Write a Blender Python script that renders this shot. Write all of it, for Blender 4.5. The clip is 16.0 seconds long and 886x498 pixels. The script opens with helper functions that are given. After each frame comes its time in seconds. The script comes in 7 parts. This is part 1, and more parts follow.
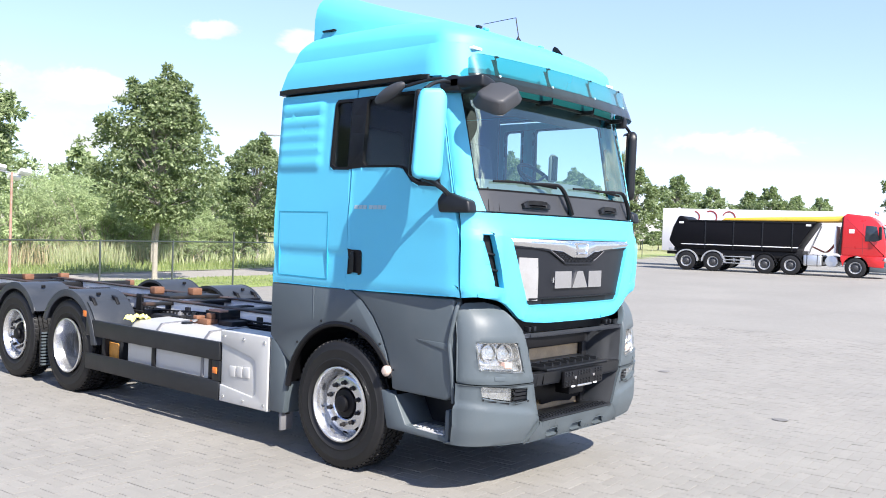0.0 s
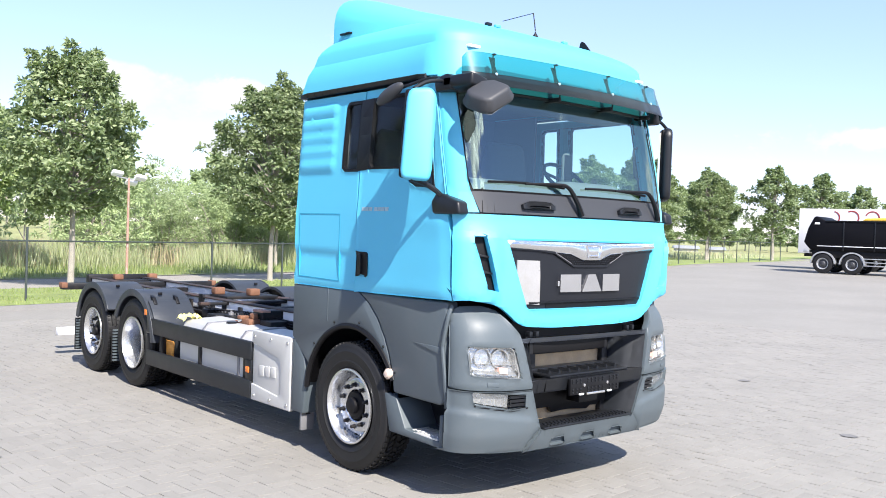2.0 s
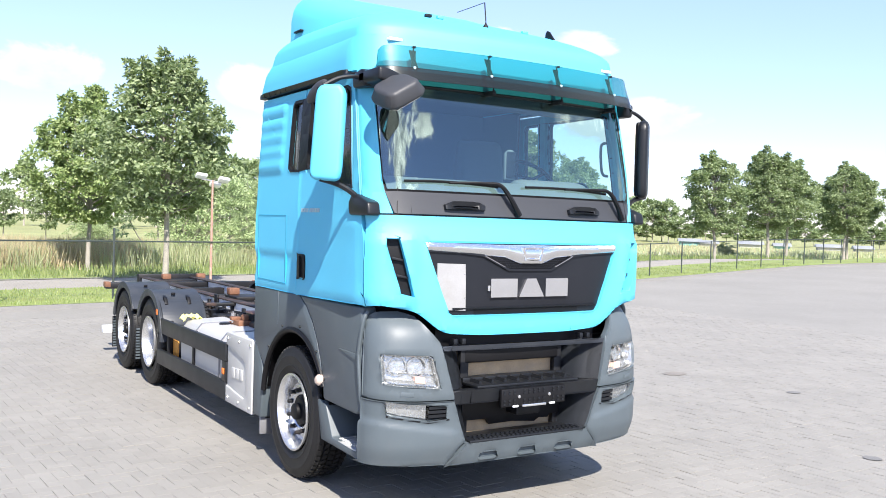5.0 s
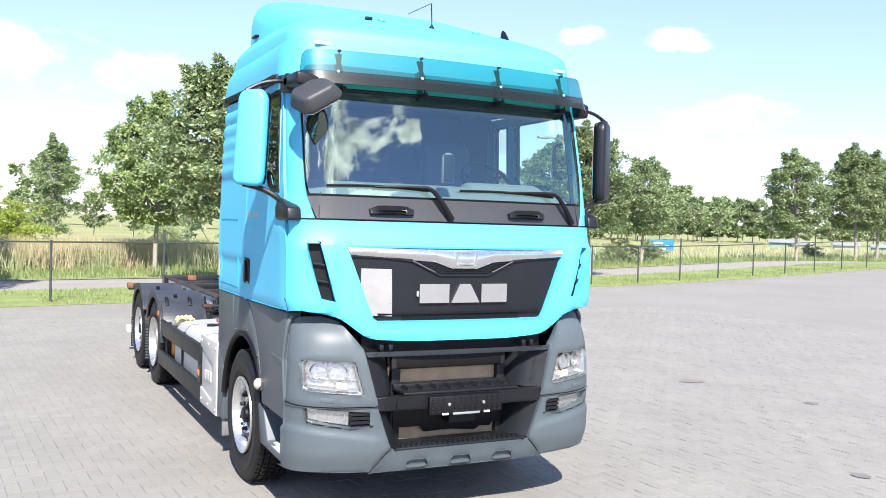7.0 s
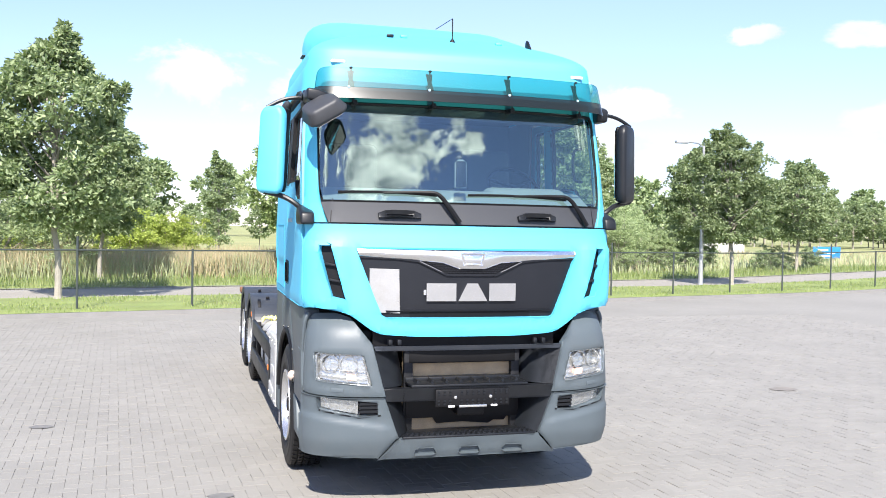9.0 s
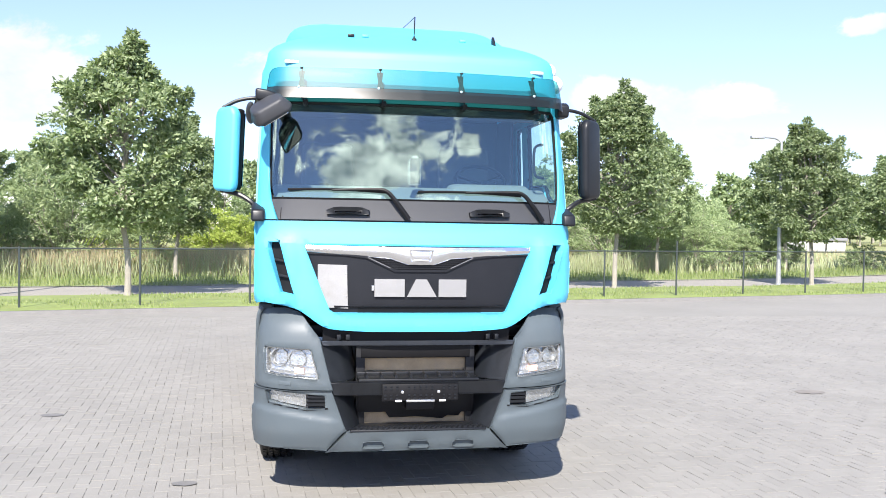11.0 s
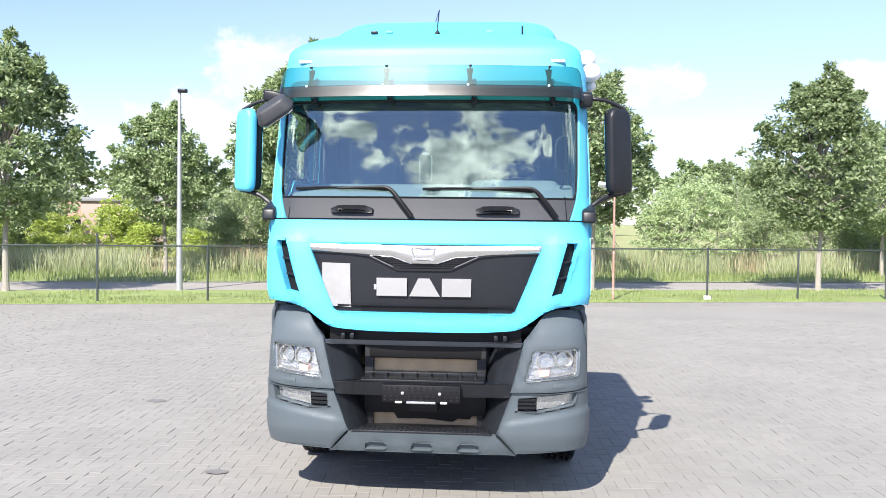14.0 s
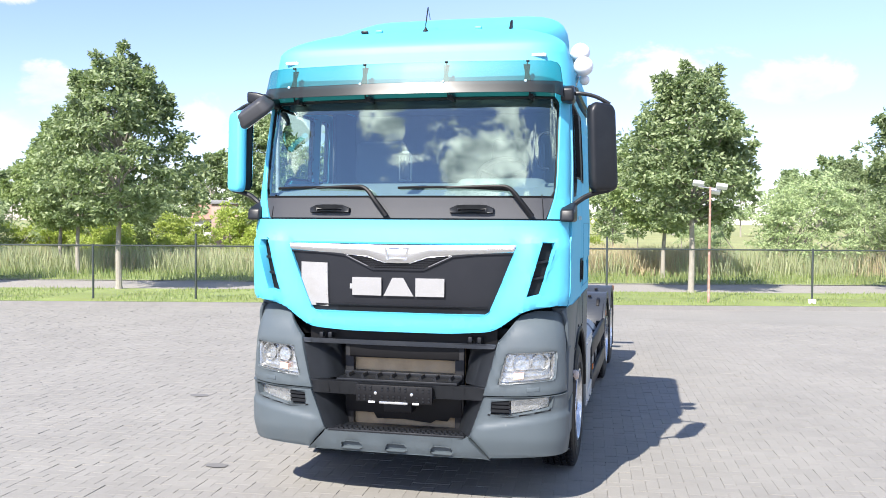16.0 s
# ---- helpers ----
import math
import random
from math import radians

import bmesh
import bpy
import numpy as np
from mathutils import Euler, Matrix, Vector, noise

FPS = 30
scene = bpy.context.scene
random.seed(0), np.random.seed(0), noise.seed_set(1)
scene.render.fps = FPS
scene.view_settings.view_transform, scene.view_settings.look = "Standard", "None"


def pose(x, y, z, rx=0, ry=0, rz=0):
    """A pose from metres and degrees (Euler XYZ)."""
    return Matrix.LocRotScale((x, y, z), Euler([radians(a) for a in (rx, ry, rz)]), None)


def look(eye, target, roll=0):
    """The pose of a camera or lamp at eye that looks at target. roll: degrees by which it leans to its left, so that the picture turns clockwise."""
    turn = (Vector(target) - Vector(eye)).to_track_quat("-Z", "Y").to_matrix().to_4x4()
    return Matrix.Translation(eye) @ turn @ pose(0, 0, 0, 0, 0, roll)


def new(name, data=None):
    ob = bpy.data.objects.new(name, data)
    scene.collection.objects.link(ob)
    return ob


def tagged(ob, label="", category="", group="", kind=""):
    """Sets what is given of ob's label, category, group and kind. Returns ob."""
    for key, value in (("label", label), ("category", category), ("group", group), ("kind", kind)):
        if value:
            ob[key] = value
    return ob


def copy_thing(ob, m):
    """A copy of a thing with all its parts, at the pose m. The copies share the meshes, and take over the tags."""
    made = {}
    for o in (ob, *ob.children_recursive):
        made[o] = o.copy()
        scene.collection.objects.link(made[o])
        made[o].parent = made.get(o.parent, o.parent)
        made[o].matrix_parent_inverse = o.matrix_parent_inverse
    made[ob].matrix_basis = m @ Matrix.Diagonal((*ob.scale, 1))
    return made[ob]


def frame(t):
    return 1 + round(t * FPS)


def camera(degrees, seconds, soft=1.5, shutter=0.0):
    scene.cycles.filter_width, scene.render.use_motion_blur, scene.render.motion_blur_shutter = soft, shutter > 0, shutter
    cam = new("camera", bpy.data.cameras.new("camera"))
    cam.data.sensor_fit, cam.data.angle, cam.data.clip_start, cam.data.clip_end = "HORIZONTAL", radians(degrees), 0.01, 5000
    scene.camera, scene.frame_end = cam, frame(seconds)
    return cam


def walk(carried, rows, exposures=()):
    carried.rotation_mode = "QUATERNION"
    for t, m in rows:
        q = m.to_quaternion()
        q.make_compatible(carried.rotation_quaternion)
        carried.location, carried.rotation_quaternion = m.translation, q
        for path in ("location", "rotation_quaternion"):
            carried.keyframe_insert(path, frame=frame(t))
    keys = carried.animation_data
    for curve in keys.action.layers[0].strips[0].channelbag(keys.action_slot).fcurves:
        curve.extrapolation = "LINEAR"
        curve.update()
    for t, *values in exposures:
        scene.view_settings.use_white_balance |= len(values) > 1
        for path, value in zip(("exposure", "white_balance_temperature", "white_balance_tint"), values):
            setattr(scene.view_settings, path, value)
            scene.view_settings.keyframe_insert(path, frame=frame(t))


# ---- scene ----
cam = camera(52.6, 16.0, soft=0.95)
PATH = [
    (0, (-6.381, -3.987, 1.944), (-4.854, -2.695, 1.909), 2.0),
    (0.5, (-6.213, -4.157, 1.967), (-4.741, -2.804, 1.931), 2.1),
    (1, (-5.982, -4.312, 1.974), (-4.563, -2.903, 1.936), 2.0),
    (1.5, (-5.781, -4.491, 1.98), (-4.408, -3.038, 1.939), 2.0),
    (2, (-5.545, -4.667, 1.979), (-4.236, -3.156, 1.938), 1.9),
    (2.5, (-5.296, -4.818, 1.985), (-4.07, -3.239, 1.94), 2.0),
    (3, (-5.089, -4.916, 1.982), (-3.911, -3.3, 1.936), 1.9),
    (3.5, (-4.86, -5.008, 2.012), (-3.72, -3.365, 1.962), 1.8),
    (4, (-4.623, -5.132, 2.026), (-3.51, -3.471, 1.975), 1.8),
    (4.5, (-4.362, -5.282, 2.046), (-3.278, -3.603, 1.995), 1.8),
    (5, (-4.106, -5.349, 2.048), (-3.04, -3.658, 1.995), 1.7),
    (5.2, (-3.995, -5.379, 2.066), (-2.934, -3.684, 2.012), 1.7),
    (7.3, (-2.911, -5.967, 2.111), (-2.063, -4.156, 2.057), 1.5),
    (7.5, (-2.809, -6.068, 2.112), (-1.996, -4.242, 2.061), 1.4),
    (8, (-2.574, -6.254, 2.113), (-1.874, -4.381, 2.062), 1.5),
    (8.5, (-2.334, -6.395, 2.095), (-1.742, -4.485, 2.047), 1.2),
    (9, (-2.123, -6.605, 2.086), (-1.568, -4.684, 2.041), 1.1),
    (9.2, (-2.041, -6.628, 2.085), (-1.498, -4.704, 2.041), 1.1),
    (11.5, (-0.745, -6.946, 2.079), (-0.486, -4.964, 2.027), 0.9),
    (12, (-0.475, -6.917, 2.078), (-0.32, -4.923, 2.024), 0.9),
    (12.5, (-0.162, -6.917, 2.085), (-0.119, -4.918, 2.029), 0.8),
    (13, (0.122, -6.905, 2.088), (0.096, -4.906, 2.032), 0.7),
    (13.5, (0.427, -6.844, 2.093), (0.324, -4.848, 2.035), 0.7),
    (14, (0.719, -6.783, 2.098), (0.549, -4.791, 2.038), 0.6),
    (14.5, (1.008, -6.748, 2.097), (0.773, -4.763, 2.038), 0.5),
    (15, (1.263, -6.653, 2.075), (0.952, -4.678, 2.015), 0.5),
    (15.5, (1.54, -6.553, 2.082), (1.136, -4.595, 2.022), 0.4),
    (16, (1.873, -6.516, 2.092), (1.413, -4.57, 2.032), 0.4),
]
walk(cam, [(t, look(eye, target, roll)) for t, eye, target, roll in PATH])

# ---- sky, sun ----
SUN_EL, SUN_FROM = radians(43.5), Vector((-0.277, -0.961, 0)).normalized()
world = bpy.data.worlds.new("sky")
scene.world = world
world.use_nodes = True
wt = world.node_tree
wt.nodes.clear()


def wnode(kind, **k):
    n = wt.nodes.new(kind)
    for a, v in k.items():
        n.inputs[a].default_value = v
    return n


w_out, w_bg = wt.nodes.new("ShaderNodeOutputWorld"), wt.nodes.new("ShaderNodeBackground")
w_sky = wt.nodes.new("ShaderNodeTexSky")
w_sky.sky_type, w_sky.sun_disc = "NISHITA", False
w_sky.sun_elevation = SUN_EL
w_sky.sun_rotation = math.atan2(SUN_FROM.x, SUN_FROM.y)
w_sky.air_density, w_sky.dust_density, w_sky.ozone_density = 1.0, 0.1, 3.0
w_tc = wt.nodes.new("ShaderNodeTexCoord")
w_map = wt.nodes.new("ShaderNodeMapping")
w_map.inputs["Scale"].default_value = (1.0, 1.0, 1.7)
w_n1 = wnode("ShaderNodeTexNoise", Scale=6.5, Detail=10.0, Roughness=0.62, Distortion=0.3)
w_n2 = wnode("ShaderNodeTexNoise", Scale=9.0, Detail=8.0, Roughness=0.62)
w_r2 = wt.nodes.new("ShaderNodeValToRGB")
w_r2.color_ramp.elements[0].position, w_r2.color_ramp.elements[1].position = 0.36, 0.62
w_r2.color_ramp.elements[0].color, w_r2.color_ramp.elements[1].color = (4.4, 4.9, 5.6, 1), (19, 19, 19, 1)


def wmath(op, a, b):
    n = wt.nodes.new("ShaderNodeMath")
    n.operation = op
    for k, v in enumerate((a, b)):
        if isinstance(v, float):
            n.inputs[k].default_value = v
        else:
            wt.links.new(v, n.inputs[k])
    return n.outputs[0]


# cumulus clouds: bearing from +y, height over the horizon, half width and half height, in degrees
CLOUDS = [(178, 27, 14, 7.5), (-157, 30, 4, 2), (159, 28, 3.5, 2), (-138, 25, 5, 3), (112, 32, 16, 7), (-105, 34, 18, 8), (27, 8, 4, 1.2),
          (1, 9.3, 4, 2.2), (7.5, 8.5, 3, 1.2), (35, 11.8, 1.6, 0.6), (40.5, 11.5, 1.6, 0.7), (43, 6.5, 4, 1.1), (66, 6, 6, 1.2), (-15, 9, 4, 2.5), (-22, 6, 4, 2.2),
          (21, 8, 3, 1.0), (28, 5, 4, 1.3), (-40, 12.6, 4, 0.6), (-36.8, 7.6, 1.8, 1.4), (-28.5, 6.4, 2.6, 1.4), (-40, 4.8, 1.8, 1.3), (-66, 9, 4, 1.8), (100, 11, 10, 4)]
cover = -3.0
for az, el, wide, high in CLOUDS:
    m = wt.nodes.new("ShaderNodeMapping")
    m.vector_type = "TEXTURE"
    a, e = radians(az), radians(el)
    m.inputs["Location"].default_value = (math.sin(a) * math.cos(e), math.cos(a) * math.cos(e), math.sin(e))
    m.inputs["Rotation"].default_value = (e, 0, -a)
    m.inputs["Scale"].default_value = (radians(wide), 0.25, radians(high))
    ln = wt.nodes.new("ShaderNodeVectorMath")
    ln.operation = "LENGTH"
    wt.links.new(w_tc.outputs["Generated"], m.inputs["Vector"])
    wt.links.new(m.outputs[0], ln.inputs[0])
    cover = wmath("MAXIMUM", cover, wmath("SUBTRACT", 1.0, ln.outputs["Value"]))
wt.links.new(w_tc.outputs["Generated"], w_map.inputs["Vector"])
wt.links.new(w_map.outputs[0], w_n1.inputs["Vector"])
wt.links.new(w_map.outputs[0], w_n2.inputs["Vector"])
wt.links.new(w_n2.outputs[0], w_r2.inputs[0])
body = wmath("ADD", wmath("MULTIPLY", cover, 0.42), wmath("MULTIPLY", wmath("SUBTRACT", w_n1.outputs[0], 0.5), 2.0))
w_edge = wt.nodes.new("ShaderNodeMapRange")
w_edge.interpolation_type = "SMOOTHSTEP"
w_edge.inputs["From Min"].default_value, w_edge.inputs["From Max"].default_value = -0.05, 0.15
w_edge.inputs["To Max"].default_value = 0.95
wt.links.new(body, w_edge.inputs["Value"])
# thin summer haze over the blue, thicker to the east
w_haze = wt.nodes.new("ShaderNodeMix")
w_haze.data_type = "RGBA"
w_east = wt.nodes.new("ShaderNodeVectorMath")
w_east.operation = "DOT_PRODUCT"
w_east.inputs[1].default_value = (0.9, 0.44, 0.0)
wt.links.new(w_tc.outputs["Generated"], w_east.inputs[0])
w_thick = wt.nodes.new("ShaderNodeMapRange")
w_thick.interpolation_type = "SMOOTHSTEP"
w_thick.inputs["From Min"].default_value, w_thick.inputs["From Max"].default_value = -0.35, 0.75
w_thick.inputs["To Min"].default_value, w_thick.inputs["To Max"].default_value = 0.02, 0.28
wt.links.new(w_east.outputs["Value"], w_thick.inputs["Value"])
wt.links.new(w_thick.outputs[0], w_haze.inputs["Factor"])
w_haze.inputs["B"].default_value = (3.2, 4.4, 5.4, 1)
w_tint = wt.nodes.new("ShaderNodeMix")
w_tint.data_type, w_tint.blend_type = "RGBA", "MULTIPLY"
w_tint.inputs["Factor"].default_value = 1.0
w_tint.inputs["B"].default_value = (0.86, 0.785, 1.0, 1)
wt.links.new(w_sky.outputs[0], w_tint.inputs["A"])
wt.links.new(w_tint.outputs["Result"], w_haze.inputs["A"])
w_mix = wt.nodes.new("ShaderNodeMix")
w_mix.data_type = "RGBA"
wt.links.new(w_edge.outputs[0], w_mix.inputs["Factor"])
wt.links.new(w_haze.outputs["Result"], w_mix.inputs["A"])
# clouds round the sun are far brighter than those across the sky
w_r3 = wt.nodes.new("ShaderNodeValToRGB")
w_r3.color_ramp.elements[0].position, w_r3.color_ramp.elements[1].position = 0.32, 0.6
w_r3.color_ramp.elements[0].color, w_r3.color_ramp.elements[1].color = (3.3, 3.6, 3.85, 1), (4.4, 4.45, 4.4, 1)
wt.links.new(w_n2.outputs[0], w_r3.inputs[0])
w_dot = wt.nodes.new("ShaderNodeVectorMath")
w_dot.operation = "DOT_PRODUCT"
w_dot.inputs[1].default_value = SUN_FROM * math.cos(SUN_EL) + Vector((0, 0, math.sin(SUN_EL)))
wt.links.new(w_tc.outputs["Generated"], w_dot.inputs[0])
w_near = wt.nodes.new("ShaderNodeMapRange")
w_near.interpolation_type = "SMOOTHSTEP"
w_near.inputs["From Min"].default_value, w_near.inputs["From Max"].default_value = -0.1, 0.5
wt.links.new(w_dot.outputs["Value"], w_near.inputs["Value"])
w_lit = wt.nodes.new("ShaderNodeMix")
w_lit.data_type = "RGBA"
wt.links.new(w_near.outputs[0], w_lit.inputs["Factor"])
wt.links.new(w_r3.outputs[0], w_lit.inputs["A"])
wt.links.new(w_r2.outputs[0], w_lit.inputs["B"])
wt.links.new(w_lit.outputs["Result"], w_mix.inputs["B"])
wt.links.new(w_mix.outputs["Result"], w_bg.inputs["Color"])
w_bg.inputs["Strength"].default_value = 0.11
wt.links.new(w_bg.outputs[0], w_out.inputs["Surface"])

sun_data = bpy.data.lights.new("sun", "SUN")
sun_data.energy, sun_data.angle, sun_data.color = 4.85, radians(0.55), (1.0, 0.94, 0.87)
sun = new("sun", sun_data)
sun_dir = SUN_FROM * math.cos(SUN_EL) + Vector((0, 0, math.sin(SUN_EL)))
sun.matrix_world = look(sun_dir * 40, (0, 0, 0))
scene.view_settings.exposure = 1.25

# ---- materials ----
def mat(name, base, rough=0.5, metal=0.0, var=0.12, scale=6.0, fine=90.0, bump=0.05, dirt=None, dirt_amount=0.0, coat=0.0, rvar=0.08, rand=0.0, dist=0.004, spec=0.5):
    """A surface with broad stains and fine grain at real size; rand: difference from piece to piece."""
    m = bpy.data.materials.new(name)
    m.use_nodes = True
    t = m.node_tree
    b = t.nodes["Principled BSDF"]
    tc = t.nodes.new("ShaderNodeTexCoord")
    big, small = t.nodes.new("ShaderNodeTexNoise"), t.nodes.new("ShaderNodeTexNoise")
    big.inputs["Scale"].default_value, big.inputs["Detail"].default_value = scale, 5
    small.inputs["Scale"].default_value, small.inputs["Detail"].default_value = fine, 4
    for n in (big, small):
        t.links.new(tc.outputs["Object"], n.inputs["Vector"])
    add = t.nodes.new("ShaderNodeMath")
    add.operation = "ADD"
    t.links.new(big.outputs[0], add.inputs[0])
    t.links.new(small.outputs[0], add.inputs[1])
    ramp = t.nodes.new("ShaderNodeMapRange")
    ramp.inputs["From Min"].default_value, ramp.inputs["From Max"].default_value = 0.6, 1.4
    ramp.inputs["To Min"].default_value, ramp.inputs["To Max"].default_value = 1 - var, 1 + var
    t.links.new(add.outputs[0], ramp.inputs["Value"])
    val = ramp.outputs[0]
    if rand:
        oi, rr, mu = t.nodes.new("ShaderNodeObjectInfo"), t.nodes.new("ShaderNodeMapRange"), t.nodes.new("ShaderNodeMath")
        rr.inputs["To Min"].default_value, rr.inputs["To Max"].default_value = 1 - rand, 1 + rand
        mu.operation = "MULTIPLY"
        t.links.new(oi.outputs["Random"], rr.inputs["Value"])
        t.links.new(rr.outputs[0], mu.inputs[0])
        t.links.new(val, mu.inputs[1])
        geo, rg, mg = t.nodes.new("ShaderNodeNewGeometry"), t.nodes.new("ShaderNodeMapRange"), t.nodes.new("ShaderNodeMath")
        rg.inputs["To Min"].default_value, rg.inputs["To Max"].default_value = 1 - rand, 1 + rand
        mg.operation = "MULTIPLY"
        t.links.new(geo.outputs["Random Per Island"], rg.inputs["Value"])
        t.links.new(rg.outputs[0], mg.inputs[0])
        t.links.new(mu.outputs[0], mg.inputs[1])
        val = mg.outputs[0]
    hsv = t.nodes.new("ShaderNodeHueSaturation")
    hsv.inputs["Color"].default_value = (*base, 1)
    t.links.new(val, hsv.inputs["Value"])
    col = hsv.outputs[0]
    if dirt:
        dn, dr, dm = t.nodes.new("ShaderNodeTexNoise"), t.nodes.new("ShaderNodeValToRGB"), t.nodes.new("ShaderNodeMix")
        dn.inputs["Scale"].default_value, dn.inputs["Detail"].default_value, dn.inputs["Roughness"].default_value = scale * 0.6, 8, 0.65
        dr.color_ramp.elements[0].position, dr.color_ramp.elements[1].position = 0.5, 0.72
        dr.color_ramp.elements[1].color = (dirt_amount,) * 3 + (1,)
        dm.data_type = "RGBA"
        dm.inputs["B"].default_value = (*dirt, 1)
        t.links.new(tc.outputs["Object"], dn.inputs["Vector"])
        t.links.new(dn.outputs[0], dr.inputs[0])
        t.links.new(dr.outputs[0], dm.inputs["Factor"])
        t.links.new(col, dm.inputs["A"])
        col = dm.outputs["Result"]
    t.links.new(col, b.inputs["Base Color"])
    ro = t.nodes.new("ShaderNodeMapRange")
    ro.inputs["To Min"].default_value, ro.inputs["To Max"].default_value = max(rough - rvar, 0.02), min(rough + rvar, 1)
    t.links.new(big.outputs[0], ro.inputs["Value"])
    t.links.new(ro.outputs[0], b.inputs["Roughness"])
    b.inputs["Metallic"].default_value = metal
    b.inputs["Coat Weight"].default_value = coat
    b.inputs["Coat Roughness"].default_value = 0.1
    b.inputs["Specular IOR Level"].default_value = spec
    if bump:
        bn = t.nodes.new("ShaderNodeBump")
        bn.inputs["Strength"].default_value, bn.inputs["Distance"].default_value = bump, dist
        t.links.new(small.outputs[0], bn.inputs["Height"])
        t.links.new(bn.outputs[0], b.inputs["Normal"])
    return m


def glass(name, tint, gloss_rough=0.01, ior=1.5, clear=1.0, body=None, sheen=(1, 1, 1)):
    """A clear sheet: tinted transparency, with a mirror gloss on top that grows at grazing angles."""
    m = bpy.data.materials.new(name)
    m.use_nodes = True
    t = m.node_tree
    t.nodes.clear()
    out, mix = t.nodes.new("ShaderNodeOutputMaterial"), t.nodes.new("ShaderNodeMixShader")
    tr, gl, fr = t.nodes.new("ShaderNodeBsdfTransparent"), t.nodes.new("ShaderNodeBsdfGlossy"), t.nodes.new("ShaderNodeLayerWeight")
    pw, rg = t.nodes.new("ShaderNodeMath"), t.nodes.new("ShaderNodeMapRange")
    tr.inputs[0].default_value = (*tint, 1)
    gl.inputs["Roughness"].default_value = gloss_rough
    gl.inputs["Color"].default_value = (*sheen, 1)
    fr.inputs["Blend"].default_value = 0.5
    pw.operation = "POWER"
    pw.inputs[1].default_value = 5.0
    rg.inputs["To Min"].default_value = ((ior - 1) / (ior + 1)) ** 2
    t.links.new(fr.outputs["Facing"], pw.inputs[0])
    t.links.new(pw.outputs[0], rg.inputs["Value"])
    under = tr.outputs[0]
    if body:
        df, m2 = t.nodes.new("ShaderNodeBsdfDiffuse"), t.nodes.new("ShaderNodeMixShader")
        df.inputs[0].default_value = (*body, 1)
        m2.inputs[0].default_value = 1 - clear
        t.links.new(tr.outputs[0], m2.inputs[1])
        t.links.new(df.outputs[0], m2.inputs[2])
        under = m2.outputs[0]
    t.links.new(rg.outputs[0], mix.inputs[0])
    t.links.new(under, mix.inputs[1])
    t.links.new(gl.outputs[0], mix.inputs[2])
    t.links.new(mix.outputs[0], out.inputs[0])
    return m


def leaf_mat(name, c1, c2, through_c):
    m = bpy.data.materials.new(name)
    m.use_nodes = True
    t = m.node_tree
    t.nodes.clear()
    out, mix = t.nodes.new("ShaderNodeOutputMaterial"), t.nodes.new("ShaderNodeMixShader")
    pr, tl = t.nodes.new("ShaderNodeBsdfPrincipled"), t.nodes.new("ShaderNodeBsdfTranslucent")
    geo, ramp, oi, hsv, rng = (t.nodes.new(k) for k in ("ShaderNodeNewGeometry", "ShaderNodeValToRGB", "ShaderNodeObjectInfo", "ShaderNodeHueSaturation", "ShaderNodeMapRange"))
    ramp.color_ramp.elements[0].color, ramp.color_ramp.elements[1].color = (*c1, 1), (*c2, 1)
    rng.inputs["To Min"].default_value, rng.inputs["To Max"].default_value = 0.8, 1.25
    t.links.new(geo.outputs["Random Per Island"], ramp.inputs[0])
    t.links.new(oi.outputs["Random"], rng.inputs["Value"])
    t.links.new(rng.outputs[0], hsv.inputs["Value"])
    t.links.new(ramp.outputs[0], hsv.inputs["Color"])
    t.links.new(hsv.outputs[0], pr.inputs["Base Color"])
    pr.inputs["Roughness"].default_value = 0.45
    pr.inputs["Specular IOR Level"].default_value = 0.3
    tl.inputs[0].default_value = (*through_c, 1)
    mix.inputs[0].default_value = 0.36
    t.links.new(pr.outputs[0], mix.inputs[1])
    t.links.new(tl.outputs[0], mix.inputs[2])
    t.links.new(mix.outputs[0], out.inputs[0])
    return m


BLUE = mat("turquoise_paint", (0.066, 0.43, 0.615), 0.62, var=0.03, scale=2.5, fine=160, bump=0.012, coat=0.0, rvar=0.05, dirt=(0.055, 0.435, 0.61), dirt_amount=0.12, spec=1.0)
GREY = mat("grey_plastic_paint", (0.073, 0.091, 0.102), 0.47, var=0.07, scale=4, fine=220, bump=0.03, dirt=(0.12, 0.122, 0.12), dirt_amount=0.2, spec=0.4)
DARK = mat("black_plastic", (0.008, 0.0092, 0.0115), 0.4, var=0.15, scale=5, fine=260, bump=0.06, dirt=(0.028, 0.032, 0.038), dirt_amount=0.2, spec=0.35)
GRILLE = mat("anthracite_panel", (0.0075, 0.0085, 0.0115), 0.42, var=0.1, scale=5, fine=200, bump=0.03, dirt=(0.025, 0.026, 0.031), dirt_amount=0.1, spec=0.33)
BLACK = mat("black_rubber", (0.005, 0.005, 0.006), 0.5, var=0.2, scale=8, fine=180, bump=0.08, spec=0.25)
TYRE = mat("tyre_rubber", (0.0065, 0.0065, 0.007), 0.58, var=0.25, scale=7, fine=130, bump=0.15, dirt=(0.022, 0.021, 0.02), dirt_amount=0.2, spec=0.4)
CHROME = mat("chrome", (0.82, 0.83, 0.85), 0.08, 1.0, var=0.05, scale=9, bump=0.01, rvar=0.05)
ALU = mat("brushed_aluminium", (0.62, 0.64, 0.66), 0.38, 0.85, var=0.1, scale=4, fine=120, bump=0.05, dirt=(0.38, 0.36, 0.33), dirt_amount=0.4)
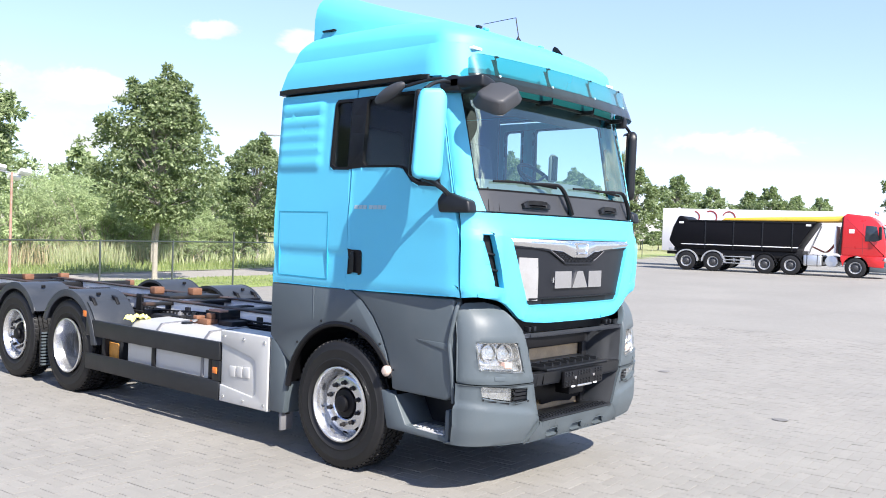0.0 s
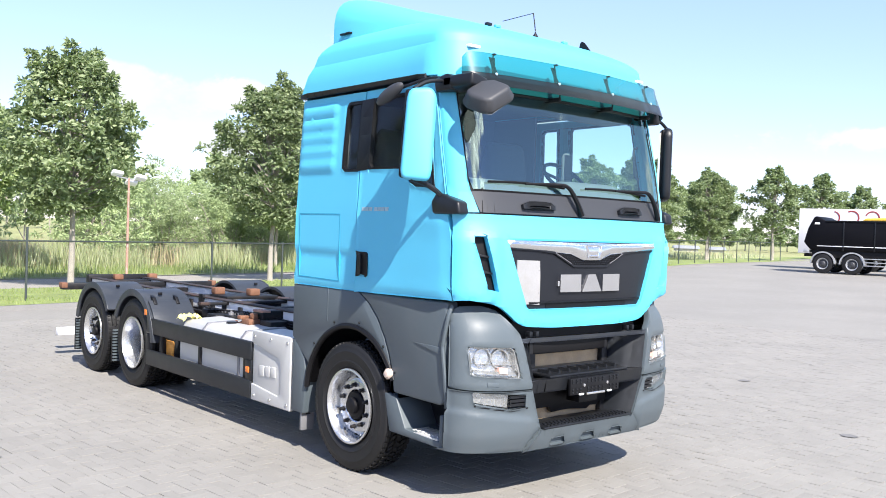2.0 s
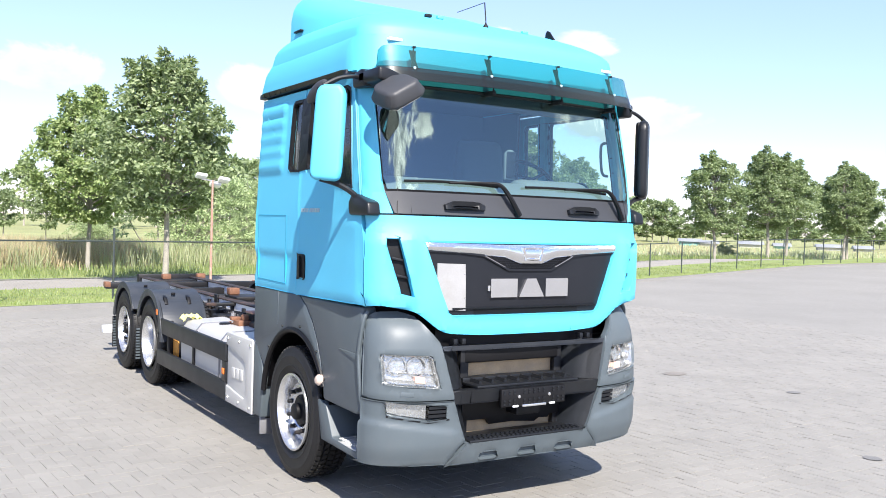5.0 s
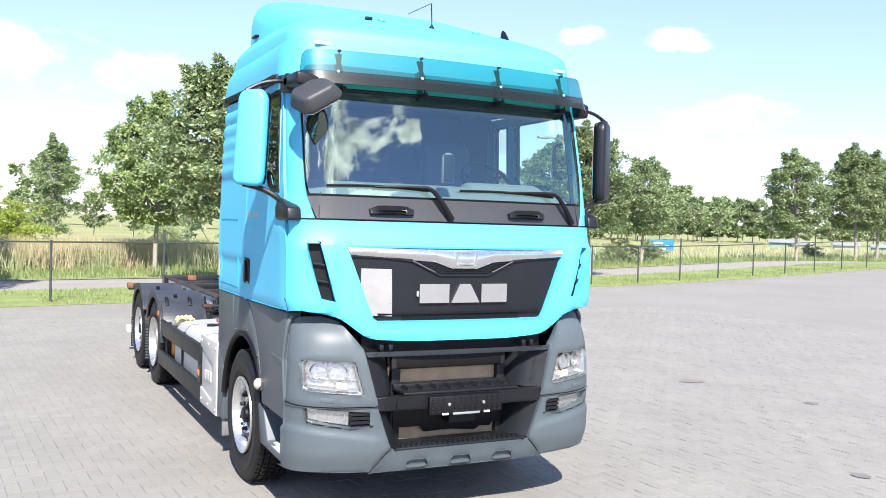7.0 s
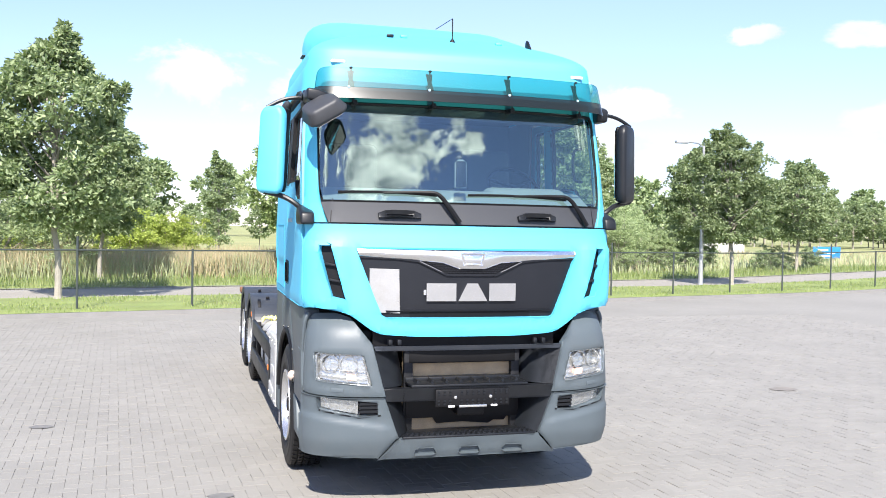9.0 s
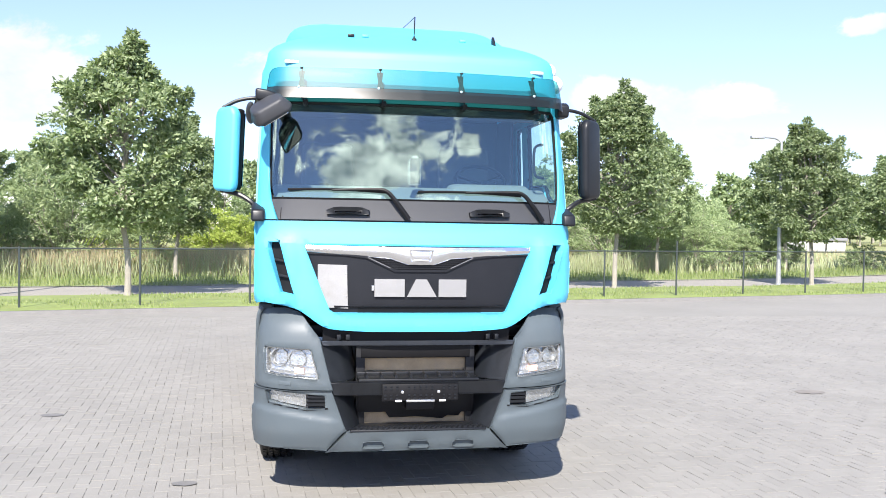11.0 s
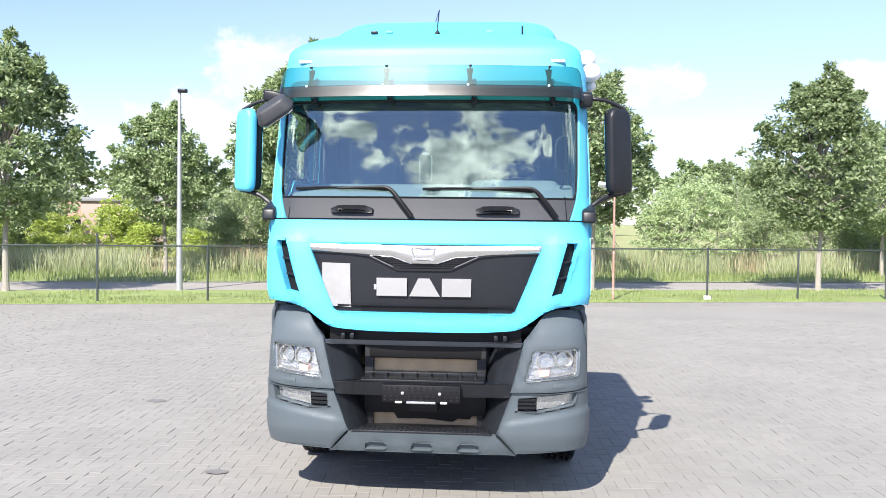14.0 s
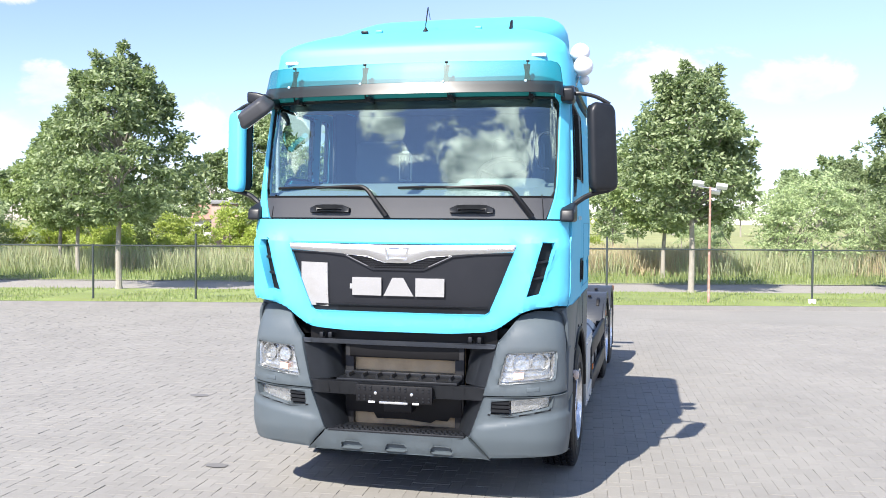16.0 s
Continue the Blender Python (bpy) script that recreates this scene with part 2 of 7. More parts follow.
ALUPANEL = mat("pressed_aluminium_sheet", (0.5, 0.5, 0.485), 0.5, 0.3, var=0.06, scale=3, fine=140, bump=0.03, dirt=(0.45, 0.44, 0.42), dirt_amount=0.3)
RIM = mat("rim_silver", (0.62, 0.63, 0.64), 0.24, 0.85, var=0.06, scale=12, fine=120, bump=0.03, dirt=(0.35, 0.33, 0.3), dirt_amount=0.3)
STEEL = mat("black_chassis_paint", (0.009, 0.0095, 0.011), 0.48, var=0.2, scale=6, fine=110, bump=0.08, dirt=(0.07, 0.05, 0.036), dirt_amount=0.35, spec=0.3)
WHITE = mat("white_enamel", (0.78, 0.79, 0.8), 0.42, var=0.06, scale=5, bump=0.02, dirt=(0.5, 0.48, 0.44), dirt_amount=0.35)
ORANGE = mat("rusty_orange_casting", (0.17, 0.078, 0.042), 0.75, var=0.25, scale=14, fine=120, bump=0.2, dirt=(0.08, 0.04, 0.025), dirt_amount=0.6)
AMBER = mat("amber_lens", (0.6, 0.16, 0.03), 0.25, var=0.05, bump=0.0)
RED = mat("red_paint", (0.55, 0.018, 0.022), 0.3, var=0.04, scale=2, bump=0.01, coat=0.4)
YELLOW = mat("yellow_sheet", (0.72, 0.43, 0.05), 0.6, var=0.1, scale=3, bump=0.05)
LEMON = mat("pale_yellow_plastic", (0.82, 0.78, 0.25), 0.5, var=0.08, scale=9, bump=0.05)
BEIGE = mat("dusty_radiator", (0.4, 0.3, 0.18), 0.8, var=0.3, scale=9, fine=240, bump=0.2, dirt=(0.28, 0.25, 0.2), dirt_amount=0.5)
CABIN = mat("cab_trim_grey", (0.06, 0.065, 0.07), 0.7, var=0.12, scale=5, bump=0.08)
DASH = mat("dashboard_plastic", (0.12, 0.145, 0.15), 0.6, var=0.1, scale=6, bump=0.06)
MIRROR = mat("mirror_glass", (0.9, 0.91, 0.92), 0.02, 1.0, var=0.01, bump=0.0, rvar=0.01)
REFLECTOR = mat("lamp_reflector", (0.5, 0.5, 0.49), 0.25, 0.8, var=0.25, scale=22, fine=34, bump=0.35, dist=0.012)
LENS = glass("clear_lens", (0.95, 0.97, 0.98), 0.02, 1.45)
SCREEN = glass("windscreen_glass", (0.66, 0.87, 0.82), 0.003, 2.55, sheen=(0.79, 0.97, 0.89))
SIDEGLASS = glass("side_glass", (0.86, 0.9, 0.9), 0.01, 1.32)
VISOR = glass("smoked_teal_acrylic", (0.12, 0.42, 0.42), 0.4, 1.3, 0.82, (0.02, 0.15, 0.155))
SATIN = mat("satin_chrome", (0.8, 0.81, 0.83), 0.24, 1.0, var=0.03, scale=5, bump=0.0, rvar=0.04)
GUARD = mat("anthracite_beam_paint", (0.0115, 0.013, 0.0155), 0.45, var=0.1, scale=5, fine=160, bump=0.04, dirt=(0.035, 0.039, 0.042), dirt_amount=0.25, spec=0.35)
SCUTTLE = mat("dark_grey_moulding", (0.034, 0.036, 0.041), 0.55, var=0.08, scale=5, fine=220, bump=0.05)
VISORDARK = glass("smoked_black_acrylic", (0.12, 0.17, 0.17), 0.3, 1.34, 0.4, (0.014, 0.017, 0.019))
TEALGLASS = mat("green_tinted_screen_edge", (0.03, 0.12, 0.12), 0.15, var=0.08, scale=4, bump=0.0)
MUD = mat("mudguard_plastic", (0.03, 0.035, 0.044), 0.4, var=0.1, scale=5, fine=200, bump=0.04, dirt=(0.09, 0.09, 0.088), dirt_amount=0.25, spec=0.3)
DULL = mat("dull_grey_rim", (0.2, 0.2, 0.21), 0.5, 0.4, var=0.1, scale=9)
BARK = mat("bark", (0.29, 0.265, 0.225), 0.9, var=0.25, scale=9, fine=45, bump=0.5, dist=0.02)
POST = mat("dark_green_fence_paint", (0.035, 0.045, 0.042), 0.5, var=0.15, scale=9, bump=0.05)
GALV = mat("galvanised_steel", (0.42, 0.43, 0.44), 0.5, 0.6, var=0.15, scale=8, bump=0.05)
WIRE = mat("grey_chain_wire", (0.2, 0.22, 0.21), 0.5, 0.4, var=0.1, bump=0.0)
RUSTY = mat("rusty_pole", (0.34, 0.2, 0.15), 0.8, var=0.3, scale=12, bump=0.2, dirt=(0.5, 0.47, 0.44), dirt_amount=0.5)
CONCRETE = mat("concrete_kerb", (0.2, 0.195, 0.185), 0.9, var=0.14, scale=3, fine=70, bump=0.2)
ASPHALT = mat("pale_asphalt", (0.265, 0.247, 0.22), 0.9, var=0.12, scale=0.8, fine=70, bump=0.2)
GRASS = mat("mown_grass", (0.2, 0.25, 0.075), 0.9, var=0.35, scale=0.9, fine=26, bump=0.6, dist=0.05, dirt=(0.2, 0.2, 0.06), dirt_amount=0.6)
MEADOW = mat("meadow", (0.25, 0.265, 0.11), 0.95, var=0.35, scale=0.12, fine=5, bump=0.6, dist=0.1, dirt=(0.3, 0.26, 0.12), dirt_amount=0.7)
BRICK = mat("grey_concrete_block", (0.214, 0.205, 0.185), 0.82, var=0.13, scale=0.7, fine=85, bump=0.25, rand=0.045, dirt=(0.24, 0.231, 0.21), dirt_amount=0.5)
JOINT = mat("sand_joint", (0.175, 0.166, 0.152), 0.95, var=0.2, scale=3, fine=60, bump=0.2)
LEAF = leaf_mat("tree_leaf", (0.078, 0.12, 0.052), (0.39, 0.46, 0.26), (0.28, 0.38, 0.13))
LEAFMID = leaf_mat("fresh_leaf", (0.115, 0.175, 0.06), (0.34, 0.4, 0.19), (0.29, 0.39, 0.12))
LEAFLIGHT = leaf_mat("light_leaf", (0.24, 0.32, 0.06), (0.46, 0.52, 0.14), (0.4, 0.5, 0.1))
WILLOW = leaf_mat("willow_leaf", (0.22, 0.3, 0.13), (0.46, 0.54, 0.3), (0.34, 0.43, 0.2))
REED = leaf_mat("reed_blade", (0.34, 0.4, 0.2), (0.6, 0.62, 0.4), (0.4, 0.46, 0.2))
STRAW = leaf_mat("dry_reed", (0.42, 0.36, 0.22), (0.66, 0.56, 0.37), (0.36, 0.31, 0.16))
BLADE = leaf_mat("grass_blade", (0.14, 0.2, 0.06), (0.32, 0.35, 0.15), (0.23, 0.34, 0.07))


def paving_far():
    """Block paving seen from afar: courses as relief and tone."""
    m = mat("block_paving", (0.22, 0.211, 0.191), 0.85, var=0.16, scale=0.35, fine=60, bump=0.2, dirt=(0.24, 0.231, 0.21), dirt_amount=0.5)
    t = m.node_tree
    b = t.nodes["Principled BSDF"]
    tc, br = t.nodes.new("ShaderNodeTexCoord"), t.nodes.new("ShaderNodeTexBrick")
    br.inputs["Scale"].default_value = 1.0
    br.inputs["Brick Width"].default_value, br.inputs["Row Height"].default_value = 0.21, 0.105
    br.inputs["Mortar Size"].default_value = 0.006
    br.inputs["Color1"].default_value, br.inputs["Color2"].default_value, br.inputs["Mortar"].default_value = (0.97,) * 3 + (1,), (1.03,) * 3 + (1,), (0.88,) * 3 + (1,)
    t.links.new(tc.outputs["Object"], br.inputs["Vector"])
    old = b.inputs["Base Color"].links[0].from_socket
    mu = t.nodes.new("ShaderNodeMix")
    mu.data_type, mu.blend_type = "RGBA", "MULTIPLY"
    mu.inputs["Factor"].default_value = 1.0
    t.links.new(old, mu.inputs["A"])
    t.links.new(br.outputs["Color"], mu.inputs["B"])
    t.links.new(mu.outputs["Result"], b.inputs["Base Color"])
    return m


PAVING = paving_far()

# ---- mesh tools ----
def finish(me, angle=35):
    for p in me.polygons:
        p.use_smooth = True
    me.set_sharp_from_angle(angle=radians(angle))


def part(name, bm, material, parent=None, label="", angle=35):
    """Links a bmesh as one mesh object, under a thing or a part if given."""
    me = bpy.data.meshes.new(name)
    bmesh.ops.recalc_face_normals(bm, faces=bm.faces)
    bm.to_mesh(me)
    bm.free()
    me.materials.append(material)
    finish(me, angle)
    ob = new(name, me)
    if parent:
        ob.parent = parent
    if label:
        tagged(ob, label)
    return ob


def raw(name, verts, faces, material, parent=None, smooth=False):
    me = bpy.data.meshes.new(name)
    me.from_pydata(verts, [], faces)
    me.materials.append(material)
    if smooth:
        finish(me)
    ob = new(name, me)
    if parent:
        ob.parent = parent
    return ob


def box(bm, x0, x1, y0, y1, z0, z1, bevel=0.0, seg=2, m=None):
    r = bmesh.ops.create_cube(bm, size=1, matrix=Matrix.Translation(((x0 + x1) / 2, (y0 + y1) / 2, (z0 + z1) / 2)) @ Matrix.Diagonal((x1 - x0, y1 - y0, z1 - z0, 1)))
    v = r["verts"]
    if bevel:
        e = list({e for a in v for e in a.link_edges})
        out = bmesh.ops.bevel(bm, geom=e, offset=bevel, segments=seg, profile=0.5, affect="EDGES")
        v = list({a for f in out["faces"] for a in f.verts} | {a for a in v if a.is_valid})
    if m is not None:
        bmesh.ops.transform(bm, matrix=m, verts=[a for a in v if a.is_valid])
    return v


def rbox(x0, x1, y0, y1, z0, z1, bevel=0.01, seg=2):
    bm = bmesh.new()
    box(bm, x0, x1, y0, y1, z0, z1, bevel, seg)
    return bm


def prism(bm, poly, axis, a, b, bevel=0.0, seg=2):
    """A polygon in the plane across axis, drawn out from a to b. poly: pairs of the two other coordinates, in order."""
    def at(p, v):
        return {"x": (v, p[0], p[1]), "y": (p[0], v, p[1]), "z": (p[0], p[1], v)}[axis]
    v0 = [bm.verts.new(at(p, a)) for p in poly]
    f = bm.faces.new(v0)
    r = bmesh.ops.extrude_face_region(bm, geom=[f])
    v1 = [g for g in r["geom"] if isinstance(g, bmesh.types.BMVert)]
    d = {"x": (b - a, 0, 0), "y": (0, b - a, 0), "z": (0, 0, b - a)}[axis]
    bmesh.ops.translate(bm, verts=v1, vec=d)
    if bevel:
        es = list({e for w in v0 + v1 for e in w.link_edges})
        bmesh.ops.bevel(bm, geom=es, offset=bevel, segments=seg, profile=0.5, affect="EDGES")
    return bm


def lathe(bm, profile, segs, m=None, closed=False, cap=True):
    """Turns a profile of (along x, radius) round the x axis."""
    rings = []
    for x, r in profile:
        rings.append([bm.verts.new((x, r * math.cos(2 * math.pi * k / segs), r * math.sin(2 * math.pi * k / segs))) for k in range(segs)])
    n = len(rings)
    for i in range(n if closed else n - 1):
        a, b = rings[i], rings[(i + 1) % n]
        for k in range(segs):
            bm.faces.new((a[k], a[(k + 1) % segs], b[(k + 1) % segs], b[k]))
    if not closed and cap:
        for ring in (rings[0], rings[-1]):
            if (ring[0].co - ring[segs // 2].co).length > 1e-5:
                bm.faces.new(ring)
    vs = [v for ring in rings for v in ring]
    if m is not None:
        bmesh.ops.transform(bm, matrix=m, verts=vs)
    return bm


def tube(bm, pts, radius, segs=8, radii=None):
    """A round bar through the points."""
    pts = [Vector(p) for p in pts]
    rings = []
    ref = None
    for i, p in enumerate(pts):
        d = (pts[min(i + 1, len(pts) - 1)] - pts[max(i - 1, 0)]).normalized()
        if ref is None:
            ref = d.orthogonal().normalized()
        ref = (ref - d * ref.dot(d)).normalized()
        side = d.cross(ref)
        r = radii[i] if radii else radius
        rings.append([bm.verts.new(p + (ref * math.cos(2 * math.pi * k / segs) + side * math.sin(2 * math.pi * k / segs)) * r) for k in range(segs)])
    for a, b in zip(rings, rings[1:]):
        for k in range(segs):
            bm.faces.new((a[k], a[(k + 1) % segs], b[(k + 1) % segs], b[k]))
    bm.faces.new(rings[0])
    bm.faces.new(rings[-1])
    return bm


def bent(pts, n=6):
    """A smooth run of points through the given ones."""
    p = [Vector(pts[0])] + [Vector(q) for q in pts] + [Vector(pts[-1])]
    out = []
    for i in range(1, len(p) - 2):
        a, b, c, d = p[i - 1:i + 3]
        for k in range(n):
            t = k / n
            out.append(0.5 * ((2 * b) + (c - a) * t + (2 * a - 5 * b + 4 * c - d) * t * t + (3 * b - a - 3 * c + d) * t ** 3))
    out.append(p[-2])
    return out


def lerp(table, v):
    """A broken line through (key, value) pairs."""
    if v <= table[0][0]:
        return table[0][1]
    for (a, p), (b, q) in zip(table, table[1:]):
        if v <= b:
            return p + (q - p) * (v - a) / (b - a)
    return table[-1][1]


def smooth_lerp(table, v):
    """As lerp, rounded at the knots."""
    h = 0.05
    return sum(lerp(table, v + k * h / 2) for k in (-2, -1, 0, 1, 2)) / 5


def rounded(poly, r, n=4, only=None):
    """The outline with its corners turned into short curves."""
    out = []
    for i, p in enumerate(poly):
        if only and i not in only:
            out.append(p)
            continue
        p, a, b = Vector(p), Vector(poly[i - 1]), Vector(poly[(i + 1) % len(poly)])
        u, v = a - p, b - p
        q, w = p + u.normalized() * min(r, u.length * 0.45), p + v.normalized() * min(r, v.length * 0.45)
        out += [tuple(q * (1 - k) ** 2 + p * (2 * k * (1 - k)) + w * k * k) for k in (j / n for j in range(n + 1))]
    return out


class Skin:
    """A body surface: a plan curve from the right flank round the front to the left, which leans back and narrows with height."""

    def __init__(self, half, setback, width):
        self.half, self.setback, self.width = half, setback, width
        pts = bent([(x, y, 0) for x, y in half], 8)
        self.run = [0.0]
        for a, b in zip(pts, pts[1:]):
            self.run.append(self.run[-1] + (b - a).length)
        self.pts = pts

    def plan(self, s):
        side, s = (-1 if s < 0 else 1), abs(s)
        p = self.pts[-1]
        for i in range(len(self.run) - 1):
            if s <= self.run[i + 1]:
                p = self.pts[i].lerp(self.pts[i + 1], (s - self.run[i]) / (self.run[i + 1] - self.run[i]))
                break
        return side * p.x, p.y

    def of_x(self, x):
        """The run along the curve at a place across the front."""
        s = 0
        for i in range(len(self.run) - 1):
            a, b = self.pts[i].x, self.pts[i + 1].x
            if a <= abs(x) <= b and b > a:
                s = self.run[i] + (self.run[i + 1] - self.run[i]) * (abs(x) - a) / (b - a)
                break
        return math.copysign(s, x)

    def of_y(self, y, side):
        """The run along the curve at a place along the flank."""
        s = self.run[-1]
        for i in range(len(self.run) - 1):
            a, b = self.pts[i].y, self.pts[i + 1].y
            if self.pts[i].x > self.half[-1][0] * 0.8 and a <= y <= b and b > a:
                s = self.run[i] + (self.run[i + 1] - self.run[i]) * (y - a) / (b - a)
                break
        return side * s

    def place(self, s, z):
        x, y = self.plan(s)
        back = smooth_lerp(self.setback, z) * max(0.0, min(1.0, (0.75 - y) / 0.6))
        return Vector((x * smooth_lerp(self.width, z), y + back, z))

    def at(self, s, z, d=0.0):
        p = self.place(s, z)
        if not d:
            return p
        n = (self.place(s + 0.02, z) - self.place(s - 0.02, z)).cross(self.place(s, z + 0.02) - self.place(s, z - 0.02)).normalized()
        return p + n * d

    def panel(self, outline, holes=(), d0=0.0, d1=0.02, cut=0.08, bevel=0.006, bump=None, join=True):
        """A shaped sheet on the surface: outline and holes in (run, height), from depth d0 to d1. bump(s, z): added relief."""
        bm = bmesh.new()
        loops = []
        for poly in (outline, *holes):
            vs = [bm.verts.new((p[0], p[1], 0)) for p in poly]
            loops += [bm.edges.new((vs[i], vs[(i + 1) % len(vs)])) for i in range(len(vs))]
        bmesh.ops.triangle_fill(bm, use_beauty=True, use_dissolve=False, edges=loops)
        ss, zs = [p[0] for p in outline], [p[1] for p in outline]
        lines = []
        for axis, (lo, hi) in enumerate(((min(ss), max(ss)), (min(zs), max(zs)))):
            k = max(1, int((hi - lo) / cut))
            lines.append([lo + (hi - lo) * i / k for i in range(1, k)])
            n = Vector((1, 0, 0)) if axis == 0 else Vector((0, 1, 0))
            for c in lines[axis]:
                bmesh.ops.bisect_plane(bm, geom=bm.verts[:] + bm.edges[:] + bm.faces[:], plane_co=n * c, plane_no=n, dist=1e-5)

        def on_line(e):
            a, b = e.verts[0].co, e.verts[1].co
            return any(abs(a[k] - c) < 1e-4 and abs(b[k] - c) < 1e-4 for k in (0, 1) for c in lines[k])
        loose = [e for e in bm.edges if len(e.link_faces) == 2 and not on_line(e)]
        if join:
            bmesh.ops.dissolve_edges(bm, edges=loose, use_verts=False, use_face_split=False)
        top = bm.faces[:]
        rim = [e for e in bm.edges if len(e.link_faces) == 1]
        wall = bmesh.ops.extrude_edge_only(bm, edges=rim)["geom"]
        low = {g for g in wall if isinstance(g, bmesh.types.BMVert)}
        flat = [(v, v.co.x, v.co.y, v in low) for v in bm.verts]
        soft = {v for e in rim for v in e.verts}
        for v, s, z, is_low in flat:
            v.co = self.at(s, z, d0 if is_low else d1 + (bump(s, z) if bump else 0.0))
        if bevel:
            bmesh.ops.bevel(bm, geom=rim, offset=bevel, segments=2, profile=0.5, affect="EDGES")
        return bm

    def ribbon(self, pts, width, d0, d1):
        """A thin band along a line of (run, height)."""
        bm = bmesh.new()
        rows = []
        fine = []
        for (a, b), (c, e) in zip(pts, pts[1:]):
            k = max(1, int(math.hypot(c - a, e - b) / 0.05))
            fine += [(a + (c - a) * i / k, b + (e - b) * i / k) for i in range(k)]
        fine.append(pts[-1])
        for i, (s, z) in enumerate(fine):
            a, b = fine[max(i - 1, 0)], fine[min(i + 1, len(fine) - 1)]
            t = Vector((b[0] - a[0], b[1] - a[1]))
            t.normalize()
            o = Vector((-t.y, t.x)) * width / 2
            rows.append([bm.verts.new(self.at(s + k * o.x, z + k * o.y, d)) for k, d in ((-1, d0), (-0.8, d1), (0.8, d1), (1, d0))])
        for a, b in zip(rows, rows[1:]):
            for k in range(3):
                bm.faces.new((a[k], a[k + 1], b[k + 1], b[k]))
        return bm

# ---- ground, yard, road ----
FENCE_O, FENCE_A = Vector((0.0, 16.85, 0.0)), math.atan(0.235)
FENCE_U, FENCE_V = Vector((math.cos(FENCE_A), math.sin(FENCE_A), 0)), Vector((-math.sin(FENCE_A), math.cos(FENCE_A), 0))


def ease(k):
    k = max(0.0, min(1.0, k))
    return k * k * (3 - 2 * k)


def rise(x, y=0.0):
    """The yard climbs gently to the east."""
    return 0.46 * ease((x - 17.0) / 26.0) * (1 - ease((y - 30.0) / 14.0))


def along(u, v, z=0.0):
    """A place u metres along the fence and v metres behind it."""
    p = FENCE_O + FENCE_U * u + FENCE_V * v
    return p + Vector((0, 0, z + rise(p.x, p.y)))


def strip(name, v0, v1, z, material, u0=-160, u1=260, n=140, label="", waver=0.0):
    vs, fs = [], []
    for i in range(n + 1):
        u = u0 + (u1 - u0) * i / n
        k = waver * noise.noise(Vector((u * 0.23, v1, 0)))
        vs += [along(u, v0, z)[:], along(u, v1 + k, z)[:]]
    for i in range(n):
        fs.append((2 * i, 2 * i + 2, 2 * i + 3, 2 * i + 1))
    return tagged(raw(name, vs, fs, material), label, "", "", "structure")


def sheet(name, z, material, ys, xs=(-2500, -300, -100, -40, 0, 14, 18, 22, 26, 30, 34, 38, 42, 46, 50, 54, 58, 60, 62, 100, 300, 2500)):
    vs = [(x, y, z + rise(x, y)) for y in ys for x in xs]
    n = len(xs)
    fs = [(j * n + i, j * n + i + 1, (j + 1) * n + i + 1, (j + 1) * n + i) for j in range(len(ys) - 1) for i in range(n - 1)]
    return raw(name, vs, fs, material)


ground = tagged(sheet("ground", -0.09, MEADOW, (-2500, 0, 30, 32, 34, 36, 38, 40, 42, 44, 60, 2500)), "flat meadow land of tall dry grass", "ground", "", "structure")
yard_vs = [along(-160, -0.95), along(260, -0.95), along(260, -130), along(-160, -130)]

# the far part of the yard, round the stretch that is laid block by block
YARD = -0.045
BX0, BX1, BY0, BY1 = -13.0, 14.0, -10.0, 14.0


def yard_far():
    bm = bmesh.new()
    bm.faces.new([bm.verts.new((v.x, v.y, 0.0)) for v in yard_vs])
    cuts = [((x, 0, 0), (1, 0, 0)) for x in (BX0, BX1, 14, 18, 22, 26, 30, 34, 38, 42, 46, 50, 54, 58, 60)] + [((0, BY0, 0), (0, 1, 0)), ((0, BY1, 0), (0, 1, 0))]
    for co, no in cuts:
        bmesh.ops.bisect_plane(bm, geom=bm.verts[:] + bm.edges[:] + bm.faces[:], plane_co=co, plane_no=no)
    gone = [f for f in bm.faces if BX0 < f.calc_center_median().x < BX1 and BY0 < f.calc_center_median().y < BY1]
    bmesh.ops.delete(bm, geom=gone, context="FACES")
    for v in bm.verts:
        v.co.z = YARD + rise(v.co.x, v.co.y)
    return part("pavement", bm, PAVING)


tagged(raw("ground_bed", [(BX0 - 0.3, BY0 - 0.3, YARD - 0.0085), (BX1 + 0.3, BY0 - 0.3, YARD - 0.0085), (BX1 + 0.3, BY1 + 0.3, YARD - 0.0085), (BX0 - 0.3, BY1 + 0.3, YARD - 0.0085)], [(0, 1, 2, 3)], JOINT), "sand bed and joints under the paving blocks", "ground", "", "structure")
pavement = tagged(yard_far(), "wide yard of light grey concrete block paving", "paving", "", "structure")
kerb = strip("kerb", -0.95, -0.8, 0.05, CONCRETE, label="low concrete edging kerb along the yard")
vs, fs = [], []
for i in range(121):
    u = -160 + 420 * i / 120
    vs += [along(u, -0.95, -0.06)[:], along(u, -0.95, 0.05)[:]]
fs = [(2 * i, 2 * i + 2, 2 * i + 3, 2 * i + 1) for i in range(120)]
tagged(raw("kerb_face", vs, fs, CONCRETE), "upright face of the concrete edging", "kerb", "", "structure")
verge = strip("verge", -0.8, 3.5, 0.055, GRASS, label="mown green grass verge beside the fence", n=240, waver=0.25)
road = strip("road", 3.2, 7.0, 0.04, ASPHALT, label="narrow grey asphalt lane behind the fence")
edging = strip("road_edging", 7.0, 7.18, 0.06, CONCRETE, label="pale concrete strip along the lane")
far_verge = strip("far_verge", 7.18, 11.5, 0.05, GRASS, label="rough green grass beyond the lane")

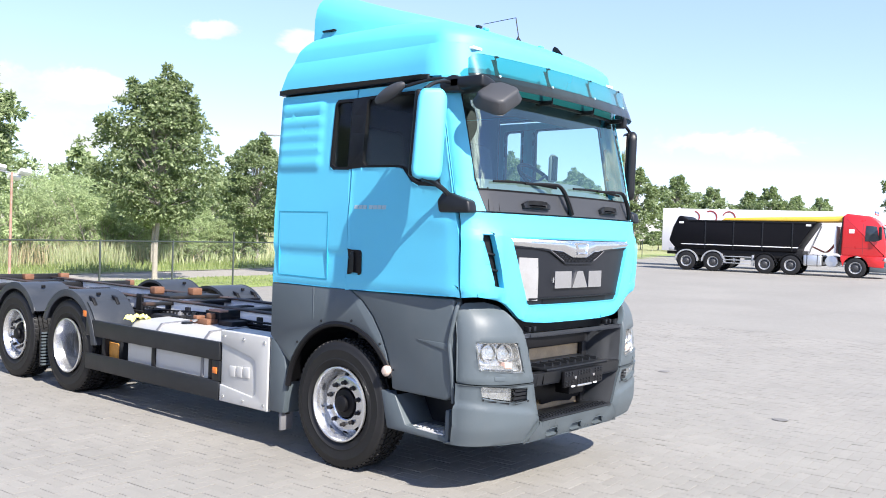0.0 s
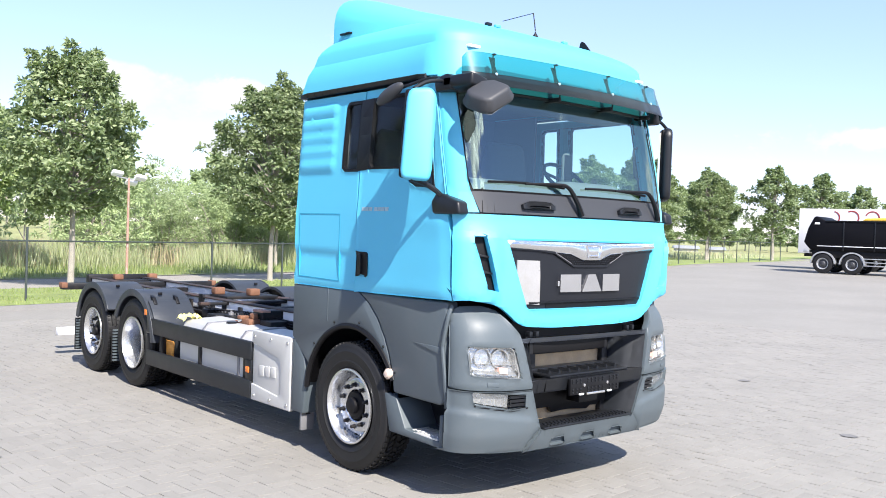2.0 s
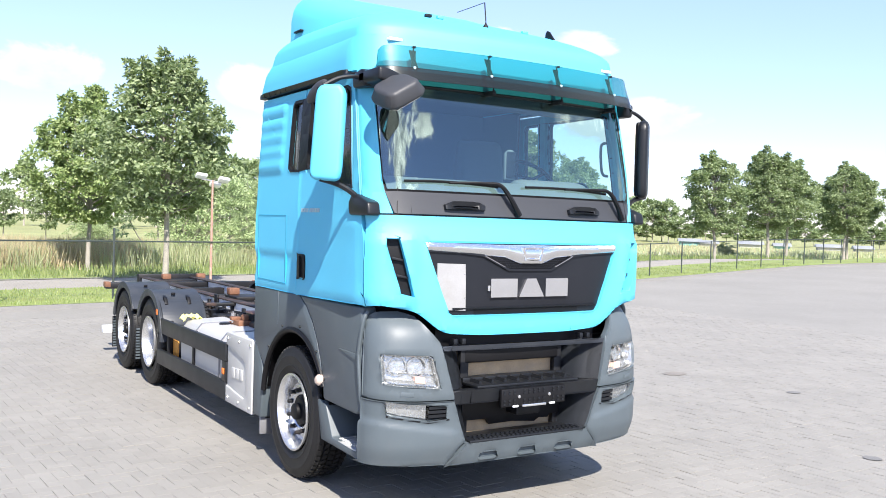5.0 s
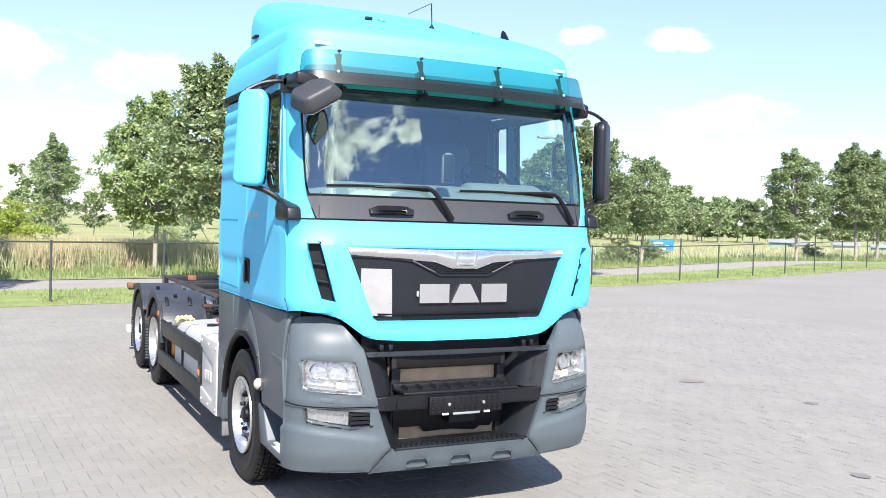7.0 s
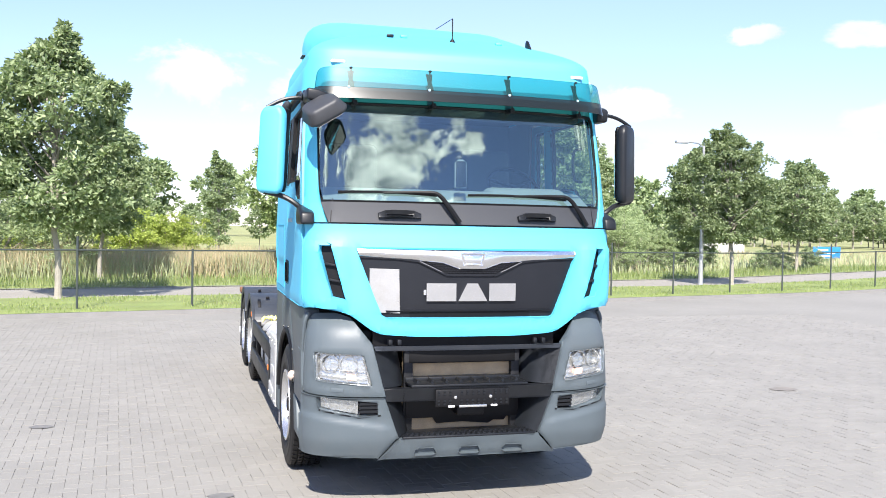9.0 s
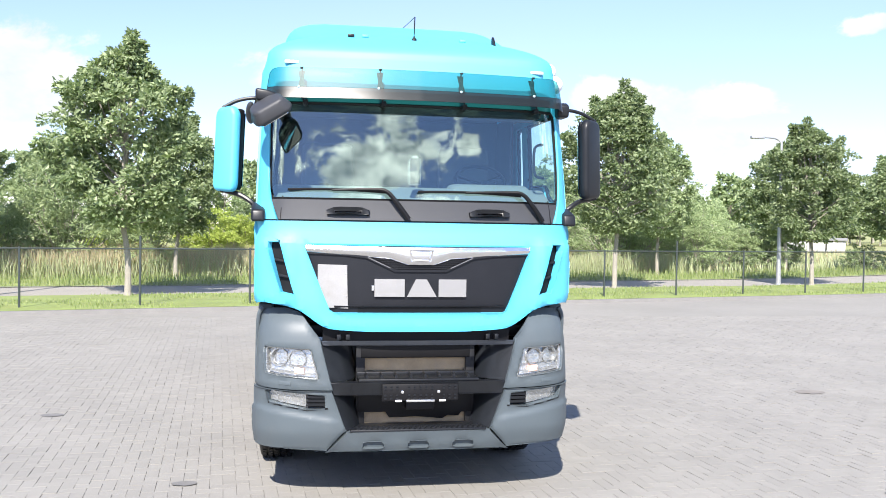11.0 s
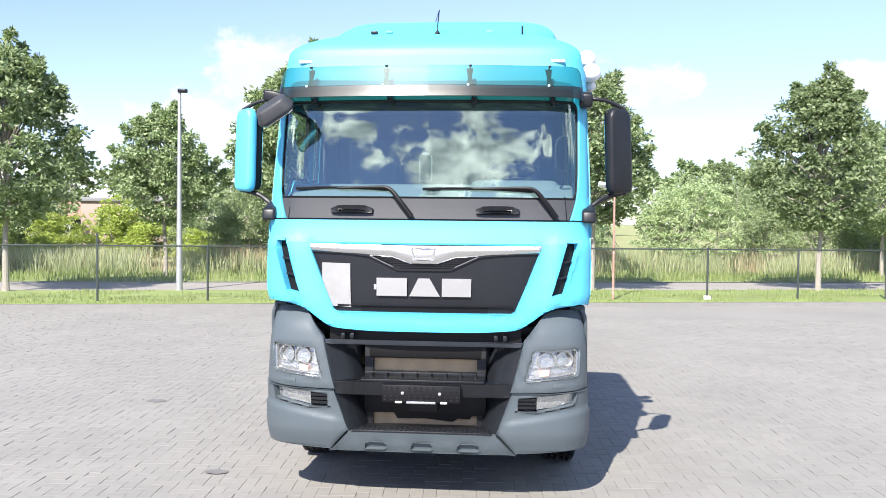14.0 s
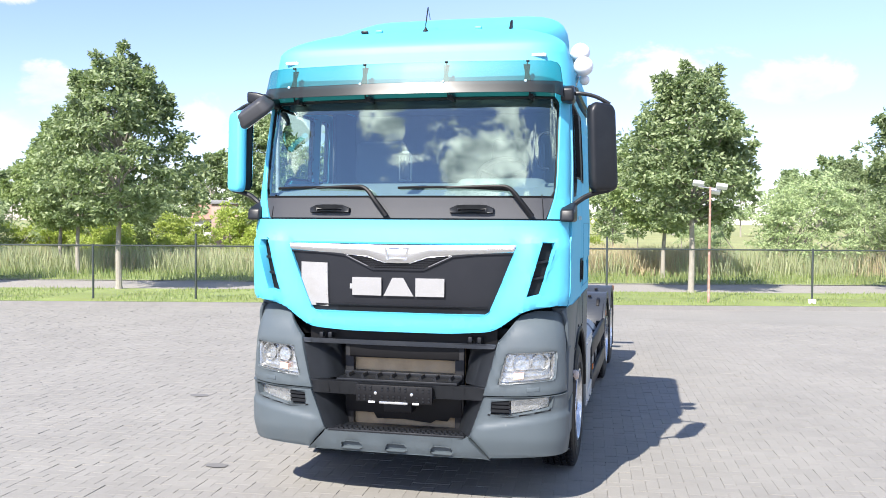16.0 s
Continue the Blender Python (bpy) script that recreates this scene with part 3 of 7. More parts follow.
# ---- the turquoise truck ----
truck = tagged(new("truck"), "turquoise cab-over truck with grey bumper and bare container chassis", "truck")
CAB = Skin([(0, -0.06), (0.3, -0.054), (0.6, -0.034), (0.9, -0.004), (1.06, 0.026), (1.17, 0.078), (1.232, 0.155), (1.256, 0.25), (1.26, 0.38), (1.245, 1.0), (1.235, 1.7), (1.235, 2.34)],
           [(1.2, 0.03), (1.45, 0.0), (1.9, 0.0), (2.1, 0.03), (2.2, 0.058)] + [(2.3 + 0.1 * k, 0.058 + 0.1625 * (0.1 + 0.1 * k) + 0.047 * (0.1 + 0.1 * k) ** 2) for k in range(8)] + [(3.2, 0.25), (3.4, 0.29)],
           [(1.4, 0.99), (1.6, 1.0), (2.15, 1.0), (2.5, 0.992), (3.15, 0.965), (3.4, 0.95)])
X, Y = CAB.of_x, CAB.of_y


def mirrored(pts):
    return [(-s, z) for s, z in reversed(pts)]


PALE = mat("dull_silver_lettering", (0.3, 0.42, 0.48), 0.4, bump=0.0)
PLATE = mat("off_white_plate", (0.27, 0.27, 0.27), 0.5, var=0.08, scale=9, bump=0.03, dirt=(0.2, 0.19, 0.17), dirt_amount=0.5)

# front flap with the openings of the grille and of the two air vents
grille_hole = [(X(-0.69), 1.41), (X(0.69), 1.41), (X(0.89), 1.925), (X(-0.89), 1.925)]
vent_r = [(X(0.962), 1.545), (X(1.056), 1.565), (X(1.15), 1.9), (X(1.147), 1.945), (X(1.07), 1.945)]
front_out = [(X(-0.95), 1.445), (X(-0.73), 1.285), (X(-0.4), 1.266), (X(0.4), 1.266), (X(0.73), 1.285), (X(0.95), 1.445), (X(1.18), 1.487), (Y(0.17, 1), 1.475), (Y(0.18, 1), 2.105), (Y(0.18, -1), 2.105), (Y(0.17, -1), 1.475), (X(-1.18), 1.487)]


def front_relief(s, z):
    x = abs(CAB.plan(s)[0])
    d = 0.0
    if x > 0.9:
        d += 0.02 * max(0, min(1, (x - 0.93) / 0.06)) * max(0, min(1, (1.99 - z) / 0.05)) * max(0, min(1, (z - 1.46) / 0.03))
    if z < 1.4:
        d += 0.007 * (1.4 - z) / 0.13
    return d


front_panel = part("front_panel", CAB.panel(rounded(front_out, 0.08, 5, (0, 1, 2, 3, 4, 5)), [rounded(grille_hole, 0.025), vent_r, mirrored(vent_r)], -0.03, 0.012, 0.04, 0.008, front_relief), BLUE, truck, "turquoise painted front flap")
part("flap_seam", CAB.ribbon([(X(1.06), 2.3), (X(1.075), 2.112), (Y(0.17, 1), 2.112)], 0.008, 0.0, 0.004), BLACK, truck)
part("flap_seam", CAB.ribbon([(X(-1.06), 2.3), (X(-1.075), 2.112), (Y(0.17, -1), 2.112)], 0.008, 0.0, 0.004), BLACK, truck)

# grille panel
grille = part("grille", CAB.panel([(X(-0.7), 1.4), (X(0.7), 1.4), (X(0.9), 1.93), (X(-0.9), 1.93)], [], -0.03, -0.006, 0.06, 0.004), GRILLE, truck, "anthracite plastic grille panel")
chrome_out = [(X(-0.865), 1.868), (X(-0.5), 1.846), (X(-0.24), 1.83), (X(-0.1), 1.782), (X(0.1), 1.782), (X(0.24), 1.83), (X(0.5), 1.846), (X(0.865), 1.868), (X(0.888), 1.925), (X(0.3), 1.917), (X(-0.3), 1.917), (X(-0.888), 1.925)]


def chrome_relief(s, z):
    x = abs(CAB.plan(s)[0])
    low = 1.868 - 0.04 * max(0.0, 1 - x / 0.865) - 0.055 * max(0.0, min(1.0, (0.24 - x) / 0.14))
    k = max(0.0, min(1.0, (z - low) / max(0.03, 1.92 - low)))
    return 0.022 * math.sin(k * math.pi * 0.9) + 0.008 * max(0.0, 1 - x / 0.3)


part("chrome_trim", CAB.panel(chrome_out, [], -0.01, 0.006, 0.014, 0.003, chrome_relief), SATIN, grille, "bright chrome strip with a shallow point")
badge = part("badge", CAB.panel([(X(-0.075), 1.806), (X(0.075), 1.806), (X(0.098), 1.9), (X(-0.098), 1.9)], [[(X(-0.06), 1.818), (X(0.06), 1.818), (X(0.08), 1.888), (X(-0.08), 1.888)]], 0.01, 0.04, 0.04, 0.004), CHROME, grille, "small plain chrome badge")
part("badge_field", CAB.panel([(X(-0.06), 1.818), (X(0.06), 1.818), (X(0.08), 1.888), (X(-0.08), 1.888)], [], 0.01, 0.03, 0.04, 0.0), SATIN, badge)
part("upper_mesh", CAB.panel([(X(-0.19), 1.742), (X(0.19), 1.742), (X(0.42), 1.845), (X(0.24), 1.835), (X(0.1), 1.787), (X(-0.1), 1.787), (X(-0.24), 1.835), (X(-0.42), 1.845)], [], -0.02, -0.003, 0.04, 0.002), BLACK, grille, "recessed dark mesh under the chrome strip")
for row in range(5):
    z = 1.75 + 0.017 * row
    for k in range(-17, 18):
        x = k * 0.021 + 0.0105 * (row % 2)
        if 0.2 + row * 0.04 > abs(x) and (row < 2 or abs(x) > 0.1 + (row - 1) * 0.045):
            part("mesh_bar", CAB.panel([(X(x), z), (X(x + 0.013), z), (X(x + 0.013), z + 0.009), (X(x), z + 0.009)], [], -0.003, 0.003, 0.05, 0.0), GRILLE, grille)
crease = [(-0.88, 1.868), (-0.6, 1.858), (-0.42, 1.838), (-0.2, 1.735), (0.2, 1.735), (0.42, 1.838), (0.6, 1.858), (0.88, 1.868)]
part("wing_edge", CAB.ribbon([(X(x), z) for x, z in crease], 0.018, -0.008, 0.009), GRILLE, grille, "raised anthracite edge round the mesh")
# glint on the slanting edges, painted as thin lighter grey strips
for side in (-1, 1):
    part("wing_glint", CAB.ribbon([(side * X(0.235), 1.757), (side * X(0.41), 1.837)], 0.006, 0.0, 0.0115), DULL, grille, "thin grey strip painted as a glint on the edge")
part("lower_slot", CAB.panel([(X(-0.48), 1.412), (X(0.49), 1.412), (X(0.49), 1.45), (X(-0.48), 1.45)], [], -0.012, -0.0035, 0.1, 0.002), BLACK, grille)
part("slot_ledge", CAB.panel([(X(-0.66), 1.452), (X(0.68), 1.455), (X(0.682), 1.466), (X(-0.664), 1.463)], [], -0.012, 0.008, 0.1, 0.003), GRILLE, grille)
# the maker's mark: three plain bright blocks
for poly in ([(-0.352, 1.54), (-0.352, 1.668), (-0.128, 1.668), (-0.128, 1.54)], [(-0.1, 1.54), (-0.035, 1.668), (0.045, 1.668), (0.12, 1.54)], [(0.145, 1.54), (0.145, 1.668), (0.356, 1.668), (0.356, 1.54)]):
    part("maker_mark", CAB.panel([(X(x), z) for x, z in poly], [], -0.006, 0.018, 0.3, 0.004), CHROME, grille, "plain chrome block of the maker's mark", 20)
part("tow_marker", CAB.panel([(X(-0.375), 1.585), (X(-0.36), 1.585), (X(-0.36), 1.62), (X(-0.375), 1.62)], [], -0.006, 0.012, 0.1, 0.002), RIM, grille)
part("sticker_panel", CAB.panel([(X(-0.787), 1.45), (X(-0.563), 1.447), (X(-0.563), 1.775), (X(-0.787), 1.78)], [], -0.006, 0.006, 0.1, 0.004), PLATE, grille, "blank off-white plate riveted on the grille")
for z in (1.53, 1.70):
    part("rivet", CAB.panel([(X(-0.575), z), (X(-0.567), z), (X(-0.567), z + 0.008), (X(-0.575), z + 0.008)], [], 0.005, 0.009, 0.1, 0.0), RIM, grille)
for side in (1, -1):
    w = vent_r if side > 0 else mirrored(vent_r)
    v = part("air_vent", CAB.panel([(s * 1.004, z) for s, z in w], [], -0.07, -0.035, 0.08, 0.0), BLACK, truck, "dark side air vent")
    for z in (1.67, 1.79):
        part("vent_fin", CAB.panel([(side * a, b) for a, b in ((X(0.97 + (z - 1.545) * 0.27), z), (X(1.055 + (z - 1.565) * 0.27), z + 0.012), (X(1.055 + (z - 1.565) * 0.27), z + 0.03), (X(0.97 + (z - 1.545) * 0.27), z + 0.014))], [], -0.04, -0.005, 0.1, 0.003), DARK, v)

# windscreen, its black surround and the panel with the wipers
ws = [(X(-1.143), 2.275), (X(1.143), 2.275), (X(1.158), 2.36), (X(1.188), 3.0), (X(1.158), 3.04), (X(-1.158), 3.04), (X(-1.188), 3.0), (X(-1.158), 2.36)]
ws_in = [(X(-1.15), 2.335), (X(-1.128), 2.29), (X(1.128), 2.29), (X(1.15), 2.335), (X(1.181), 2.985), (X(1.155), 3.025), (X(-1.155), 3.025), (X(-1.181), 2.985)]
windscreen = part("windscreen", CAB.panel(ws, [], -0.012, -0.006, 0.035, 0.0), SCREEN, truck, "large tinted windscreen reflecting the clouds")
windscreen.visible_shadow = False
part("windscreen_frame", CAB.panel(ws, [ws_in], -0.02, 0.002, 0.12, 0.003), BLACK, truck, "black rubber windscreen surround")
part("scuttle_panel", CAB.panel([(X(-1.09), 2.12), (X(1.09), 2.12), (X(1.146), 2.274), (X(-1.146), 2.274)], [], -0.04, 0.004, 0.06, 0.006), SCUTTLE, truck, "dark grey plastic panel under the windscreen")
part("screen_bed", CAB.panel([(X(-1.09), 2.1), (X(1.09), 2.1), (X(1.09), 2.14), (X(-1.09), 2.14)], [], -0.04, -0.01, 0.1, 0.0), BLACK, truck)
for cx in (-0.56, 0.55):
    h = part("grab_handle", CAB.panel([(X(cx - 0.16), 2.155), (X(cx + 0.16), 2.155), (X(cx + 0.165), 2.19), (X(cx + 0.1), 2.215), (X(cx - 0.1), 2.215), (X(cx - 0.165), 2.19)], [[(X(cx - 0.1), 2.168), (X(cx + 0.1), 2.168), (X(cx + 0.1), 2.18), (X(cx - 0.1), 2.18)]], 0.0, 0.035, 0.05, 0.008), DARK, truck, "black moulded grab handle")
for tip, bend, foot in (((-1.02, 2.345), (-0.27, 2.335), (-0.1, 2.13)), ((-0.02, 2.345), (0.82, 2.33), (0.99, 2.13))):
    bm = bmesh.new()
    tube(bm, [CAB.at(X(tip[0] + (bend[0] - tip[0]) * k / 10), tip[1] + (bend[1] - tip[1]) * k / 10 + 0.012 * math.sin(k / 10 * math.pi), 0.02) for k in range(11)], 0.01, 6)
    blade = part("wiper_blade", bm, BLACK, truck)
    bm = bmesh.new()
    mid = tip[0] + (bend[0] - tip[0]) * 0.45
    tube(bm, bent([CAB.at(X(mid), 2.345, 0.03), CAB.at(X(bend[0] - 0.12), 2.35, 0.05), CAB.at(X(bend[0]), 2.335, 0.06), CAB.at(X((bend[0] + foot[0]) / 2), 2.24, 0.055), CAB.at(X(foot[0]), foot[1], 0.02)], 5), 0.016, 8, [0.009 + 0.014 * k / 20 for k in range(21)])
    part("wiper_arm", bm, BLACK, blade)

# A pillars beside the screen, and the strip over it
for side in (1, -1):
    out = [(X(1.1), 2.118), (Y(0.19, 1), 2.118), (Y(0.262, 1), 3.14), (X(1.158), 3.14), (X(1.158), 3.042), (X(1.19), 3.0), (X(1.16), 2.36), (X(1.148), 2.28)]
    part("pillar", CAB.panel(out if side > 0 else mirrored(out), [], -0.03, 0.01, 0.07, 0.006), BLUE, truck)
part("header_panel", CAB.panel([(X(-1.158), 3.045), (X(1.158), 3.045), (X(1.158), 3.14), (X(-1.158), 3.14)], [], -0.03, 0.006, 0.1, 0.004), TEALGLASS, truck)

# flanks: doors, rear panels, ribs, lids, seams, windows
door_win = [(0.335, 2.29), (0.6, 2.305), (0.69, 2.34), (0.79, 2.435), (0.84, 2.448), (1.25, 2.455), (1.285, 2.49), (1.27, 3.0), (1.245, 3.035), (0.46, 3.045), (0.37, 3.02)]
rear_win = [(1.412, 2.44), (1.6, 2.445), (1.645, 2.475), (1.625, 3.0), (1.595, 3.03), (1.4, 3.03)]


def ribs(s, z):
    y = CAB.plan(s)[1]
    d = 0.0
    if y > 1.68:
        w = max(0.0, min(1.0, (y - 1.74) / 0.05)) * max(0.0, min(1.0, (2.32 - y) / 0.04))
        if 2.45 < z < 3.04:
            d += 0.022 * w * (abs(math.sin((z - 2.45) / 0.118 * math.pi)) ** 0.6)
    if 1.52 < z < 1.785:
        d -= 0.016 * min(1.0, (1.785 - z) / 0.05) * min(1.0, (z - 1.52) / 0.2)
    return d


def door_relief(s, z):
    """A crease under the mirror foot and a sill that stands out."""
    y = CAB.plan(s)[1]
    d = 0.006 * max(0, min(1, (1.6 - z) / 0.035))
    fade = max(0.0, min(1.0, (0.85 - y) / 0.5))
    return d + 0.012 * fade * max(0.0, min(1.0, (2.1 - z) / 0.03)) * max(0.0, min(1.0, (z - 1.9) / 0.2))


for side in (1, -1):
    def P(pts):
        q = [(Y(y, side), z) for y, z in pts]
        return q if side > 0 else list(reversed(q))
    door = part("door", CAB.panel(P([(0.184, 1.478), (1.395, 1.455), (1.355, 3.1), (0.275, 3.1), (0.205, 2.15)]), [P(door_win)], -0.03, 0.01, 0.045, 0.007, door_relief, False), BLUE, truck, "turquoise cab door")
    part("window_seal", CAB.panel(P(door_win), [P([(0.8 + (y - 0.8) * 0.93, 2.72 + (z - 2.72) * 0.93) for y, z in door_win])], -0.02, 0.013, 0.12, 0.003), BLACK, door)
    g = part("door_window", CAB.panel(P(door_win), [], -0.014, -0.01, 0.2, 0.0), SIDEGLASS, door)
    g.visible_shadow = False
    hd = part("door_handle", CAB.panel(P([(1.215, 1.6), (1.235, 1.588), (1.37, 1.588), (1.372, 1.785), (1.235, 1.785), (1.215, 1.77)]), [], -0.005, 0.018, 0.05, 0.008), BLACK, door, "black recessed door handle")
    part("grip", CAB.panel(P([(1.29, 1.605), (1.325, 1.605), (1.325, 1.77), (1.29, 1.77)]), [], 0.01, 0.034, 0.05, 0.006), DARK, hd)
    for i in range(7):
        y0 = 1.318 - i * 0.05 - (0.02 if i > 2 else 0)
        part("model_mark", CAB.panel(P([(y0, 2.118), (y0 - 0.042, 2.118), (y0 - 0.046, 2.15), (y0 - 0.004, 2.15)]), [], 0.008, 0.014, 0.1, 0.0), PALE, door)
    rear = part("rear_side_panel", CAB.panel(P([(1.405, 1.455), (2.34, 1.46), (2.32, 3.1), (1.366, 3.1)]), [P(rear_win)], -0.03, 0.01, 0.03, 0.006, ribs, False), BLUE, truck, "turquoise rear flank with pressed ribs")
    part("quarter_seal", CAB.panel(P(rear_win), [P([(1.5 + (y - 1.5) * 0.84, 2.74 + (z - 2.74) * 0.92) for y, z in rear_win])], -0.02, 0.014, 0.12, 0.003), BLACK, rear)
    g = part("quarter_window", CAB.panel(P(rear_win), [], -0.014, -0.01, 0.2, 0.0), SIDEGLASS, rear)
    g.visible_shadow = False
    lid = [(1.635, 1.525), (2.265, 1.535), (2.27, 2.09), (1.64, 2.09)]
    # no real gap round the lid: its shade is painted as a darker blue band
    part("locker_seam", CAB.ribbon([(Y(y, side), z) for y, z in lid + lid[:1]], 0.01, -0.012, 0.0125), mat("painted_seam_shade", (0.02, 0.27, 0.43), 0.5, bump=0.0) if side > 0 else bpy.data.materials["painted_seam_shade"], rear)
    part("window_post", CAB.panel(P([(1.25, 2.455), (1.415, 2.445), (1.4, 3.03), (1.235, 3.035)]), [], -0.02, 0.017, 0.12, 0.003), BLACK, truck, "black post between the side windows")
    part("seam_backing", CAB.panel(P([(1.35, 1.46), (1.45, 1.46), (1.44, 2.42), (1.34, 2.42)]), [], -0.04, 0.004, 0.1, 0.0), BLUE, truck)
    part("roof_moulding", CAB.panel(P([(0.42, 3.118), (2.345, 3.116), (2.345, 3.158), (0.42, 3.153)]), [], -0.01, 0.046, 0.12, 0.01), DARK, truck, "black roof gutter moulding")

# back wall and floor of the cab
part("cab_back", rbox(-1.17, 1.17, 2.3, 2.345, 1.2, 3.14, 0.02), BLUE, truck)
part("cab_floor", rbox(-1.17, 1.17, 0.15, 2.3, 1.2, 1.3, 0.02), BLACK, truck)


def roof_shell(levels, ztop, edge, n_rear=14, name="roof", lift=0.0, front_in=0.0):
    """A domed roof over the plan of the cab."""
    loop = [Vector(CAB.at(s, edge)) for s in np.linspace(CAB.of_y(2.34, -1), CAB.of_y(2.34, 1), 90)]
    a, b = loop[-1], loop[0]
    loop += [a.lerp(b, k / n_rear) for k in range(1, n_rear)]
    bm = bmesh.new()
    rows = []
    for t in levels:
        row = []
        for p in loop:
            cy = min(max(p.y, 1.15), 1.75)
            spine = Vector((p.x * 0.12, cy, 0))
            q = p.lerp(spine, t)
            g = (1 - (1 - t) ** 2.7) ** (1 / 2.7)
            z = edge + (lerp(ztop, q.y) - edge) * g
            row.append(bm.verts.new((q.x, q.y, z)))
        rows.append(row)
    n = len(loop)
    for r0, r1 in zip(rows, rows[1:]):
        for k in range(n):
            bm.faces.new((r0[k], r0[(k + 1) % n], r1[(k + 1) % n], r1[k]))
    bm.faces.new(rows[-1])
    return bm


def lean_forward(bm):
    """The back of the roof slopes forwards as it rises."""
    for v in bm.verts:
        k = max(0.0, min(1.0, (v.co.y - 1.3) / 1.0))
        v.co.y -= k * k * 0.47 * max(0.0, v.co.z - 3.15)
    return bm


skirt_loop = CAB.panel([(CAB.of_y(2.34, -1), 3.14), (CAB.of_y(2.34, 1), 3.14), (CAB.of_y(2.34, 1), 3.4), (CAB.of_y(2.34, -1), 3.4)], [], -0.03, 0.0, 0.07, 0.0, lambda s, z: 0.032 * max(0, min(1, (3.39 - z) / 0.075)) * max(0, min(1, (CAB.plan(s)[1] - 0.2) / 0.25)))
roof = part("roof", lean_forward(skirt_loop), BLUE, truck, "turquoise high roof")
part("roof_dome", lean_forward(roof_shell([0, 0.01, 0.025, 0.05, 0.08, 0.12, 0.18, 0.26, 0.36, 0.5, 0.7, 0.9], [(0.2, 3.58), (0.45, 3.63), (0.8, 3.71), (1.2, 3.75), (2.0, 3.78), (2.4, 3.74)], 3.395)), BLUE, roof)
part("roof_back", lean_forward(rbox(-1.16, 1.16, 2.3, 2.342, 3.13, 3.42, 0.01)), BLUE, roof)


def deflector():
    bm = bmesh.new()
    rows = []
    for y, w, zt in ((0.72, 0.72, 3.66), (0.9, 0.86, 3.73), (1.15, 0.96, 3.8), (1.4, 1.02, 3.87), (1.7, 1.06, 3.96), (1.95, 1.07, 4.04), (2.1, 1.06, 4.07)):
        row = []
        for k in range(17):
            a = math.pi * k / 16
            c, s = math.cos(a), math.sin(a)
            row.append(bm.verts.new((w * math.copysign(abs(c) ** 0.28, c), y, 3.5 + (zt - 3.5) * abs(s) ** 0.4)))
        rows.append(row)
    for a, b in zip(rows, rows[1:]):
        for k in range(16):
            bm.faces.new((a[k], a[k + 1], b[k + 1], b[k]))
    bm.faces.new(rows[0])
    bm.faces.new(rows[-1])
    for a, b in zip(rows, rows[1:]):
        bm.faces.new((a[0], b[0], b[16], a[16]))
    return bm


part("roof_spoiler", deflector(), BLUE, truck, "turquoise wedge-shaped roof spoiler", 50)
for side in (-1, 1):
    part("spoiler_slot", rbox(side * 1.06 - 0.03, side * 1.06 + 0.02, 1.81, 1.96, 3.664, 3.679, 0.003), BLACK, roof)

# small things on the roof
for x in (-1.0, 1.0):
    part("marker_lamp", rbox(x - 0.055, x + 0.055, 0.285, 0.34, 3.352, 3.376, 0.008), WHITE, roof, "slim white marker lamp")
for x, y, z in ((-0.51, 0.67, 3.685), (-0.39, 0.69, 3.69), (0.45, 0.7, 3.69)):
    part("roof_knob", rbox(x - 0.028, x + 0.028, y - 0.015, y + 0.02, z - 0.025, z - 0.002, 0.005), DARK if x < -0.45 else BLUE, roof)
bm = bmesh.new()
lathe(bm, [(0, 0.025), (0.015, 0.022), (0.035, 0.008), (0.05, 0.005)], 10, Matrix.Translation((0.02, 0.65, 3.645)) @ pose(0, 0, 0, 0, -90, 0))
antenna = part("antenna", bm, BLACK, truck, "whip antenna")
bm = bmesh.new()
tube(bm, [(0.02, 0.65, 3.7), (0.03, 0.69, 3.86)], 0.005, 5)
tube(bm, [(0.03, 0.69, 3.86), (-0.03, 1.0, 3.83)], 0.003, 5)
part("antenna_rod", bm, BLACK, antenna)
bm = bmesh.new()
prism(bm, [(0.63, 3.64), (0.76, 3.67), (0.75, 3.72), (0.73, 3.735), (0.7, 3.72)], "x", 0.712, 0.728, 0.004)
part("shark_fin_aerial", bm, BLACK, truck, "black shark fin aerial")
# horns and work lamp on the left flank of the roof
for x, y, z, r in ((1.262, 0.868, 3.477, 0.076), (1.295, 0.776, 3.35, 0.078), (1.3, 0.84, 3.25, 0.04)):
    bm = bmesh.new()
    lathe(bm, [(-r * 0.95, 0.0001), (-r * 0.85, r * 0.45), (-r * 0.6, r * 0.78), (-r * 0.2, r * 0.97), (0.0, r), (0.012, r * 1.02), (0.024, r), (0.03, r * 0.9), (0.05, r * 0.55), (0.056, 0.0001)], 24, Matrix.Translation((x, y, z)) @ pose(0, 0, 0, 0, 0, 90))
    part("flank_lamp", bm, WHITE, truck, "round white lamp on a bracket")
bm = bmesh.new()
tube(bm, bent([(1.1, 0.98, 3.5), (1.19, 0.94, 3.47), (1.22, 0.9, 3.38), (1.25, 0.86, 3.3), (1.2, 0.82, 3.14)], 5), 0.014, 8)
part("lamp_bracket", bm, RIM, truck)

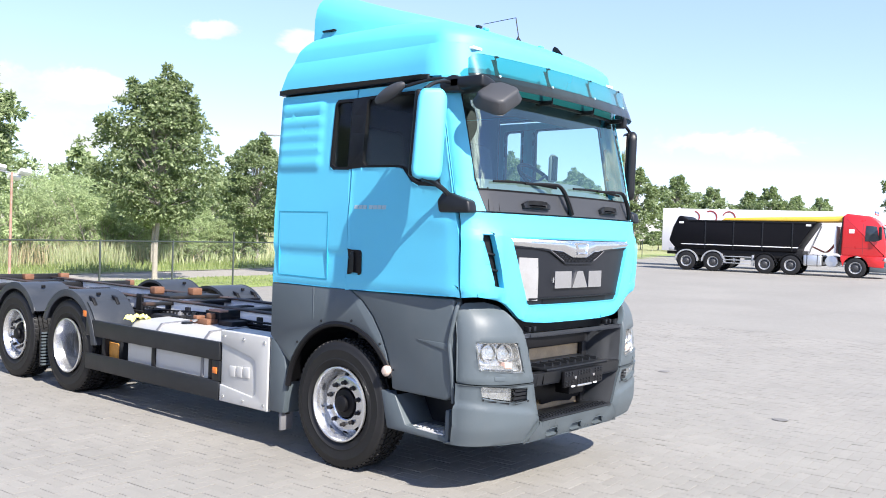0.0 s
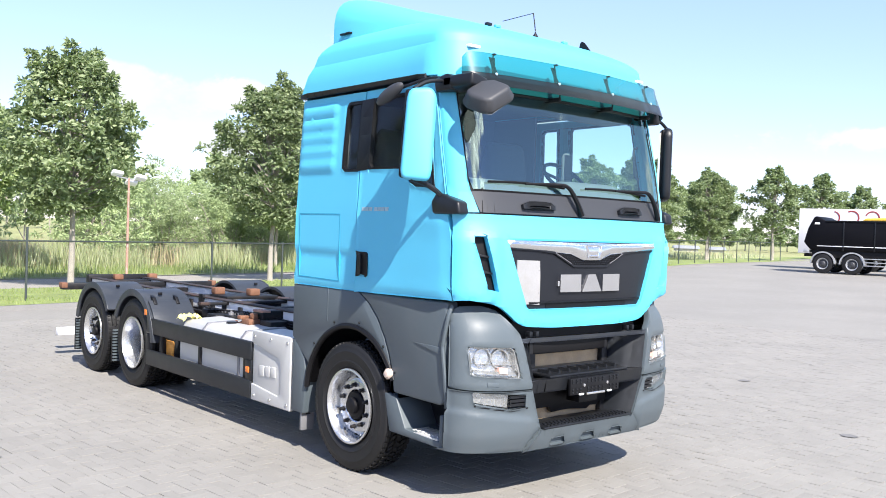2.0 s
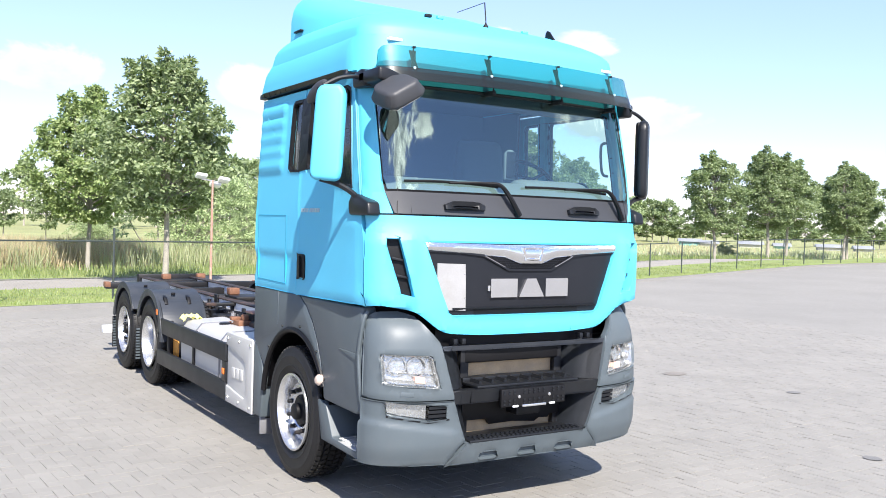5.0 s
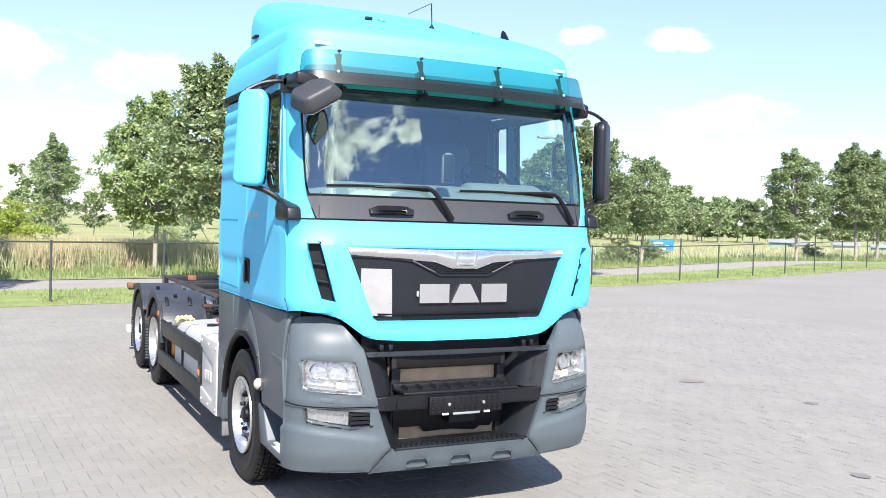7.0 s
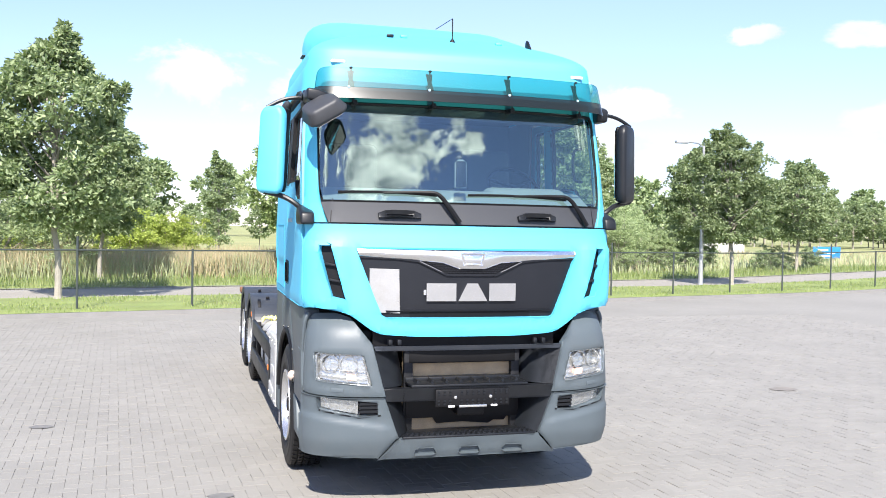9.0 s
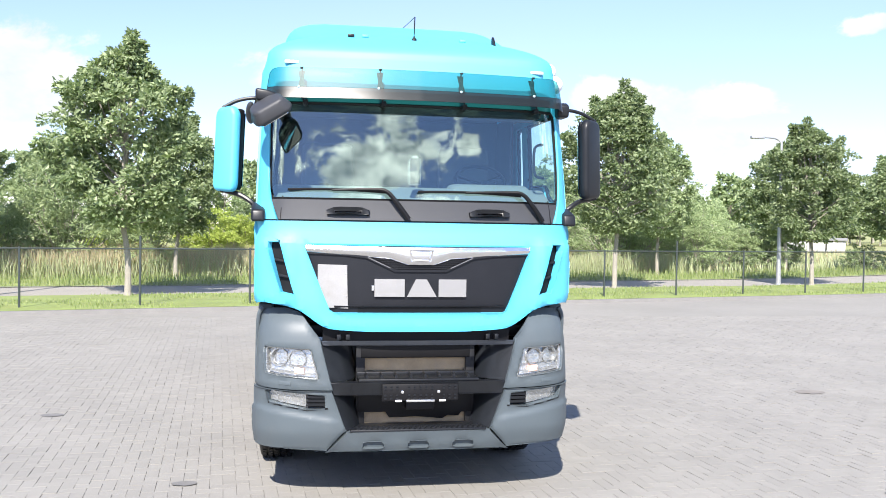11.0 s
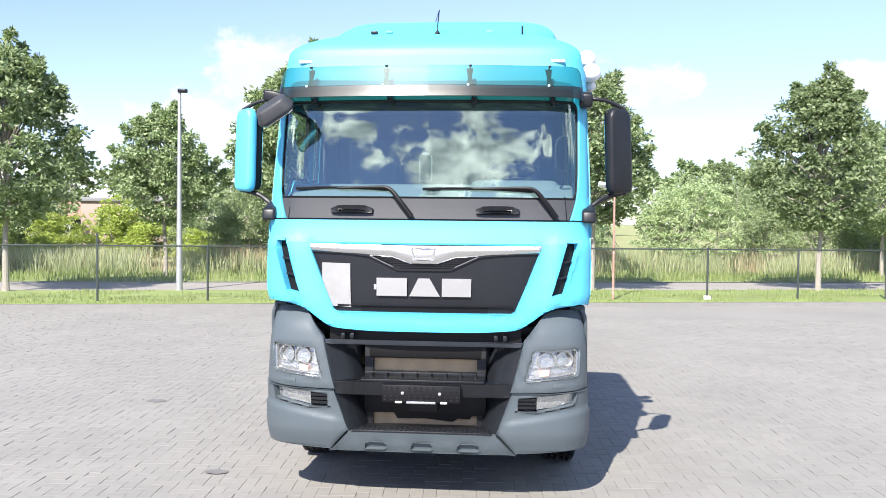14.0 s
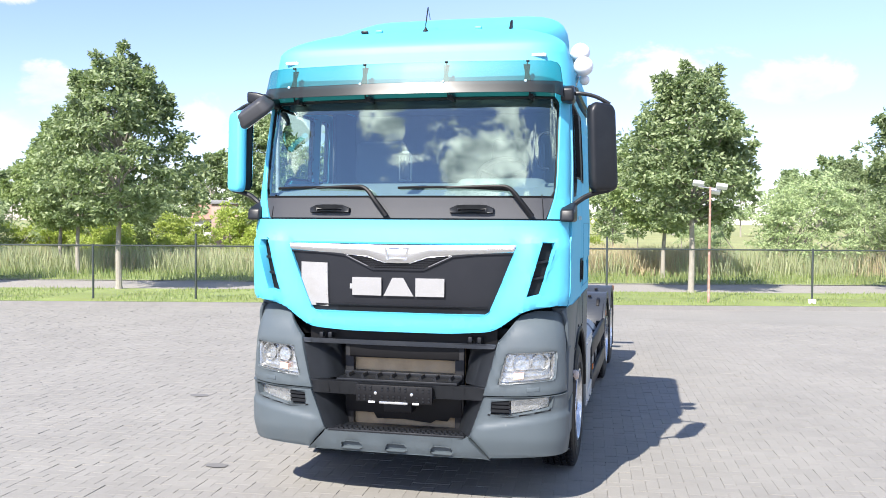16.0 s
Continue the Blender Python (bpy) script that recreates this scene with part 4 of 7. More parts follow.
# sun visor
VIS = Skin([(0, 0.03), (0.35, 0.04), (0.7, 0.075), (0.95, 0.11), (1.1, 0.145), (1.175, 0.2), (1.2, 0.29)], [(3.02, -0.045), (3.14, 0.0), (3.3, 0.06)], [(3.0, 1.01), (3.3, 0.99)])
VX = VIS.of_x
visor = part("sun_visor", VIS.panel([(VX(-1.185), 3.143), (VX(1.185), 3.143), (VX(1.176), 3.255), (VX(1.155), 3.288), (VX(1.11), 3.3), (VX(-1.11), 3.3), (VX(-1.155), 3.288), (VX(-1.176), 3.255)], [], -0.003, 0.003, 0.035, 0.0), VISOR, truck, "translucent teal acrylic sun visor")
part("visor_band", VIS.panel([(VX(-1.187), 3.028), (VX(-1.13), 3.05), (VX(-1.0), 3.055), (VX(1.0), 3.055), (VX(1.13), 3.05), (VX(1.187), 3.028), (VX(1.185), 3.141), (VX(-1.185), 3.141)], [], -0.003, 0.003, 0.028, 0.0), VISORDARK, visor, "dark smoked lower band")
for x in (-0.93, -0.32, 0.33, 0.94):
    bm = bmesh.new()
    tube(bm, [VIS.at(VX(x), 3.3, -0.012), VIS.at(VX(x), 3.27, -0.03), VIS.at(VX(x), 3.2, -0.04), VIS.at(VX(x + 0.015), 3.1, -0.03), VIS.at(VX(x + 0.02), 3.04, -0.06)], 0.006, 6)
    br = part("visor_bracket", bm, BLACK, visor)
    part("bracket_plate", VIS.panel([(VX(x - 0.03), 3.285), (VX(x - 0.018), 3.22), (VX(x - 0.026), 3.15), (VX(x + 0.03), 3.15), (VX(x + 0.014), 3.22), (VX(x + 0.022), 3.285)], [], -0.036, -0.03, 0.3, 0.0), DARK, br)
    p = VIS.at(VX(x), 3.3, 0.012)
    part("bracket_clip", rbox(p.x - 0.011, p.x + 0.011, p.y, p.y + 0.03, p.z - 0.012, p.z + 0.002, 0.003), DARK, br)
    bm = bmesh.new()
    p = VIS.at(VX(x - 0.015), 3.14, 0.006)
    lathe(bm, [(-0.006, 0.011), (0.004, 0.01), (0.006, 0.0001)], 10, Matrix.Translation(p) @ pose(0, 0, 0, 0, 0, -90))
    part("visor_screw", bm, PALE, visor)
    p = VIS.at(VX(x + 0.03), 3.03, -0.1)
    bm = bmesh.new()
    prism(bm, [(p.x - 0.02, 3.045), (p.x - 0.014, 3.015), (p.x + 0.012, 3.01), (p.x + 0.024, 3.03), (p.x + 0.012, 3.055)], "y", p.y - 0.03, p.y + 0.12, 0.006)
    part("visor_foot", bm, BLACK, visor)

# mirrors
for side in (-1, 1):
    shell = BLUE if side < 0 else DARK
    turned = Matrix.Translation((1.465 if side > 0 else -1.478, 0.33, 2.66)) @ pose(0, 0, 0, 0, 0, side * 41) @ pose(0, 0, 0, 0, -side * 3, 0) @ Matrix.Translation((0, 0, -2.66))
    bm = bmesh.new()
    prism(bm, [(-0.105, 2.33), (0.1, 2.33), (0.122, 2.38), (0.118, 2.93), (0.09, 2.985), (-0.07, 3.0), (-0.116, 2.94), (-0.122, 2.4)], "y", -0.065, 0.022, 0.036, 4)
    if side < 0:
        bmesh.ops.scale(bm, vec=(-0.92, 1, 1), verts=bm.verts)
    bmesh.ops.transform(bm, matrix=turned, verts=bm.verts)
    mh = part("mirror", bm, shell, truck, "turquoise mirror housing" if side < 0 else "black mirror housing", 50)
    bm = rbox(*sorted((side * (0.125 if side < 0 else 0.09), -side * 0.09)), 0.0, 0.075 if side < 0 else 0.04, 2.345, 2.982, 0.022, 3)
    bmesh.ops.transform(bm, matrix=turned, verts=bm.verts)
    part("mirror_rim", bm, BLACK, mh)
    bm = rbox(-0.085, 0.085, 0.076 if side < 0 else 0.041, 0.079 if side < 0 else 0.044, 2.38, 2.95, 0.0)
    bmesh.ops.transform(bm, matrix=turned, verts=bm.verts)
    part("mirror_glass", bm, MIRROR, mh)
    bm = bmesh.new()
    tube(bm, bent([(side * 1.22, 0.34, 3.06), (side * 1.3, 0.33, 3.07), (side * 1.42, 0.34, 3.045), (side * 1.53, 0.34, 2.985)], 5), 0.015, 8)
    part("mirror_arm", bm, DARK, mh)
    bm = bmesh.new()
    tube(bm, bent([(side * 1.22, 0.3, 2.17), (side * 1.3, 0.3, 2.25), (side * 1.4, 0.33, 2.31), (side * 1.54, 0.34, 2.345)], 5), 0.02, 8)
    part("mirror_arm", bm, DARK, mh)
    bm = bmesh.new()
    prism(bm, [(0.08, 2.1), (0.38, 2.1), (0.4, 2.19), (0.35, 2.25), (0.28, 2.25), (0.1, 2.19)], "x", side * 1.19, side * 1.295, 0.02, 3)
    part("mirror_foot", bm, DARK, truck, "black mirror foot")
    bm = bmesh.new()
    prism(bm, [(0.24, 3.0), (0.42, 3.0), (0.44, 3.1), (0.3, 3.13), (0.23, 3.1)], "x", side * 1.17, side * 1.27, 0.02, 3)
    part("mirror_bracket", bm, DARK, truck)
# kerb mirror over the right door and front mirror at the right pillar
bm = bmesh.new()
bmesh.ops.create_uvsphere(bm, u_segments=20, v_segments=12, radius=1, matrix=Matrix.Translation((-1.335, 0.88, 3.02)) @ Euler((radians(-24), radians(-12), radians(8))).to_matrix().to_4x4() @ Matrix.Diagonal((0.042, 0.165, 0.052, 1)))
kerb_mirror = part("kerb_mirror", bm, SCUTTLE, truck, "black kerb mirror housing")
bm = bmesh.new()
tube(bm, bent([(-1.2, 0.35, 3.1), (-1.26, 0.5, 3.11), (-1.3, 0.8, 3.06)], 5), 0.013, 8)
part("kerb_mirror_arm", bm, DARK, kerb_mirror)
m_out = Vector((-0.5, -0.42, 0.76)).normalized()
m_long = Vector((0.8, 0.0, 0.55))
m_long = (m_long - m_out * m_long.dot(m_out)).normalized()
tilt = Matrix((m_long, m_out.cross(m_long), m_out)).transposed().to_4x4()
bm = bmesh.new()
prism(bm, [(-0.12, 0.16), (0.06, 0.16), (0.15, 0.06), (0.15, -0.1), (0.1, -0.14), (-0.13, -0.12), (-0.165, -0.06), (-0.165, 0.1)], "z", -0.06, 0.06, 0.036, 4)
for v in bm.verts:
    if v.co.z > 0.02:
        v.co.x *= 0.86
        v.co.y *= 0.86
bmesh.ops.transform(bm, matrix=Matrix.Translation((-1.156, -0.05, 2.945)) @ tilt, verts=bm.verts)
front_mirror = part("front_mirror", bm, SCUTTLE, truck, "black front mirror housing on an arm", 50)
bm = bmesh.new()
prism(bm, [(-0.1, 0.13), (0.05, 0.13), (0.12, 0.05), (0.12, -0.08), (0.08, -0.11), (-0.11, -0.1), (-0.135, -0.05), (-0.135, 0.08)], "z", -0.063, -0.06)
bmesh.ops.transform(bm, matrix=Matrix.Translation((-1.156, -0.05, 2.945)) @ tilt, verts=bm.verts)
part("mirror_glass", bm, MIRROR, front_mirror)
bm = bmesh.new()
prism(bm, [(-1.27, 3.02), (-1.17, 3.0), (-1.1, 3.0), (-1.1, 3.075), (-1.18, 3.1), (-1.27, 3.11)], "y", 0.02, 0.34, 0.02, 3)
part("front_mirror_arm", bm, DARK, front_mirror)

# ---- bumper ----
CHEEK = mat("charcoal_plastic", (0.022, 0.0255, 0.031), 0.5, var=0.12, scale=5, fine=260, bump=0.05, dirt=(0.045, 0.049, 0.054), dirt_amount=0.2, spec=0.4)
SALMON = mat("pale_amber_lens", (0.72, 0.45, 0.36), 0.35, bump=0.0)


def lower_relief(s, z):
    """A ledge under the fog lamp that runs out inwards, and a fuller foot."""
    x = abs(BUM.plan(s)[0])
    ledge = 0.69 - 0.16 * (1.15 - x)
    k = max(0.0, min(1.0, (ledge - z) / 0.03))
    return 0.016 * k * max(0.0, min(1.0, (x - 0.6) / 0.08)) - 0.012 * max(0.0, min(1.0, (0.5 - z) / 0.1))


BUM = Skin([(0, -0.12), (0.4, -0.117), (0.7, -0.105), (0.93, -0.077), (1.08, -0.035), (1.18, 0.028), (1.236, 0.105), (1.258, 0.19), (1.262, 0.26)],
           [(0.3, 0.07), (0.4, 0.035), (0.5, 0.015), (0.7, 0.012), (0.78, 0.0), (0.85, 0.0), (1.15, 0.02), (1.3, 0.05), (1.38, 0.11), (1.45, 0.2)],
           [(0.3, 0.985), (0.42, 0.996), (0.9, 1.0), (1.2, 0.99), (1.4, 0.965)])
BX, BY = BUM.of_x, BUM.of_y
for side in (1, -1):
    def Q(pts):
        q = [(BX(x), z) if x < 1.2 else (BY(x - 2, 1), z) for x, z in pts]
        return q if side > 0 else mirrored(q)
    lamp = rounded([(0.77, 0.905), (1.175, 0.945), (1.195, 1.15), (0.84, 1.135)], 0.022)
    upper = part("bumper_corner", BUM.panel(Q([(0.665, 0.825), (1.0, 0.83), (2.175, 0.845), (2.175, 1.36), (1.19, 1.43), (1.05, 1.437), (0.937, 1.4), (0.775, 1.215)]), [Q(lamp)], -0.05, 0.0, 0.03, 0.008), GREY, truck, "grey painted bumper corner")
    pod = part("headlight", BUM.panel(Q(lamp), [], -0.1, -0.06, 0.1, 0.0), REFLECTOR, truck, "clear-glass headlight unit")
    part("lamp_glass", BUM.panel(Q(lamp), [], -0.014, -0.006, 0.05, 0.003), LENS, pod).visible_shadow = False
    part("lamp_bezel", BUM.panel(Q(lamp), [Q(rounded([(0.787, 0.916), (1.166, 0.953), (1.185, 1.141), (0.846, 1.127)], 0.02))], -0.11, -0.016, 0.05, 0.003), REFLECTOR, pod)
    for x, z, r in ((0.945, 1.062, 0.066), (1.098, 1.072, 0.064)):
        c = BUM.at(BX(x) * side, z, -0.07)
        bm = bmesh.new()
        lathe(bm, [(-0.06, 0.001), (-0.055, r * 0.4), (-0.03, r * 0.75), (0.02, r), (0.03, r * 1.08), (0.03, r * 0.96)], 20, Matrix.Translation(c) @ pose(0, 0, 0, 0, 0, -90 + side * 18), cap=False)
        part("reflector_bowl", bm, REFLECTOR, pod)
        bm = bmesh.new()
        lathe(bm, [(-0.03, 0.02), (0.0, 0.022), (0.02, 0.014), (0.026, 0.0001)], 10, Matrix.Translation(c) @ pose(0, 0, 0, 0, 0, -90 + side * 18))
        part("bulb", bm, LENS, pod)
    part("indicator", BUM.panel(Q([(0.885, 0.945), (0.96, 0.952), (0.965, 0.996), (0.89, 0.988)]), [], -0.09, -0.02, 0.1, 0.004), SALMON, pod, "amber indicator lens")
    part("lamp_divider", BUM.panel(Q([(0.81, 1.0), (1.17, 1.025), (1.17, 1.032), (0.815, 1.006)]), [], -0.075, -0.045, 0.1, 0.003), REFLECTOR, pod)
    part("lamp_divider", BUM.panel(Q([(1.018, 1.03), (1.026, 1.03), (1.03, 1.13), (1.022, 1.13)]), [], -0.085, -0.055, 0.1, 0.003), REFLECTOR, pod)
    part("lamp_floor", BUM.panel(Q([(0.8, 0.925), (1.16, 0.96), (1.165, 0.985), (0.81, 0.955)]), [], -0.1, -0.03, 0.1, 0.003), REFLECTOR, pod)
    part("washer_lid", BUM.panel(Q([(0.98, 0.86), (1.07, 0.865), (1.07, 0.895), (0.98, 0.89)]), [], 0.0, 0.006, 0.1, 0.003), GREY, upper)
    fog = [(0.715, 0.69), (0.86, 0.678), (1.155, 0.735), (1.17, 0.825), (0.86, 0.795), (0.72, 0.782)]
    lower = part("bumper_lower", BUM.panel(Q([(0.715, 0.358), (1.0, 0.37), (1.2, 0.375), (2.175, 0.4), (2.175, 0.835), (1.0, 0.82), (0.675, 0.815), (0.565, 0.515)]), [Q(fog)], -0.05, 0.0, 0.02, 0.008, lower_relief), GREY, truck, "grey lower bumper corner")
    fl = part("fog_lamp", BUM.panel(Q([(0.87, 0.69), (1.15, 0.74), (1.165, 0.82), (0.87, 0.79)]), [], -0.09, -0.04, 0.08, 0.0), REFLECTOR, truck, "clear fog lamp")
    part("fog_glass", BUM.panel(Q([(0.86, 0.685), (1.155, 0.737), (1.168, 0.822), (0.86, 0.793)]), [], -0.02, -0.012, 0.08, 0.003), LENS, fl).visible_shadow = False
    for x in (0.93, 1.06):
        bm = bmesh.new()
        lathe(bm, [(-0.035, 0.001), (-0.03, 0.012), (-0.01, 0.03), (0.012, 0.038), (0.012, 0.034)], 16, Matrix.Translation(BUM.at(BX(x) * side, 0.755, -0.055)) @ pose(0, 0, 0, 0, 0, -90 + side * 15), cap=False)
        part("reflector_bowl", bm, CHROME, fl)
    part("fog_sill", BUM.ribbon(Q([(0.7, 0.686), (0.86, 0.672), (1.0, 0.697), (1.15, 0.725)]), 0.013, -0.02, 0.003), BLACK, lower)
    part("bumper_vent", BUM.panel(Q([(0.715, 0.69), (0.858, 0.68), (0.858, 0.795), (0.72, 0.783)]), [], -0.07, -0.05, 0.08, 0.0), BLACK, lower)
    for z in (0.712, 0.742, 0.772):
        part("vent_slat", BUM.panel(Q([(0.72, z - 0.008), (0.856, z - 0.008), (0.856, z + 0.008), (0.72, z + 0.008)]), [], -0.05, -0.012, 0.1, 0.003), DARK, lower)
    # charcoal cheeks between the corner and the radiator opening, above and below the bar
    for rows, name in ((((0.775, 1.19, 0.565), (0.69, 0.885, 0.51)), "bumper_cheek"), (((0.672, 0.785, 0.53), (0.56, 0.51, 0.46)), "lower_cheek")):
        bm = bmesh.new()
        grid = []
        for x, z, xi in rows:
            p = BUM.at(side * BX(x), z, -0.012)
            grid.append([bm.verts.new(q) for q in (p, Vector((side * (x * 0.45 + xi * 0.55), p.y + 0.05, z)), Vector((side * xi, p.y + 0.13, z)), Vector((side * (xi - 0.045), 0.2, z)))])
        for k in range(3):
            bm.faces.new((grid[0][k], grid[1][k], grid[1][k + 1], grid[0][k + 1]))
        bmesh.ops.solidify(bm, geom=bm.faces[:], thickness=0.02)
        part(name, bm, CHEEK, truck, "charcoal plastic bumper cheek")

part("bumper_lip", BUM.panel([(BX(-0.702), 0.352), (BX(0.702), 0.352), (BX(0.553), 0.503), (BX(-0.553), 0.503)],
     [[(BX(c - 0.1), 0.372), (BX(c + 0.1), 0.372), (BX(c + 0.075), 0.428), (BX(c - 0.075), 0.428)] for c in (-0.352, 0.0, 0.352)], -0.08, 0.012, 0.045, 0.01), GREY, truck, "grey lower lip with three slots")
for c in (-0.352, 0.0, 0.352):
    part("lip_pocket", BUM.panel([(BX(c - 0.11), 0.365), (BX(c + 0.11), 0.365), (BX(c + 0.085), 0.435), (BX(c - 0.085), 0.435)], [], -0.05, -0.014, 0.1, 0.0), GREY, truck)
part("lip_back", rbox(-0.7, 0.7, -0.02, 0.3, 0.375, 0.39, 0.004), BLACK, truck)
# unseen sheet, added to stop sun leaking into the shadow under the engine
part("light_block_tray", rbox(-0.88, 0.88, 0.24, 1.05, 0.36, 0.374, 0.004), BLACK, truck)
step = part("front_step", rbox(-0.53, 0.53, -0.115, 0.14, 0.5, 0.52, 0.006), DARK, truck, "black front step plate")
for i in range(24):
    for j in range(3):
        part("tread_stud", rbox(-0.48 + i * 0.0415 + 0.012 * (j % 2), -0.48 + i * 0.0415 + 0.024 + 0.012 * (j % 2), -0.1 + j * 0.04, -0.08 + j * 0.04, 0.52, 0.528, 0.0), DARK, step)
bar = part("bumper_bar", BUM.panel([(BX(-0.665), 0.785), (BX(0.665), 0.785), (BX(0.69), 0.885), (BX(-0.69), 0.885)], [], -0.09, -0.008, 0.08, 0.012), DARK, truck, "black cross bar of the bumper")
part("bar_top", rbox(-0.47, 0.47, -0.1, 0.12, 0.885, 0.905, 0.005), DARK, truck)
# added dark block that covers the sunlit foot of the radiator
part("bar_filler", rbox(-0.47, 0.47, 0.09, 0.168, 0.895, 0.932, 0.005), DARK, truck)
for i in range(8):
    bm = bmesh.new()
    x = -0.4 + i * 0.114
    prism(bm, [(x - 0.014, 0.905), (x + 0.014, 0.905), (x + 0.004, 0.93), (x - 0.004, 0.93)], "y", -0.03, 0.1, 0.0)
    part("tread_tooth", bm, DARK, bar)
part("top_bar", BUM.panel([(BX(-0.75), 1.165), (BX(0.75), 1.165), (BX(0.77), 1.2), (BX(-0.77), 1.2)], [], -0.06, -0.004, 0.08, 0.01), MUD, truck)
part("bonnet_gap", rbox(-0.74, 0.74, 0.06, 0.1, 1.18, 1.46, 0.0), BLACK, truck)
for side in (-1, 1):
    part("bonnet_gap", rbox(*sorted((side * 0.74, side * 1.16)), 0.3, 0.34, 1.25, 1.46, 0.0), BLACK, truck)
for x in (-0.62, -0.55, 0.55, 0.62):
    part("gap_bracket", rbox(x - 0.015, x + 0.015, -0.03, 0.02, 1.2, 1.24, 0.004), DARK, truck)
rad = part("radiator", rbox(-0.47, 0.47, 0.17, 0.22, 0.4, 1.2, 0.0), BEIGE, truck, "dusty radiator core behind the bumper")
for side in (-1, 1):
    part("radiator_side", rbox(*sorted((side * 0.405, side * 0.475)), 0.12, 0.168, 0.4, 1.2, 0.004), STEEL, rad)
part("radiator_cover", rbox(-0.44, 0.44, 0.115, 0.165, 1.035, 1.16, 0.012), BLACK, rad)
part("radiator_frame", rbox(-0.41, 0.41, 0.105, 0.118, 1.143, 1.15, 0.002), RIM, rad)
bm = bmesh.new()
pts = [(-0.46, 0.9), (-0.46, 0.61), (-0.24, 0.61), (-0.21, 0.565), (0.0, 0.57), (0.22, 0.55), (0.26, 0.575), (0.35, 0.57), (0.37, 0.6), (0.46, 0.6), (0.46, 0.9)]
prism(bm, pts, "y", 0.11, 0.14, 0.003)
part("lower_cover", bm, BLACK, rad)
holder = part("plate_holder", rbox(-0.295, 0.295, -0.155, -0.125, 0.745, 0.875, 0.006), BLACK, truck, "empty black number plate holder")
for x in (-0.14, 0.14):
    bm = bmesh.new()
    lathe(bm, [(-0.004, 0.014), (0.006, 0.012), (0.008, 0.0001)], 10, Matrix.Translation((x, -0.157, 0.815)) @ pose(0, 0, 0, 0, 0, -90))
    part("screw", bm, CHROME, holder)
for i in range(13):
    for z in (0.765, 0.79, 0.84, 0.86):
        x = -0.27 + i * 0.045
        if min(abs(x - 0.14), abs(x + 0.14)) > 0.03:
            part("holder_stud", rbox(x - 0.008, x + 0.008, -0.161, -0.154, z - 0.006, z + 0.006, 0.0), DARK, holder)
part("holder_strip", rbox(-0.11, 0.11, -0.165, -0.15, 0.738, 0.755, 0.003), RIM, holder, "bare metal strip")
for x in (-0.17, 0.17):
    part("holder_clip", rbox(x - 0.025, x + 0.025, -0.163, -0.15, 0.74, 0.754, 0.003), WHITE, holder)
part("tow_cover", rbox(-0.1, 0.12, -0.08, 0.06, 0.66, 0.74, 0.01), BLACK, truck)

# ---- lower flanks, steps and arches ----
AX1, AX2, AX3 = 1.45, 6.05, 7.4


SEAM = [(0.85, 0.7), (0.872, 0.85), (0.915, 0.98), (0.985, 1.12), (1.085, 1.26), (1.205, 1.37), (1.35, 1.452)]


def arc(cy, cz, r, a0, a1, n):
    return [(cy + r * math.cos(radians(a0 + (a1 - a0) * k / n)), cz + r * math.sin(radians(a0 + (a1 - a0) * k / n))) for k in range(n + 1)]


